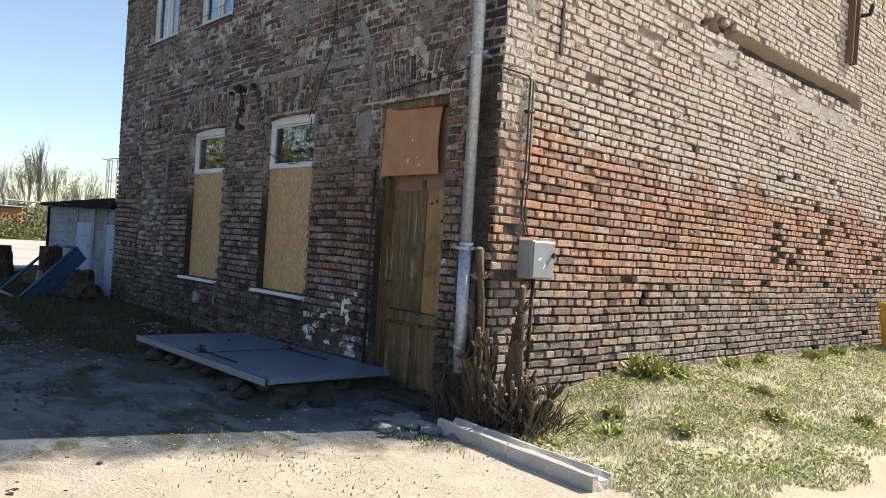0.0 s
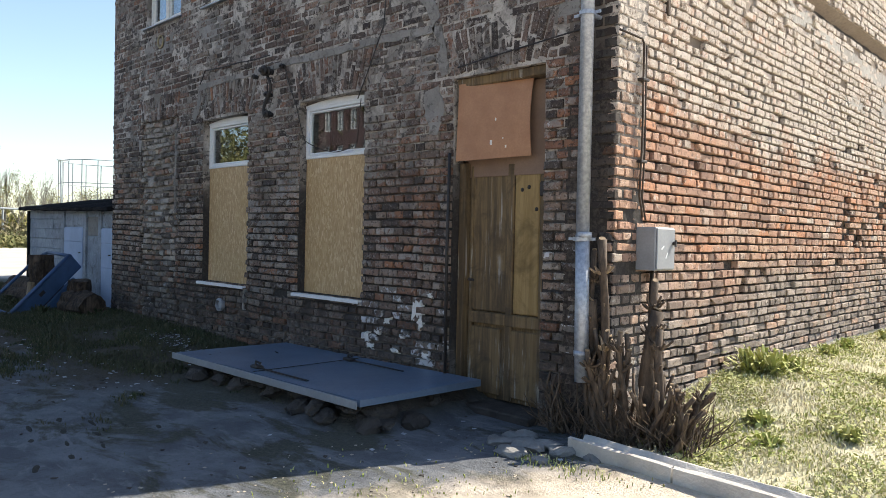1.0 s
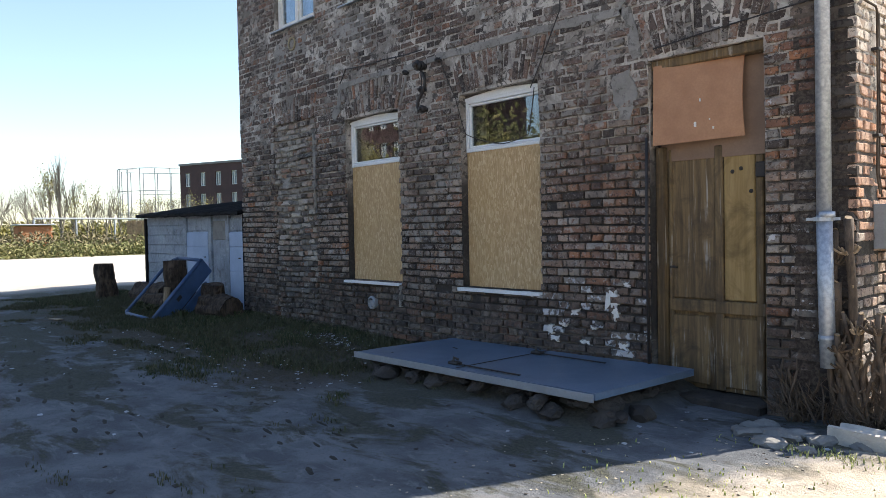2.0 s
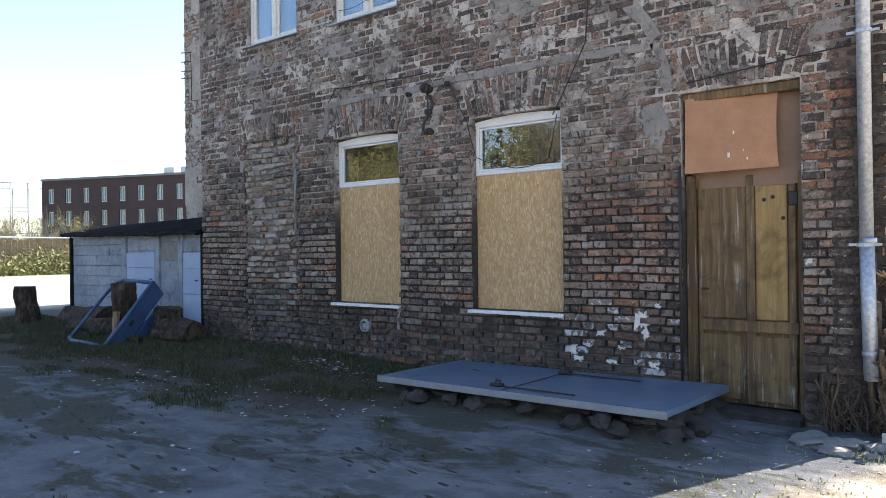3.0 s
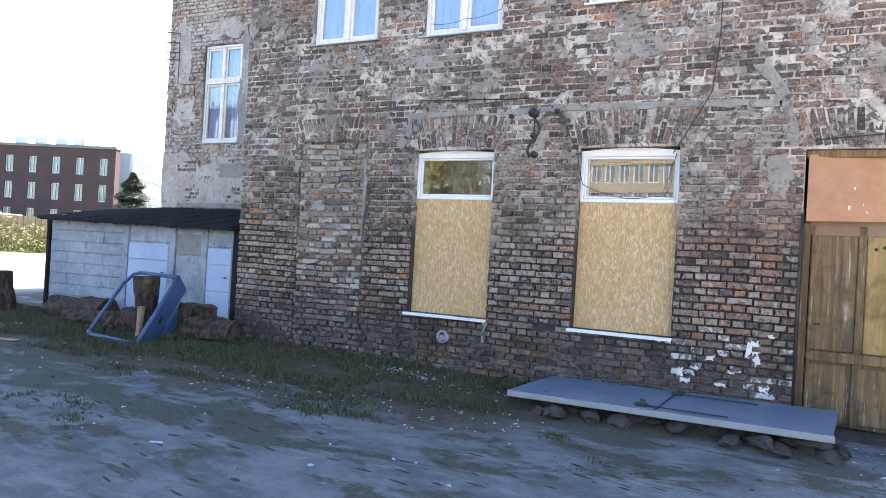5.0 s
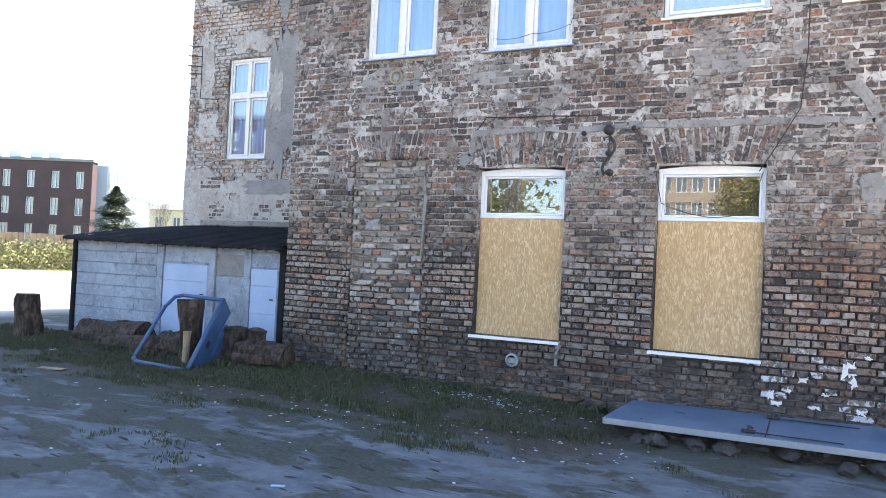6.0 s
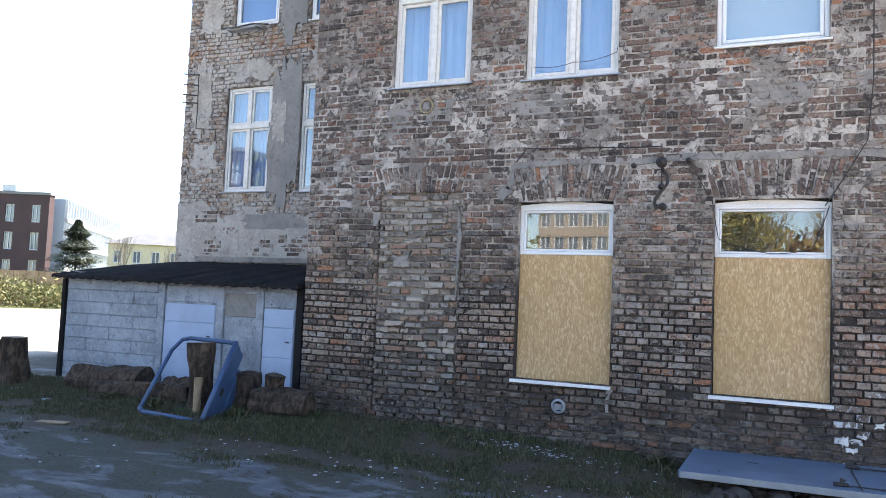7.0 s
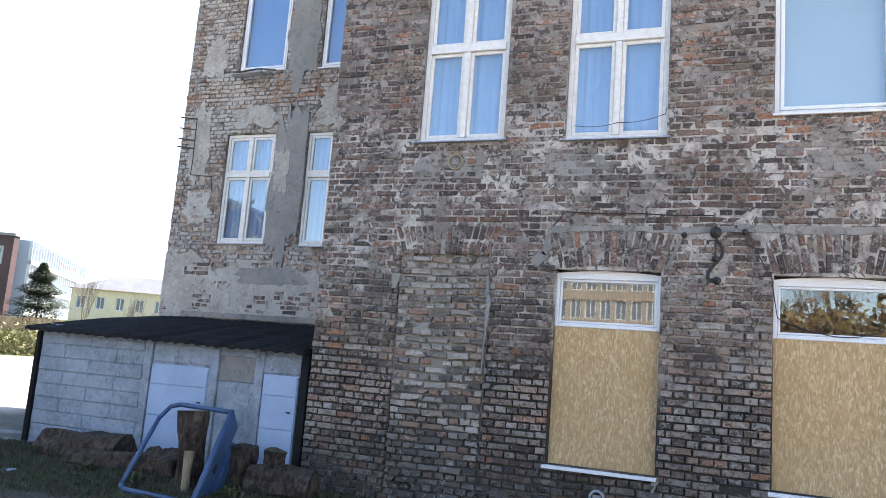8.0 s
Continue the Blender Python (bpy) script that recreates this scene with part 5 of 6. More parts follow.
for i, (u, z, w, h, m, o) in enumerate(((-12.75, 2.62, 1.9, 1.15, RENDER_PALE, 0.014), (-11.0, 2.55, 2.6, 1.0, RENDER_PALE, 0.012), (-11.55, 2.92, 1.35, 0.3, RENDER_DARK, 0.02), (-11.4, 4.6, 0.62, 2.6, RENDER_DARK, 0.016),
                                        (-11.52, 4.75, 0.26, 0.75, RENDER_PALE, 0.024), (-11.35, 7.3, 0.6, 1.9, RENDER_DARK, 0.014), (-13.3, 5.3, 0.45, 1.5, RENDER_PALE, 0.008), (-13.2, 4.1, 0.5, 0.6, RENDER_PALE, 0.008),
                                        (-10.4, 5.9, 0.9, 0.7, RENDER_PALE, 0.012), (-12.2, 5.75, 0.9, 0.4, RENDER_PALE, 0.008), (-13.2, 6.9, 0.5, 0.7, RENDER_PALE, 0.008))):
    patch("render_patch", AM, u, z, w, h, o, m, wall_rear, 80.9 + i * 1.3, 0.42, least=-13.735, label= "flaking pale render" if m is RENDER_PALE else "bare grey cement render")
for i, (u, z, w, h) in enumerate(((-11.0, 2.5, 0.8, 0.4), (-11.75, 2.45, 0.4, 0.32), (-12.85, 2.5, 0.4, 0.46), (-12.4, 2.75, 0.3, 0.16), (-13.0, 3.05, 0.6, 0.3))):
    wz = Wall(AM @ Matrix.Translation((0, -0.016, 0)))
    wz.lay(u - w / 2, u + w / 2, z - h / 2, z + h / 2, lambda zz: [], rough=0.005, missing=lambda a, b: 0.15, gap=lambda a, b: 0.014)
    wz.joined("bare_bricks", FRONT, wall_rear, "bare dark bricks where the render fell off")


def wing_iron():
    t = thing("antenna_bracket", "rusty antenna bracket and cable on the rear wing", "bracket", (-13.5, 2.7, 5.0))
    bm = tube([(0.1, -0.05, 0.7), (0.12, -0.05, 0.0), (0.1, -0.04, -0.3), (0.55, -0.03, -0.34), (0.6, -0.03, -0.6)], 0.008, 6)
    part("cable", bm, IRON, t)
    for z in (0.75, 0.55, 0.35, 0.2):
        part("rung", tube([(-0.25, -0.06, z + 0.03), (0.12, -0.06, z - 0.02)], 0.012, 6), IRON, t)
    p = thing("rain_pipe", "thin white pipe in the corner of the rear wing", "pipe", (-9.25, 2.6, 2.1))
    smooth(part("pipe", tube([(0, 0, 0), (0, 0, 6.0)], 0.04, 12), PVC, p))
    b = thing("window_box_bracket", "bent iron flower-box bracket under the upper window", "bracket", (-12.2, 2.6, 6.5))
    part("rail", tube([(-0.6, -0.1, 0.02), (-0.2, -0.16, -0.02), (0.1, -0.12, 0.03), (0.5, -0.15, -0.03)], 0.015, 6), IRON, b)
    part("tray", block((-0.45, -0.14, -0.04), (0.2, 0.05, 0.0), 0.01), STEEL_GREY, b)


wing_iron()


# ---- shed ----
def shed():
    t = thing("shed", "low grey block shed with whitewashed doors and a tarred roof", "shed", (-13.5, 0.1, 0.0))
    W, D = 4.42, 2.55
    wall = part("wall", block((0.02, 0.05, 0.0), (W, 0.16, 1.74)), SHED_BLOCK, t, "pale grey block wall")
    part("side_wall", block((0.02, 0.161, 0.0), (0.14, D, 1.86)), SHED_BLOCK, t)
    part("side_wall", block((W - 0.14, 0.161, 0.0), (W - 0.01, D, 1.8)), SHED_BLOCK, t)
    r = random.Random(8)
    for k in range(9):
        z0 = 0.1 + k * 0.185
        x = 0.05 - (0.46 if k % 2 else 0.0)
        while x < 1.93:
            a, b = max(0.05, x), min(1.93, x + 0.92)
            x += 0.92
            if b - a > 0.08:
                o = r.uniform(0, 0.01)
                part("block", block((a + 0.001, 0.03 - o, z0 + 0.001 + r.uniform(0, 0.004)), (b - 0.001, 0.06, z0 + 0.184), 0.009), SHED_BLOCK, wall)
    for x0, x1, z0, z1, m in ((2.06, 3.0, 1.47, 1.7, SHED_BLOCK), (3.12, 3.68, 1.3, 1.62, RENDER_DARK), (3.12, 3.66, 0.1, 1.29, SHED_BLOCK), (3.78, 4.32, 1.45, 1.66, SHED_BLOCK)):
        part("block", block((x0, 0.03, z0), (x1, 0.06, z1), 0.006), m, wall)
    for x0, x1, top in ((2.06, 2.98, 1.44), (3.8, 4.3, 1.43)):
        d = part("door", block((x0, 0.015, 0.12), (x1, 0.055, top), 0.006), SHED_WHITE, t, "whitewashed door")
        zs = (0.14, 0.78, 1.18, top - 0.01)
        for a, b in zip(zs, zs[1:]):
            part("plank", block((x0 + 0.01, 0.0, a + 0.006), (x1 - 0.01, 0.014, b - 0.002), 0.004), SHED_WHITE, d)
        part("latch", tube([(x1 - 0.1, 0.0, 1.0), (x1 - 0.1, -0.03, 1.0), (x1 - 0.05, -0.03, 1.0)], 0.01, 6), IRON, d)
    for x in (1.98, 3.05, 3.73):
        part("post", block((x - 0.06, 0.0, 0.0), (x + 0.06, 0.09, 1.7), 0.006), SHED_BLOCK, t, "concrete post")
    part("corner_post", block((W - 0.08, -0.03, 0.0), (W + 0.03, 0.06, 1.74), 0.008), TAR, t, "dark corner post")
    part("corner_post", block((-0.03, -0.01, 0.0), (0.04, 0.07, 1.74), 0.006), TAR, t, "dark corner post")
    bm = bmesh.new()
    rows = []
    n = 90
    for i in range(n + 1):
        x = -0.12 + (W + 0.14) * i / n
        corr = 0.014 * math.sin(i * 1.9)
        front = -0.14 + 0.03 * fbm(x * 5, 0.3)
        zf = 1.80 - 0.01 * x + corr - 0.02 * abs(fbm(x * 4, 2.0))
        zb = 2.16 + corr * 0.4 + 0.02 * fbm(x, 5.0)
        rows.append([bm.verts.new(p) for p in ((x, front, zf), (x, 1.2, (zf + zb) / 2 + 0.03), (x, 2.57, zb), (x, 2.57, zb - 0.05), (x, front, zf - 0.045))])
    for a, b in zip(rows, rows[1:]):
        for k in range(5):
            bm.faces.new((a[k], b[k], b[(k + 1) % 5], a[(k + 1) % 5]))
    bm.faces.new(rows[0]), bm.faces.new(rows[-1])
    part("roof", bm, TAR, t, "corrugated tarred roof")
    part("flashing", block((0.3, 2.52, 2.17), (4.4, 2.57, 2.27), 0.01), PLASTER, t, "pale strip of mortar along the roof")


shed()


# ---- logs, stumps and the blue frame by the shed ----
def log(name, label, p, q, r0, r1, seed, group="logs by the shed", cut=True):
    """A trunk from p to q with bark ridges, and its cut ends."""
    bm = bmesh.new()
    p, q = Vector(p), Vector(q)
    way = (q - p).normalized()
    a = way.orthogonal().normalized()
    b = way.cross(a)
    rings = []
    for i in range(9):
        s = i / 8
        ring = []
        for k in range(22):
            an = k * math.tau / 22
            rad = (r0 + (r1 - r0) * s) * (1 + 0.3 * fbm(math.cos(an) * 1.4 + seed, math.sin(an) * 1.4, s * 1.5) + 0.12 * fbm(math.cos(an) * 7 + seed, math.sin(an) * 7, s * 2))
            ring.append(bm.verts.new(p + (q - p) * s + rad * (math.cos(an) * a + math.sin(an) * b)))
        rings.append(ring)
    for u, v in zip(rings, rings[1:]):
        for k in range(22):
            bm.faces.new((u[k], u[(k + 1) % 22], v[(k + 1) % 22], v[k]))
    t = thing(name, label, "log" if name == "log" else "tree stump", p, group=group)
    bmesh.ops.translate(bm, verts=bm.verts, vec=-p)
    part("bark", bm, LOG_BARK, t, "rough dark bark")
    for s, ring_at in ((0.0, p), (1.0, q)):
        bm = bmesh.new()
        rad = (r0 if s == 0 else r1) * 0.97
        c = bm.verts.new(ring_at - p + way * (0.004 if s else -0.004))
        ring = [bm.verts.new(ring_at - p + way * (0.002 if s else -0.002) + rad * (1 + 0.28 * fbm(math.cos(k * math.tau / 22) * 1.4 + seed, math.sin(k * math.tau / 22) * 1.4, s * 1.5)) * (math.cos(k * math.tau / 22) * a + math.sin(k * math.tau / 22) * b)) for k in range(22)]
        for k in range(22):
            bm.faces.new((c, ring[k], ring[(k + 1) % 22]))
        part("cut_face", bm, CUT_WOOD if cut else LOG_BARK, t, "weathered cut face")
    return t


log("tree_stump", "thick upright tree stump standing on the grass", (-13.4, -0.75, 0.1), (-13.38, -0.74, 0.86), 0.2, 0.17, 1.0)
log("tree_stump", "tall upright log standing inside the blue frame", (-9.98, -0.72, 0.08), (-10.03, -0.7, 0.98), 0.15, 0.16, 2.2)
split = log("log", "pale split log leaning on the tall stump", (-9.84, -0.95, 0.05), (-9.9, -0.87, 0.56), 0.045, 0.05, 9.1)
split.children[0].data.materials[0] = CUT_WOOD
log("log", "dark rotten log lying before the shed wall", (-12.55, -0.35, 0.3), (-11.35, -0.25, 0.28), 0.22, 0.24, 3.3, cut=False)
log("log", "dark rotten log lying before the shed wall", (-11.9, -0.6, 0.2), (-10.7, -0.35, 0.22), 0.14, 0.17, 4.4, cut=False)
log("log", "short log lying behind the blue frame", (-10.9, -0.3, 0.24), (-10.35, -0.35, 0.3), 0.2, 0.18, 5.5, cut=False)
log("tree_stump", "dark stump behind the blue frame", (-9.62, -0.25, 0.1), (-9.6, -0.27, 0.6), 0.2, 0.16, 6.6, cut=False)
log("log", "dark rotten log heaped at the wall foot", (-9.3, -0.5, 0.25), (-8.55, -0.4, 0.25), 0.2, 0.19, 7.7, cut=False)
log("tree_stump", "small stump on top of the log heap", (-9.12, -0.4, 0.38), (-9.08, -0.42, 0.62), 0.12, 0.11, 8.8, cut=False)


def blue_frame():
    t = thing("blue_vehicle_door_frame", "blue painted empty vehicle door frame leaning on logs", "door frame", (-9.9, -1.33, 0.14))
    # the frame's own axes: along its foot, up the slope, and square to both
    foot, slope = Vector((0.87, 0.12, -0.06)), Vector((-0.3, 0.92, 0.86))
    ex = foot.normalized()
    ey = (slope - ex * slope.dot(ex) * 0.0).normalized()
    ez = ex.cross(ey).normalized()
    m = Matrix((ex, ey, ez)).transposed().to_4x4()
    w, L = 0.44, 1.28

    def bar(name, pts, r, label=""):
        bm = bmesh.new()
        for p, q in zip(pts, pts[1:]):
            tube([m @ Vector(p), m @ Vector(q)], r, 8, bm)
        return smooth(part(name, bm, BLUE, t, label))

    bar("left_rail", [(-w, 0.05, 0), (-w + 0.02, L * 0.8, 0), (-w + 0.09, L - 0.05, 0), (-w + 0.2, L, 0)], 0.026)
    bar("right_rail", [(w, 0.0, 0.02), (w, L + 0.02, 0.02)], 0.032)
    bar("foot_rail", [(-w, 0.05, 0), (-w + 0.06, 0.0, 0), (w, 0.0, 0)], 0.03)
    bar("head_rail", [(-w + 0.2, L, 0), (w, L + 0.02, 0)], 0.028)
    bm = bmesh.new()
    box(bm, (w - 0.03, -0.02, -0.26), (w + 0.02, L + 0.04, 0.03), m)
    bmesh.ops.bevel(bm, geom=bm.edges[:], offset=0.012, segments=2, affect="EDGES")
    part("side_panel", bm, BLUE, t, "wide blue side panel")
    bm = bmesh.new()
    box(bm, (w + 0.0, 0.1, -0.42), (w + 0.05, L * 0.86, -0.27), m)
    bmesh.ops.bevel(bm, geom=bm.edges[:], offset=0.012, segments=2, affect="EDGES")
    part("inner_panel", bm, BLUE, t)
    bm = bmesh.new()
    box(bm, (w + 0.021, 0.5, -0.12), (w + 0.04, 0.6, -0.07), m)
    part("latch", bm, IRON, t, "black latch")


blue_frame()


# ---- litter, slots, weeds and grass ----
def litter():
    r = random.Random(21)
    white = simple("litter_white", (0.48, 0.5, 0.54), (0.36, 0.38, 0.42), 9.0, 0.6)
    verts, faces, slots = [], [], []

    def chip(x, y, s, mat):
        z = ground_height(x, y)
        a = r.uniform(0, 6.28)
        base = len(verts)
        k = r.uniform(0.4, 1.0)
        for u, v, w in ((-1, -k, 0.1), (1, -k, 0.0), (0.8, k, 0.25), (-0.7, k, 0.3), (-1, -k, 0.5), (1, -k, 0.4), (0.8, k, 0.7), (-0.7, k, 0.6)):
            verts.append((x + s * (u * math.cos(a) - v * math.sin(a)), y + s * (u * math.sin(a) + v * math.cos(a)), z + s * w * 0.8))
        for f in ((0, 3, 2, 1), (4, 5, 6, 7), (0, 1, 5, 4), (1, 2, 6, 5), (2, 3, 7, 6), (3, 0, 4, 7)):
            faces.append(tuple(base + i for i in f))
            slots.append(mat)

    for i in range(420):
        x, y = r.uniform(-14, 0.3), r.uniform(-4.8, -0.05)
        chip(x, y, r.uniform(0.006, 0.02), r.choice((0, 1, 1, 1)))
    for i in range(300):
        x, y = r.gauss(-5.5, 0.5), r.gauss(-0.5, 0.18)
        chip(x, min(y, -0.05), r.uniform(0.006, 0.02), r.choice((0, 1)))
    for i in range(260):
        x, y = r.uniform(-8.5, -3.5), r.gauss(-1.9, 0.35)
        chip(x, y, r.uniform(0.006, 0.018), r.choice((0, 1)))
    for i in range(700):
        x, y = r.uniform(-1.5, 4.0), r.uniform(-4.0, -0.5)
        chip(x, y, r.uniform(0.003, 0.011), 2 if i % 6 else 1)
    ob = raw("litter", verts, faces, [white, RUBBLE, simple("sandy_pebble", (0.46, 0.40, 0.32), (0.36, 0.31, 0.25), 9.0, 0.95)], slots=slots)
    tagged(ob, "chips of rubble, broken glass and paper scraps", "litter", kind="stuff")
    for x, y, a, L, w in ((-5.6, -4.3, 20, 0.05, 0.012), (-10.6, -2.35, 5, 0.2, 0.05), (-12.0, -1.3, 60, 0.05, 0.04), (-13.0, -1.0, 20, 0.04, 0.04)):
        bm = block((-L, -w, 0.002), (L, w, 0.016), 0.004)
        ob = part("scrap", bm, SHED_WHITE if L < 0.1 else CUT_WOOD)
        ob.matrix_world = pose(x, y, ground_height(x, y), 3, -2, a)
        tagged(ob, "pale scrap of plastic on the ground" if L < 0.1 else "broken plank lying on the grass", "scrap")


litter()


def slab_slots():
    """The rows of earth-filled slots of the old road slabs, showing through the dust."""
    r = random.Random(33)
    verts, faces = [], []
    for i in range(-22, 22):
        for j in range(-20, 20):
            x, y = i * 0.33 + (0.165 if j % 2 else 0), j * 0.2
            c, s = math.cos(radians(-14)), math.sin(radians(-14))
            X, Y = -2.6 + x * c - y * s, -3.4 + x * s + y * c
            near = fbm(X * 0.5, Y * 0.5, 7.0)
            if not (-9.5 < X < 0.2 and -6.5 < Y < -1.45) or Y > -0.9 + 0.5 * X + 0.0 and X < -2.2 and Y > -2.4 or near < 0.02 or r.random() < 0.35 or X > -0.55 + 0.5 * (Y + 1.0):
                continue
            base, n = len(verts), 9
            L, w = r.uniform(0.05, 0.1), r.uniform(0.01, 0.022)
            a = radians(-14 + r.gauss(0, 6))
            verts.append((X, Y, ground_height(X, Y) + 0.006))
            for k in range(n):
                an = k * math.tau / n
                u, v = L * math.cos(an) * r.uniform(0.8, 1.1), w * math.sin(an) * r.uniform(0.7, 1.2)
                px, py = X + u * math.cos(a) - v * math.sin(a), Y + u * math.sin(a) + v * math.cos(a)
                verts.append((px, py, ground_height(px, py) + 0.002))
            faces += [(base, base + 1 + k, base + 1 + (k + 1) % n) for k in range(n)]
    tagged(raw("slab_slots", verts, faces, simple("slot_earth", (0.034, 0.032, 0.027), (0.06, 0.055, 0.043), 9.0, 0.97, bump=0.01)), "earth-filled slots of worn concrete road slabs", "paving", kind="stuff")


slab_slots()


def blade_material(name, stops):
    n = Nodes(name, 0.75)
    c = n.ramp(n.island, stops)
    c = n.mix(n.step(n.noise(0.9, 3), 0.35, 0.65, 0.0, 0.6), c, tuple(0.85 * (a + b) / 2 for a, b in zip(stops[0][1], stops[-1][1])))
    return n.colour(c).mat


def grass(name, spots, height, mat, label, seed, lean=0.6, width=0.004):
    """Blades, each two bent quads."""
    r = random.Random(seed)
    verts, faces = [], []
    for x, y, s in spots:
        z, a = ground_height(x, y), r.uniform(0, math.tau)
        h = height * s * r.uniform(0.5, 1.3)
        w = width * r.uniform(0.7, 1.6)
        dx, dy = math.cos(a), math.sin(a)
        l = h * lean * r.random()
        base = len(verts)
        verts += [(x - dy * w, y + dx * w, z - 0.01), (x + dy * w, y - dx * w, z - 0.01), (x + dx * l * 0.35 - dy * w * 0.8, y + dy * l * 0.35 + dx * w * 0.8, z + h * 0.6),
                  (x + dx * l * 0.35 + dy * w * 0.8, y + dy * l * 0.35 - dx * w * 0.8, z + h * 0.6), (x + dx * l, y + dy * l, z + h)]
        faces += [(base, base + 1, base + 3, base + 2), (base + 2, base + 3, base + 4)]
    return tagged(raw(name, verts, faces, mat), label, "grass", kind="stuff")


def yard_spots():
    r = random.Random(40)
    out = []
    while len(out) < 68000:
        x, y = r.uniform(-15.0, -1.4), r.uniform(-5.0, 0.05)
        if (-4.15 < x < -1.2 and y > -1.2) or (x < -9.0 and y > 0.0):
            continue
        strip = ease(y, -3.1, -1.9) * ease(-x, 3.6, 5.2) + 0.55 * ease(y, -2.0, -1.4) * ease(-x, 2.2, 3.6)
        d = fbm(x * 0.8, y * 1.4, 11.0) * 1.1 + 0.6 * fbm(x * 3.1, y * 4.5, 2.0) + strip * 0.95 - 0.5
        if -9.4 < x < -4.5 and -2.15 < y < -1.75 + 0.1 * fbm(x, 1):
            d -= 0.55
        if (x + 5.5) ** 2 / 0.7 + (y + 0.5) ** 2 / 0.07 < 1:
            d -= 0.8
        if r.random() < d * 1.4:
            out.append((x, y, 0.55 + 0.8 * min(1, max(0, d)) * (0.7 + 0.5 * ease(y, -0.6, 0.0))))
    return out


def side_spots(count, seed, thresh):
    r = random.Random(seed)
    out = []
    while len(out) < count:
        x, y = r.uniform(0.02, 3.1), r.uniform(-0.45, 9.5) if r.random() < 0.75 else r.uniform(-0.45, 3.0)
        edge = 2.25 + 0.3 * fbm(y * 1.3, 2.0) + 0.09 * y
        if x > edge or y < -0.25 - 0.12 * x + 0.2 * fbm(x * 2, 5.0) + (0.5 if x < 0.6 else 0.0) * 0.3:
            continue
        if fbm(x * 2.1, y * 2.1, seed) + 0.4 * r.uniform(-1, 1) > thresh:
            out.append((x, y, 1.0))
    return out


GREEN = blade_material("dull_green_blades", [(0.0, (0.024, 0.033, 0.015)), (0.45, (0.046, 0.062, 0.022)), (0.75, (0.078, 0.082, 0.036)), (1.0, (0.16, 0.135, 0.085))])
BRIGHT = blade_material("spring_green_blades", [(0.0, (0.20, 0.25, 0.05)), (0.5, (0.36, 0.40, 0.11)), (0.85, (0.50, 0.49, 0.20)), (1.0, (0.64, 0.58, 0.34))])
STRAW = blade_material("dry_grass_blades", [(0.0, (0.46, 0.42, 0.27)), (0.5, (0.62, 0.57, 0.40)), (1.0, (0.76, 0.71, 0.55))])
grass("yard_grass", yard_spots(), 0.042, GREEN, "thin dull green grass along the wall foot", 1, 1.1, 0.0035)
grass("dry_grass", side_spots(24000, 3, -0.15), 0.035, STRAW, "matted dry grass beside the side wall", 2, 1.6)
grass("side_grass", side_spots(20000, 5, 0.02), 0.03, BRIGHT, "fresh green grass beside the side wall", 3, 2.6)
rs = random.Random(77)
grass("corner_grass", [(rs.gauss(-0.2, 0.35), rs.gauss(-2.05, 0.3), 0.6) for i in range(160)] + [(rs.gauss(0.2, 0.5), rs.gauss(-1.7, 0.25), 0.5) for i in range(220)] + [(rs.gauss(0.1, 0.25), rs.gauss(-0.75, 0.08), 0.8) for i in range(260)], 0.035, BRIGHT, "dry tufts on the sand by the corner", 4, 1.4)


def ground_cover():
    """Low leafy growth: tiny leaves in clumps on the dry grass."""
    r = random.Random(91)
    verts, faces = [], []
    for x, y, k in side_spots(24000, 9, 0.04):
        z = ground_height(x, y) + r.uniform(0.0, 0.035 + 0.05 * max(0.0, fbm(x * 3, y * 3, 4.0)))
        a, b = Vector((r.gauss(0, 1), r.gauss(0, 1), r.gauss(0, 0.5))).normalized(), Vector((r.gauss(0, 1), r.gauss(0, 1), r.gauss(0, 0.5))).normalized()
        s, p, i = r.uniform(0.008, 0.022), Vector((x, y, z)), len(verts)
        verts += [p - a * s, p + b * s * 0.6, p + a * s, p - b * s * 0.6]
        faces.append((i, i + 1, i + 2, i + 3))
    tagged(raw("ground_cover", verts, faces, BRIGHT), "low leafy green weeds among dry grass", "weeds", kind="stuff")


ground_cover()


def weed(x, y, size, label, seed, mat=None):
    """A leafy clump: many bent leaves from one root."""
    r = random.Random(seed)
    verts, faces = [], []
    for i in range(int(260 * size / 0.3)):
        a, tilt, L = r.uniform(0, math.tau), r.uniform(0.15, 1.25), size * r.uniform(0.5, 1.15)
        d = Vector((math.cos(a) * math.sin(tilt), math.sin(a) * math.sin(tilt), math.cos(tilt)))
        sd = Vector((-math.sin(a), math.cos(a), 0)) * r.uniform(0.008, 0.02)
        p = Vector((r.gauss(0, size * 0.25), r.gauss(0, size * 0.25), 0))
        pts = [p, p + d * L * 0.5, p + d * L * 0.8 + Vector((0, 0, -0.04 * L)), p + d * L + Vector((0, 0, -0.22 * L))]
        base = len(verts)
        for q, k in zip(pts, (0.4, 1.0, 0.8, 0.05)):
            verts += [q - sd * k, q + sd * k]
        faces += [(base + 2 * k, base + 2 * k + 1, base + 2 * k + 3, base + 2 * k + 2) for k in range(3)]
    t = thing("weed", label, "weed", (x, y, ground_height(x, y) - 0.01), group="weeds by the wall")
    raw("leaves", verts, faces, mat or BRIGHT, t, "bright green leaves")


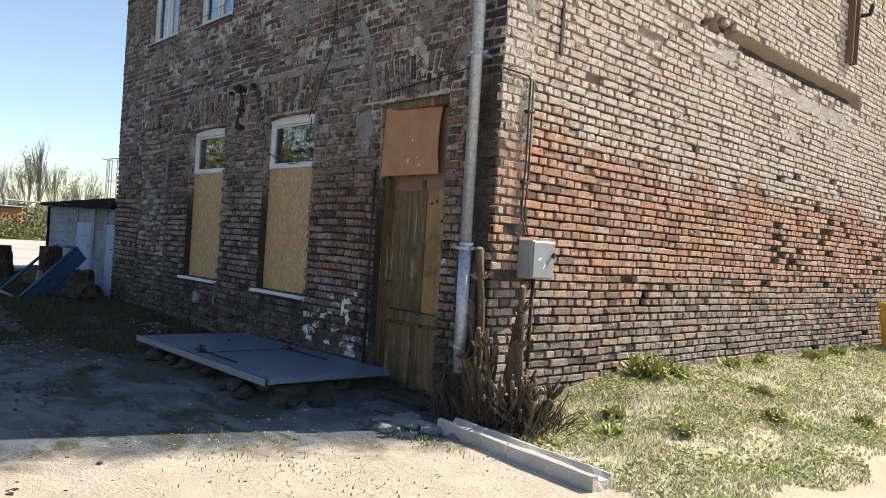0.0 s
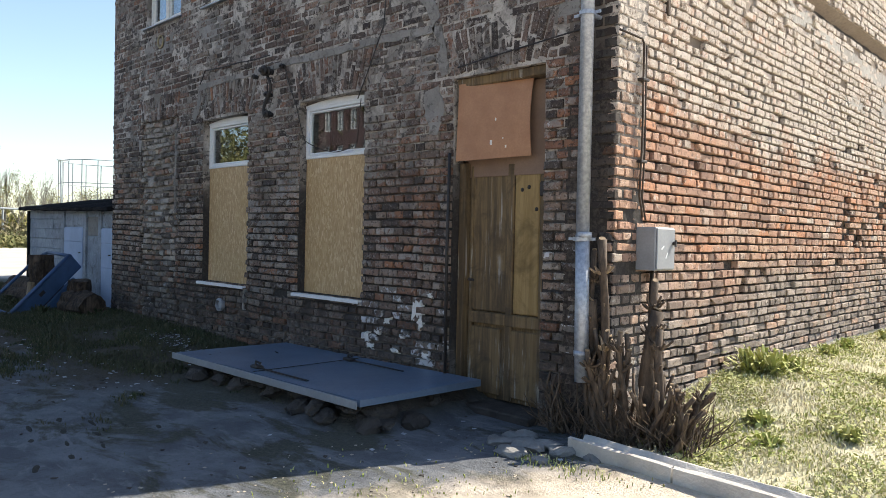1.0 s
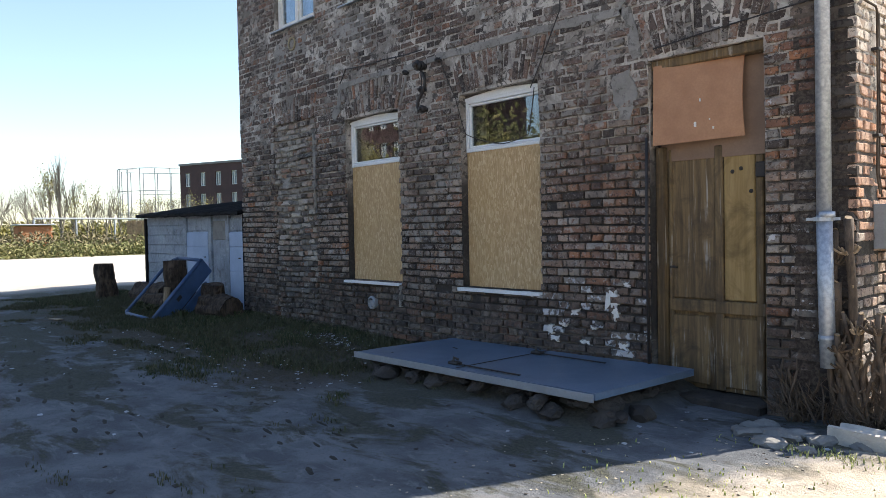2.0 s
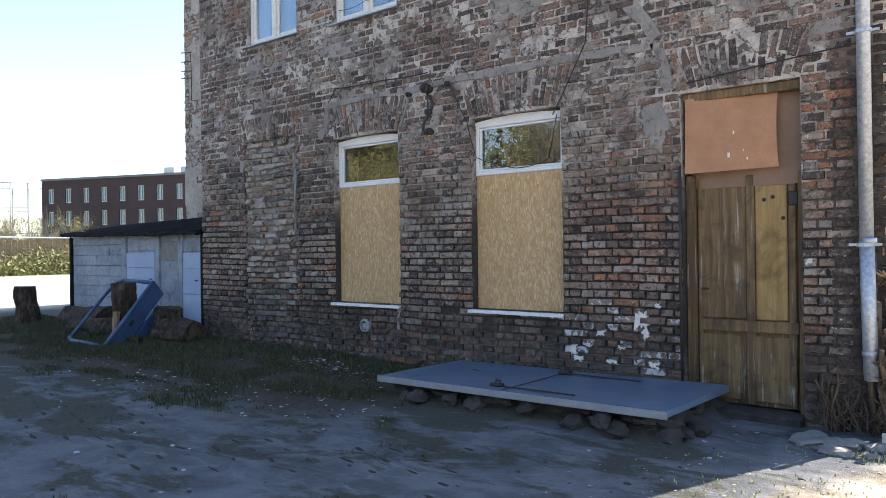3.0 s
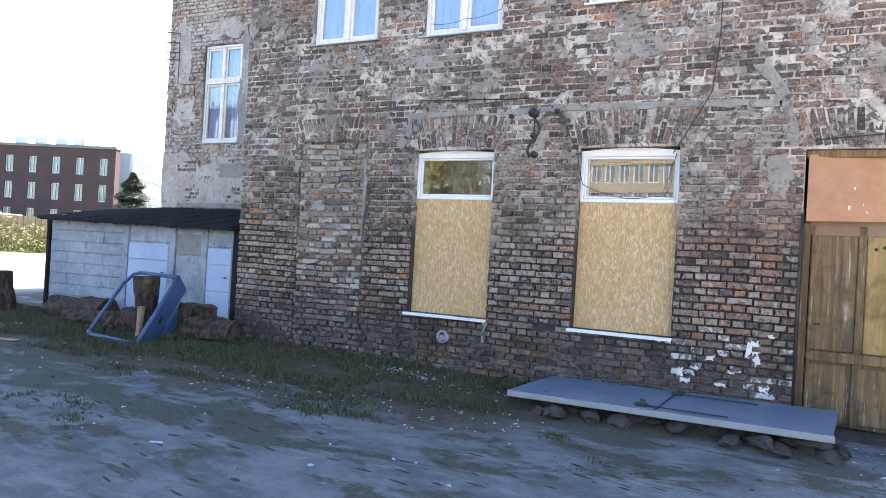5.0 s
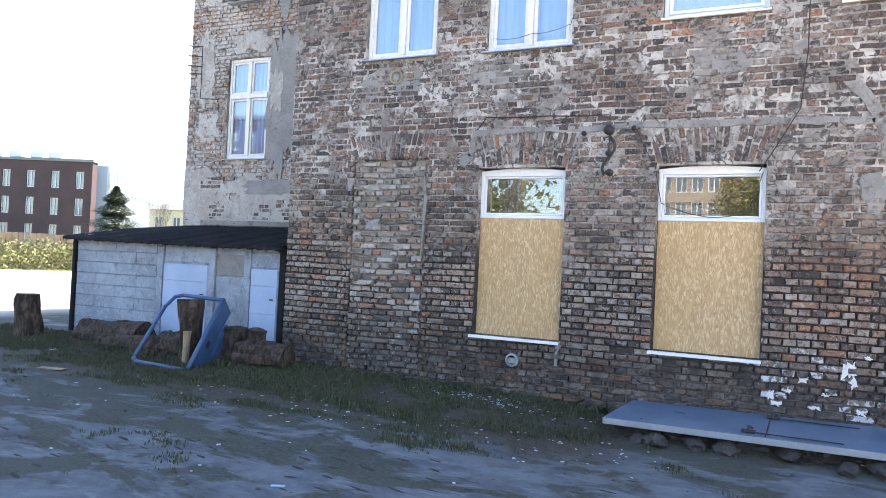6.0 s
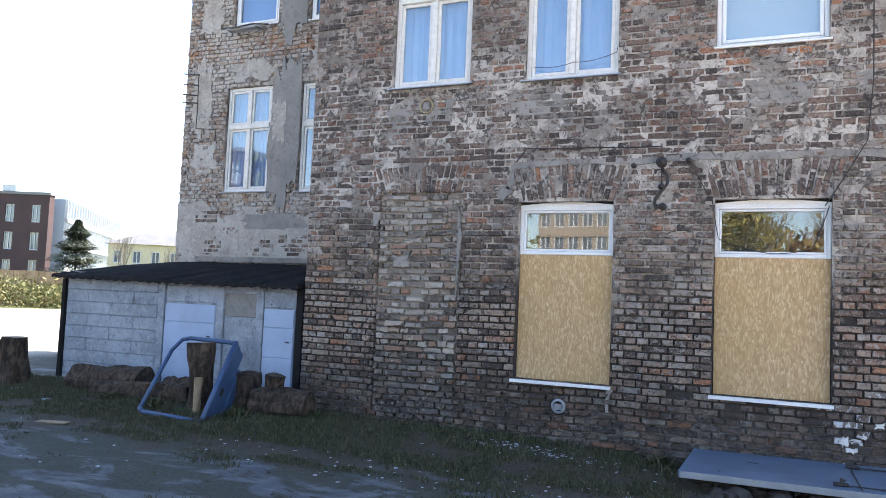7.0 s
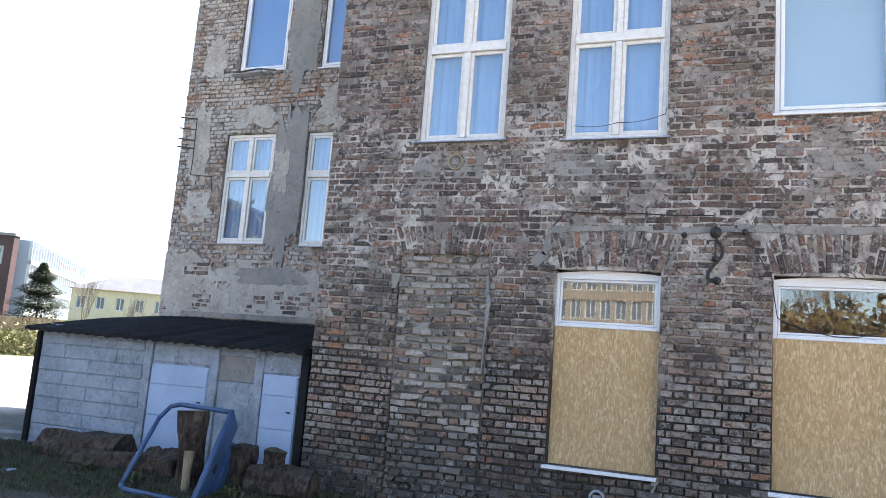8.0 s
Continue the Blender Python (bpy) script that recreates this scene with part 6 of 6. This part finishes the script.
for i, (x, y, s) in enumerate(((0.28, 2.0, 0.3), (0.42, 2.2, 0.2), (0.3, 3.6, 0.17), (0.25, 4.4, 0.15), (0.4, 5.6, 0.2), (0.3, 6.6, 0.18), (1.3, 0.9, 0.13), (1.55, 1.9, 0.14), (0.95, 0.45, 0.12), (1.9, 2.9, 0.14), (1.1, 2.6, 0.13), (0.75, 0.75, 0.14), (0.3, 7.6, 0.16))):
    weed(x, y, s, "bright green leafy weed at the foot of the side wall", 60 + i)
for i, (x, y, s) in enumerate(((-10.6, -0.9, 0.16), (-8.6, -0.35, 0.14), (-4.4, -0.25, 0.16), (-9.3, -0.9, 0.18), (-11.4, -0.8, 0.14), (-6.6, -0.2, 0.1))):
    weed(x, y, s, "dull green weed at the foot of the front wall", 160 + i, GREEN)


# ---- the distance ----
def far_brick():
    n = Nodes("far_dark_red_brick", 0.85)
    c = n.mix(n.step(n.noise(0.5, 4), 0.35, 0.65), (0.062, 0.04, 0.043), (0.078, 0.047, 0.049))
    return n.colour(n.mix(n.step(n.noise(6, 3), 0.4, 0.7, 0.0, 0.4), c, (0.045, 0.03, 0.032))).mat


FAR_RED = far_brick()
FAR_CREAM = simple("far_cream_render", (0.62, 0.54, 0.38), (0.56, 0.48, 0.34), 0.4, 0.9, fine=3)
FAR_DUN = simple("far_dun_render", (0.36, 0.30, 0.235), (0.30, 0.25, 0.20), 0.4, 0.9, fine=3)
FAR_WHITE = simple("far_white_paint", (0.80, 0.80, 0.79), (0.74, 0.74, 0.73), 0.5, 0.6, fine=3)
FAR_GREY = simple("far_grey_roof", (0.20, 0.205, 0.215), (0.16, 0.165, 0.175), 0.5, 0.8, fine=3)
FAR_STEEL = simple("far_white_steel", (0.60, 0.63, 0.66), (0.52, 0.55, 0.58), 0.5, 0.5, fine=3)
FAR_GLASS = Nodes("far_glazing", 0.08, spec=0.9).colour((0.10, 0.13, 0.16)).mat
# distance haze is mixed into this pale steel colour
FAR_HAZE = simple("far_hazed_steel", (0.34, 0.37, 0.40), (0.28, 0.31, 0.34), 0.5, 0.7, fine=3)
PALE_GLAZING = Nodes("far_pale_glazing", 0.35, spec=0.4).colour((0.30, 0.36, 0.43)).mat
FENCE = wood("tan_fence_boards", (0.30, 0.20, 0.115), (0.40, 0.28, 0.165), (3, 3, 0.4))


def far_house(name, label, p, q, depth, height, mat, rows, cols, win, frame_mat, lift=1.2, storey=3.2, roof="flat"):
    """A block whose front runs from p to q, with windows cut back into it."""
    p, q = Vector((*p, 0)), Vector((*q, 0))
    L = (q - p).length
    turn = math.degrees(math.atan2(q.y - p.y, q.x - p.x))
    t = thing(name, label, "building", (p.x, p.y, 0.0), turn)
    holes = []
    for j in range(rows):
        for i in range(cols):
            x = L * (i + 0.5) / cols
            holes.append((x - win[0] / 2, x + win[0] / 2, lift + j * storey, lift + j * storey + win[1]))
    us, zs = sorted({0.0, L} | {round(h[k], 4) for h in holes for k in (0, 1)}), sorted({0.0, height} | {round(h[k], 4) for h in holes for k in (2, 3)})
    bm = bmesh.new()
    for a, b in zip(us, us[1:]):
        for c, d in zip(zs, zs[1:]):
            if any(h[0] < (a + b) / 2 < h[1] and h[2] < (c + d) / 2 < h[3] for h in holes):
                continue
            box(bm, (a, 0, c), (b, 0.35, d))
    box(bm, (0, 0.36, 0), (L, depth, height))
    bmesh.ops.remove_doubles(bm, verts=bm.verts[:], dist=0.02)
    part("wall", bm, mat, t)
    for a, b, c, d in holes:
        w = part("window", block((a, 0.28, c), (b, 0.33, d)), FAR_GLASS, t)
        bm = bmesh.new()
        box(bm, (a, 0.2, c), (a + 0.12, 0.279, d)), box(bm, (b - 0.12, 0.2, c), (b, 0.279, d)), box(bm, (a + 0.12, 0.2, c), (b - 0.12, 0.279, c + 0.12))
        box(bm, (a + 0.12, 0.2, d - 0.12), (b - 0.12, 0.279, d))
        box(bm, ((a + b) / 2 - 0.05, 0.2, c + 0.12), ((a + b) / 2 + 0.05, 0.279, d - 0.12))
        part("frame", bm, frame_mat, w)
    if roof == "flat":
        part("roof", block((-0.15, -0.15, height + 0.01), (L + 0.15, depth + 0.15, height + 0.35)), FAR_GREY, t)
    else:
        bm = bmesh.new()
        o = 0.5
        v = [bm.verts.new(k) for k in ((-o, -o, height), (L + o, -o, height), (L + o, depth + o, height), (-o, depth + o, height), (depth / 2, depth / 2, height + roof), (L - depth / 2, depth / 2, height + roof))]
        for f in ((0, 1, 5, 4), (1, 2, 5), (2, 3, 4, 5), (3, 0, 4), (0, 3, 2, 1)):
            bm.faces.new([v[k] for k in f])
        part("roof", bm, FAR_GREY, t)
    return t


red = far_house("office_building", "dark red brick office block with tall windows", (-124, 46.0), (-88.5, 59.8), 1.2, 13.0, FAR_RED, 3, 11, (1.2, 2.3), FAR_STEEL, 2.2, 3.6)
for x in (23.0, 26.0, 29.0, 31.5):
    part("roof_unit", block((x, 0.3, 13.37), (x + 1.8, 1.1, 14.3), 0.1), FAR_STEEL, red, "pale rooftop unit")
glassy = thing("glass_building", "pale glass-fronted office building", "building", (-89.5, 63.5, 0), 126.7)
part("body", block((0, 0.4, 0), (39, 3, 13.0)), PALE_GLAZING, glassy)
for i in range(25):
    part("mullion", block((i * 1.57, 0.0, 0), (i * 1.57 + 0.16, 0.39, 13.0)), FAR_STEEL, glassy)
for k in range(4):
    part("floor_band", block((0, -0.1, k * 3.3), (39, 0.385, k * 3.3 + 0.5)), FAR_STEEL, glassy)
far_house("yellow_building", "cream low building with a grey hipped roof", (-85, 66.5), (-66, 78), 10, 7.4, FAR_CREAM, 2, 9, (1.1, 1.7), FAR_STEEL, 1.6, 3.2, 2.4)


def gas_holder():
    t = thing("gas_holder_frame", "tall round lattice frame of an old gas holder", "gas holder", (-188, 66, 0))
    n, R, Hh = 16, 9.0, 17.5
    for k in range(n):
        a = k * math.tau / n
        part("column", tube([(R * math.cos(a), R * math.sin(a), 0), (R * math.cos(a), R * math.sin(a), Hh)], 0.13, 5), FAR_HAZE, t)
    for z in (6.5, 12.0, Hh):
        part("ring", tube([(R * math.cos(k * math.tau / 36), R * math.sin(k * math.tau / 36), z) for k in range(37)], 0.11, 4, caps=False), FAR_HAZE, t)


gas_holder()


def fence():
    t = thing("board_fence", "long tan wooden board fence across the lot", "fence", (0, 0, 0))
    p, q = Vector((-50, 12.0)), Vector((-33, 44.0))
    n = 110
    for i in range(n):
        a, b = p.lerp(q, i / n), p.lerp(q, (i + 0.93) / n)
        turn = math.degrees(math.atan2(q.y - p.y, q.x - p.x))
        m = pose(a.x, a.y, 0.1, 0, 0, turn)
        part("board", block((0, -0.02, 0), ((b - a).length, 0.02, 2.25 + 0.06 * fbm(i * 0.9, 1.0)), 0.0, m), FENCE, t)
    low = thing("brick_wall", "low orange brick wall with a steel rail", "wall", (-66, 8.5, 0))
    part("pier", block((0, 0, 0), (2.0, 2.4, 2.3), 0.1), simple("far_orange_brick", (0.42, 0.17, 0.08), (0.34, 0.14, 0.07), 0.6, 0.9, fine=4), low)
    part("coping", block((-0.2, -0.2, 2.31), (2.2, 2.6, 2.42), 0.05), FAR_HAZE, low)
    rail = thing("pipe_rail", "long pale pipe on posts beyond the hedge", "pipe rail", (-72, 4, 0))
    part("pipe", tube([(6, 6, 2.9), (-2, 34, 2.9)], 0.08, 8), FAR_HAZE, rail)
    for k in range(9):
        part("post", tube([(6 - k, 6 + 3.5 * k, 0), (6 - k, 6 + 3.5 * k, 2.8)], 0.1, 6), FAR_HAZE, rail)
    for x, y, h in ((-76, 21, 8.0), (-30.5, 25, 3.1)):
        lp = thing("lamp_post", "slim grey lamp post in the distance", "lamp post", (x, y, 0))
        part("pole", tube([(0, 0, 0), (0, 0, h)], [0.07, 0.04], 8), FAR_STEEL, lp)
        part("head", block((-0.1, -0.5, h), (0.1, 0.6, h + 0.14), 0.03), FAR_STEEL, lp)


fence()


def twig_tree(name, label, x, y, height, spread, seed, leaf=None, leaves=0, upright=0.5, base=0.14):
    """A tree of tapered limbs that fork, with fine twigs and, where there are any, many small leaves."""
    r = random.Random(seed)
    t = thing(name, label, "tree", (x, y, 0.0))
    wood_v, wood_f, tips = [], [], []

    def limb(p, d, L, rad, level):
        q = p + d * L
        a = d.orthogonal().normalized()
        b = d.cross(a)
        n = 5 if level < 2 else 3
        i0 = len(wood_v)
        for c, k in ((p, rad), (q, rad * 0.62)):
            for s in range(n):
                an = s * math.tau / n
                wood_v.append(c + k * (math.cos(an) * a + math.sin(an) * b))
        for s in range(n):
            wood_f.append((i0 + s, i0 + (s + 1) % n, i0 + n + (s + 1) % n, i0 + n + s))
        if level >= 5:
            tips.append(q)
            return
        if level >= 3:
            tips.append(q)
        for k in range(4 if level < 2 else 3 if level < 4 else 2):
            e = Vector((r.uniform(-1, 1), r.uniform(-1, 1), r.uniform(-0.25, 1)))
            nd = (d * (0.75 + upright) + e * spread).normalized()
            start = p + d * L * r.uniform(0.55, 1.0) if k else q
            limb(start, nd, L * r.uniform(0.6, 0.86), rad * 0.56, level + 1)

    limb(Vector((0, 0, -0.1)), Vector((r.uniform(-0.05, 0.05), 0, 1)).normalized(), height * 0.27, height * base * 0.085, 0)
    raw("trunk", wood_v, wood_f, TWIG, t, "bare brown trunk and limbs")
    if leaf:
        lv, lf = [], []
        for i in range(leaves):
            p = r.choice(tips) + Vector((r.gauss(0, 1), r.gauss(0, 1), r.gauss(0, 1))) * height * 0.035
            a, b = Vector((r.gauss(0, 1), r.gauss(0, 1), r.gauss(0, 1))).normalized(), Vector((r.gauss(0, 1), r.gauss(0, 1), r.gauss(0, 1))).normalized()
            s = height * r.uniform(0.006, 0.013)
            k = len(lv)
            lv += [p - a * s, p + b * s * 0.6, p + a * s, p - b * s * 0.6]
            lf.append((k, k + 1, k + 2, k + 3))
        raw("crown", lv, lf, leaf, t, "thin spring leaves")
    return t


TWIG = simple("far_grey_brown_twigs", (0.16, 0.138, 0.118), (0.23, 0.20, 0.172), 2.0, 0.9, fine=5)
BUD = blade_material("budding_leaves", [(0.0, (0.16, 0.16, 0.05)), (0.5, (0.26, 0.24, 0.08)), (1.0, (0.38, 0.32, 0.13))])
HEDGE = blade_material("hedge_leaves", [(0.0, (0.08, 0.10, 0.03)), (0.5, (0.16, 0.17, 0.06)), (1.0, (0.27, 0.235, 0.11))])
BROWN = blade_material("brown_scrub_leaves", [(0.0, (0.10, 0.085, 0.05)), (0.5, (0.18, 0.15, 0.085)), (1.0, (0.24, 0.21, 0.11))])
RUSSET = blade_material("russet_leaves", [(0.0, (0.10, 0.06, 0.03)), (0.5, (0.22, 0.12, 0.06)), (1.0, (0.26, 0.22, 0.08))])
NEEDLE = blade_material("spruce_needles", [(0.0, (0.03, 0.05, 0.028)), (0.6, (0.065, 0.09, 0.05)), (1.0, (0.13, 0.145, 0.085))])
for i, (x, y, h, s, u, leaf, k) in enumerate(((-96, 18.5, 11.5, 0.34, 1.0, BUD, 900), (-99, 22, 10.5, 0.36, 1.0, None, 0), (-95, 19.5, 12.5, 0.3, 1.0, None, 0), (-90, 21, 8.5, 0.55, 0.5, BUD, 1500), (-84, 14, 9.0, 0.6, 0.4, None, 0), (-80, 9.0, 8.5, 0.6, 0.4, None, 0),
                                              (-104, 33, 7.0, 0.5, 0.6, BUD, 900), (-112, 39, 7.0, 0.5, 0.7, None, 0), (-110, 30, 7.5, 0.4, 0.8, None, 0), (-120, 44, 7.0, 0.5, 0.6, BUD, 900), (-92, 28, 6.0, 0.5, 0.5, BUD, 900),
                                              (-62, 47, 9.0, 0.5, 0.6, None, 0), (-60, 50.5, 7.5, 0.55, 0.5, None, 0), (-55, 48.5, 6.0, 0.5, 0.7, None, 0), (-74, 2.0, 8.0, 0.6, 0.4, None, 0), (-130, 42, 8, 0.5, 0.6, None, 0), (-88, 32, 5.5, 0.5, 0.6, BUD, 700))):
    twig_tree("bare_tree", "bare spring tree with budding twigs beyond the lot" if leaf else "leafless tree beyond the lot", x, y, h, s, 200 + i, leaf, k, u)


def spruce(x, y, h):
    r = random.Random(9)
    t = thing("spruce", "small dark green spruce by the fence", "tree", (x, y, 0))
    part("trunk", tube([(0, 0, 0), (0, 0, h)], [0.14, 0.02], 7), BARK, t)
    v, f = [], []
    for i in range(15000):
        s = r.random() ** 0.75
        z = h * (0.1 + 0.9 * s)
        R = 0.62 * h * (1 - s) ** 0.8 * (0.75 + 0.25 * math.sin(z * 7.0)) * r.uniform(0.45, 1.08)
        a = r.uniform(0, math.tau)
        p = Vector((R * math.cos(a), R * math.sin(a), z - 0.18 * R))
        d = Vector((math.cos(a), math.sin(a), r.uniform(-0.5, 0.2))).normalized() * h * r.uniform(0.02, 0.045)
        w = Vector((-math.sin(a), math.cos(a), 0)) * h * 0.013
        k = len(v)
        v += [p - w, p + w, p + d]
        f.append((k, k + 1, k + 2))
    raw("crown", v, f, NEEDLE, t, "dense dark needles")


spruce(-50, 31.5, 6.4)


def thicket(name, label, p, q, width, height, mat, count, seed, size=0.16):
    """A hedge of stems and loose leaves with an uneven top."""
    r = random.Random(seed)
    v, f = [], []
    p, q = Vector((*p, 0)), Vector((*q, 0))
    for i in range(count):
        s = r.random()
        c = p.lerp(q, s)
        top = height * (0.55 + 0.45 * fbm(s * 14 + seed, 0.0) + 0.3 * fbm(s * 45, 3.0))
        o = Vector((c.x + r.gauss(0, width), c.y + r.gauss(0, width), max(0.05, top * r.random() ** 0.7)))
        a, b = Vector((r.gauss(0, 1), r.gauss(0, 1), r.gauss(0.3, 1))).normalized(), Vector((r.gauss(0, 1), r.gauss(0, 1), r.gauss(0, 1))).normalized()
        k, z = len(v), size * r.uniform(0.5, 1.3)
        v += [o - a * z, o + b * z * 0.45, o + a * z, o - b * z * 0.45]
        f.append((k, k + 1, k + 2, k + 3))
    return tagged(raw(name, v, f, mat), label, "bushes", kind="stuff")


thicket("hedge", "yellow-green overgrown bushes along the lot", (-47.5, 12), (-33, 40), 0.9, 3.0, HEDGE, 15000, 1, 0.13)
thicket("hedge_low", "green and straw-coloured rough growth at the lot's edge", (-44, -6), (-46, 14), 0.8, 1.5, HEDGE, 12000, 2, 0.13)
thicket("scrub", "brown scrub behind the lot", (-58, -8), (-54, 22), 1.6, 2.6, BROWN, 9000, 3, 0.18)
thicket("far_scrub", "brown-grey line of far woods", (-140, 0), (-128, 52), 4.0, 5.5, BUD, 11000, 4, 0.5)
for i in range(16):
    az, d = radians(9.5 + 14 * i / 15), 88 + 9 * math.sin(i * 2.3)
    twig_tree("bare_tree", "leafless tree in the row beyond the lot", 2 - d * math.cos(az), -5 + d * math.sin(az), 6.6 + 1.6 * math.sin(i * 1.7), 0.6, 400 + i, BUD if i % 3 == 0 else None, 700 if i % 3 == 0 else 0, 0.5)

# ---- across the yard, seen in the window glass ----
far_house("tenement", "pale tenement across the yard with rows of white windows", (-11.5, -80), (-29.5, -82), 10, 14.5, FAR_DUN, 4, 10, (1.35, 2.3), FAR_WHITE, 1.0, 3.4)
far_house("brick_tenement", "brown brick tenement beyond the bushes", (-44, -37), (-60, -36), 9, 13.5, FAR_RED, 4, 9, (1.0, 1.9), FAR_STEEL, 1.2, 3.2)
for i, (x, y, h, leaf) in enumerate(((-34, -30, 9.5, BUD), (-16.5, -26, 10.5, None), (-19.8, -27, 11.0, None), (-3.6, -25, 9.5, BUD), (6, -38, 12.0, BUD), (1.5, -39, 13.0, None), (-42, -26, 9.0, BUD), (-22.5, -31, 11.0, BUD), (-1, -40, 9.0, None))):
    twig_tree("yard_tree", "spring tree across the yard", x, y, h, 0.55, 300 + i, leaf, 6000 if x == -3.6 else 3600 if leaf else 0, 0.5)
thicket("yard_hedge", "russet hedge across the yard", (-3, -36), (14, -35), 1.2, 9.5, RUSSET, 12000, 5, 0.3)
thicket("tall_yard_bushes", "tall green bushes at the far end of the yard", (-100, -40), (-43, -39), 1.5, 21.0, HEDGE, 19000, 6, 0.42)
thicket("yard_bushes", "green bushes across the yard", (-44, -37), (-19.5, -37), 1.5, 14.0, HEDGE, 13000, 7, 0.32)


# ---- single bricks, last ----
for wall, picked, mat, parent in ((front, near_front, FRONT, wall_front), (side, near_side, SIDE, wall_side)):
    wall.singles(picked, mat, parent)
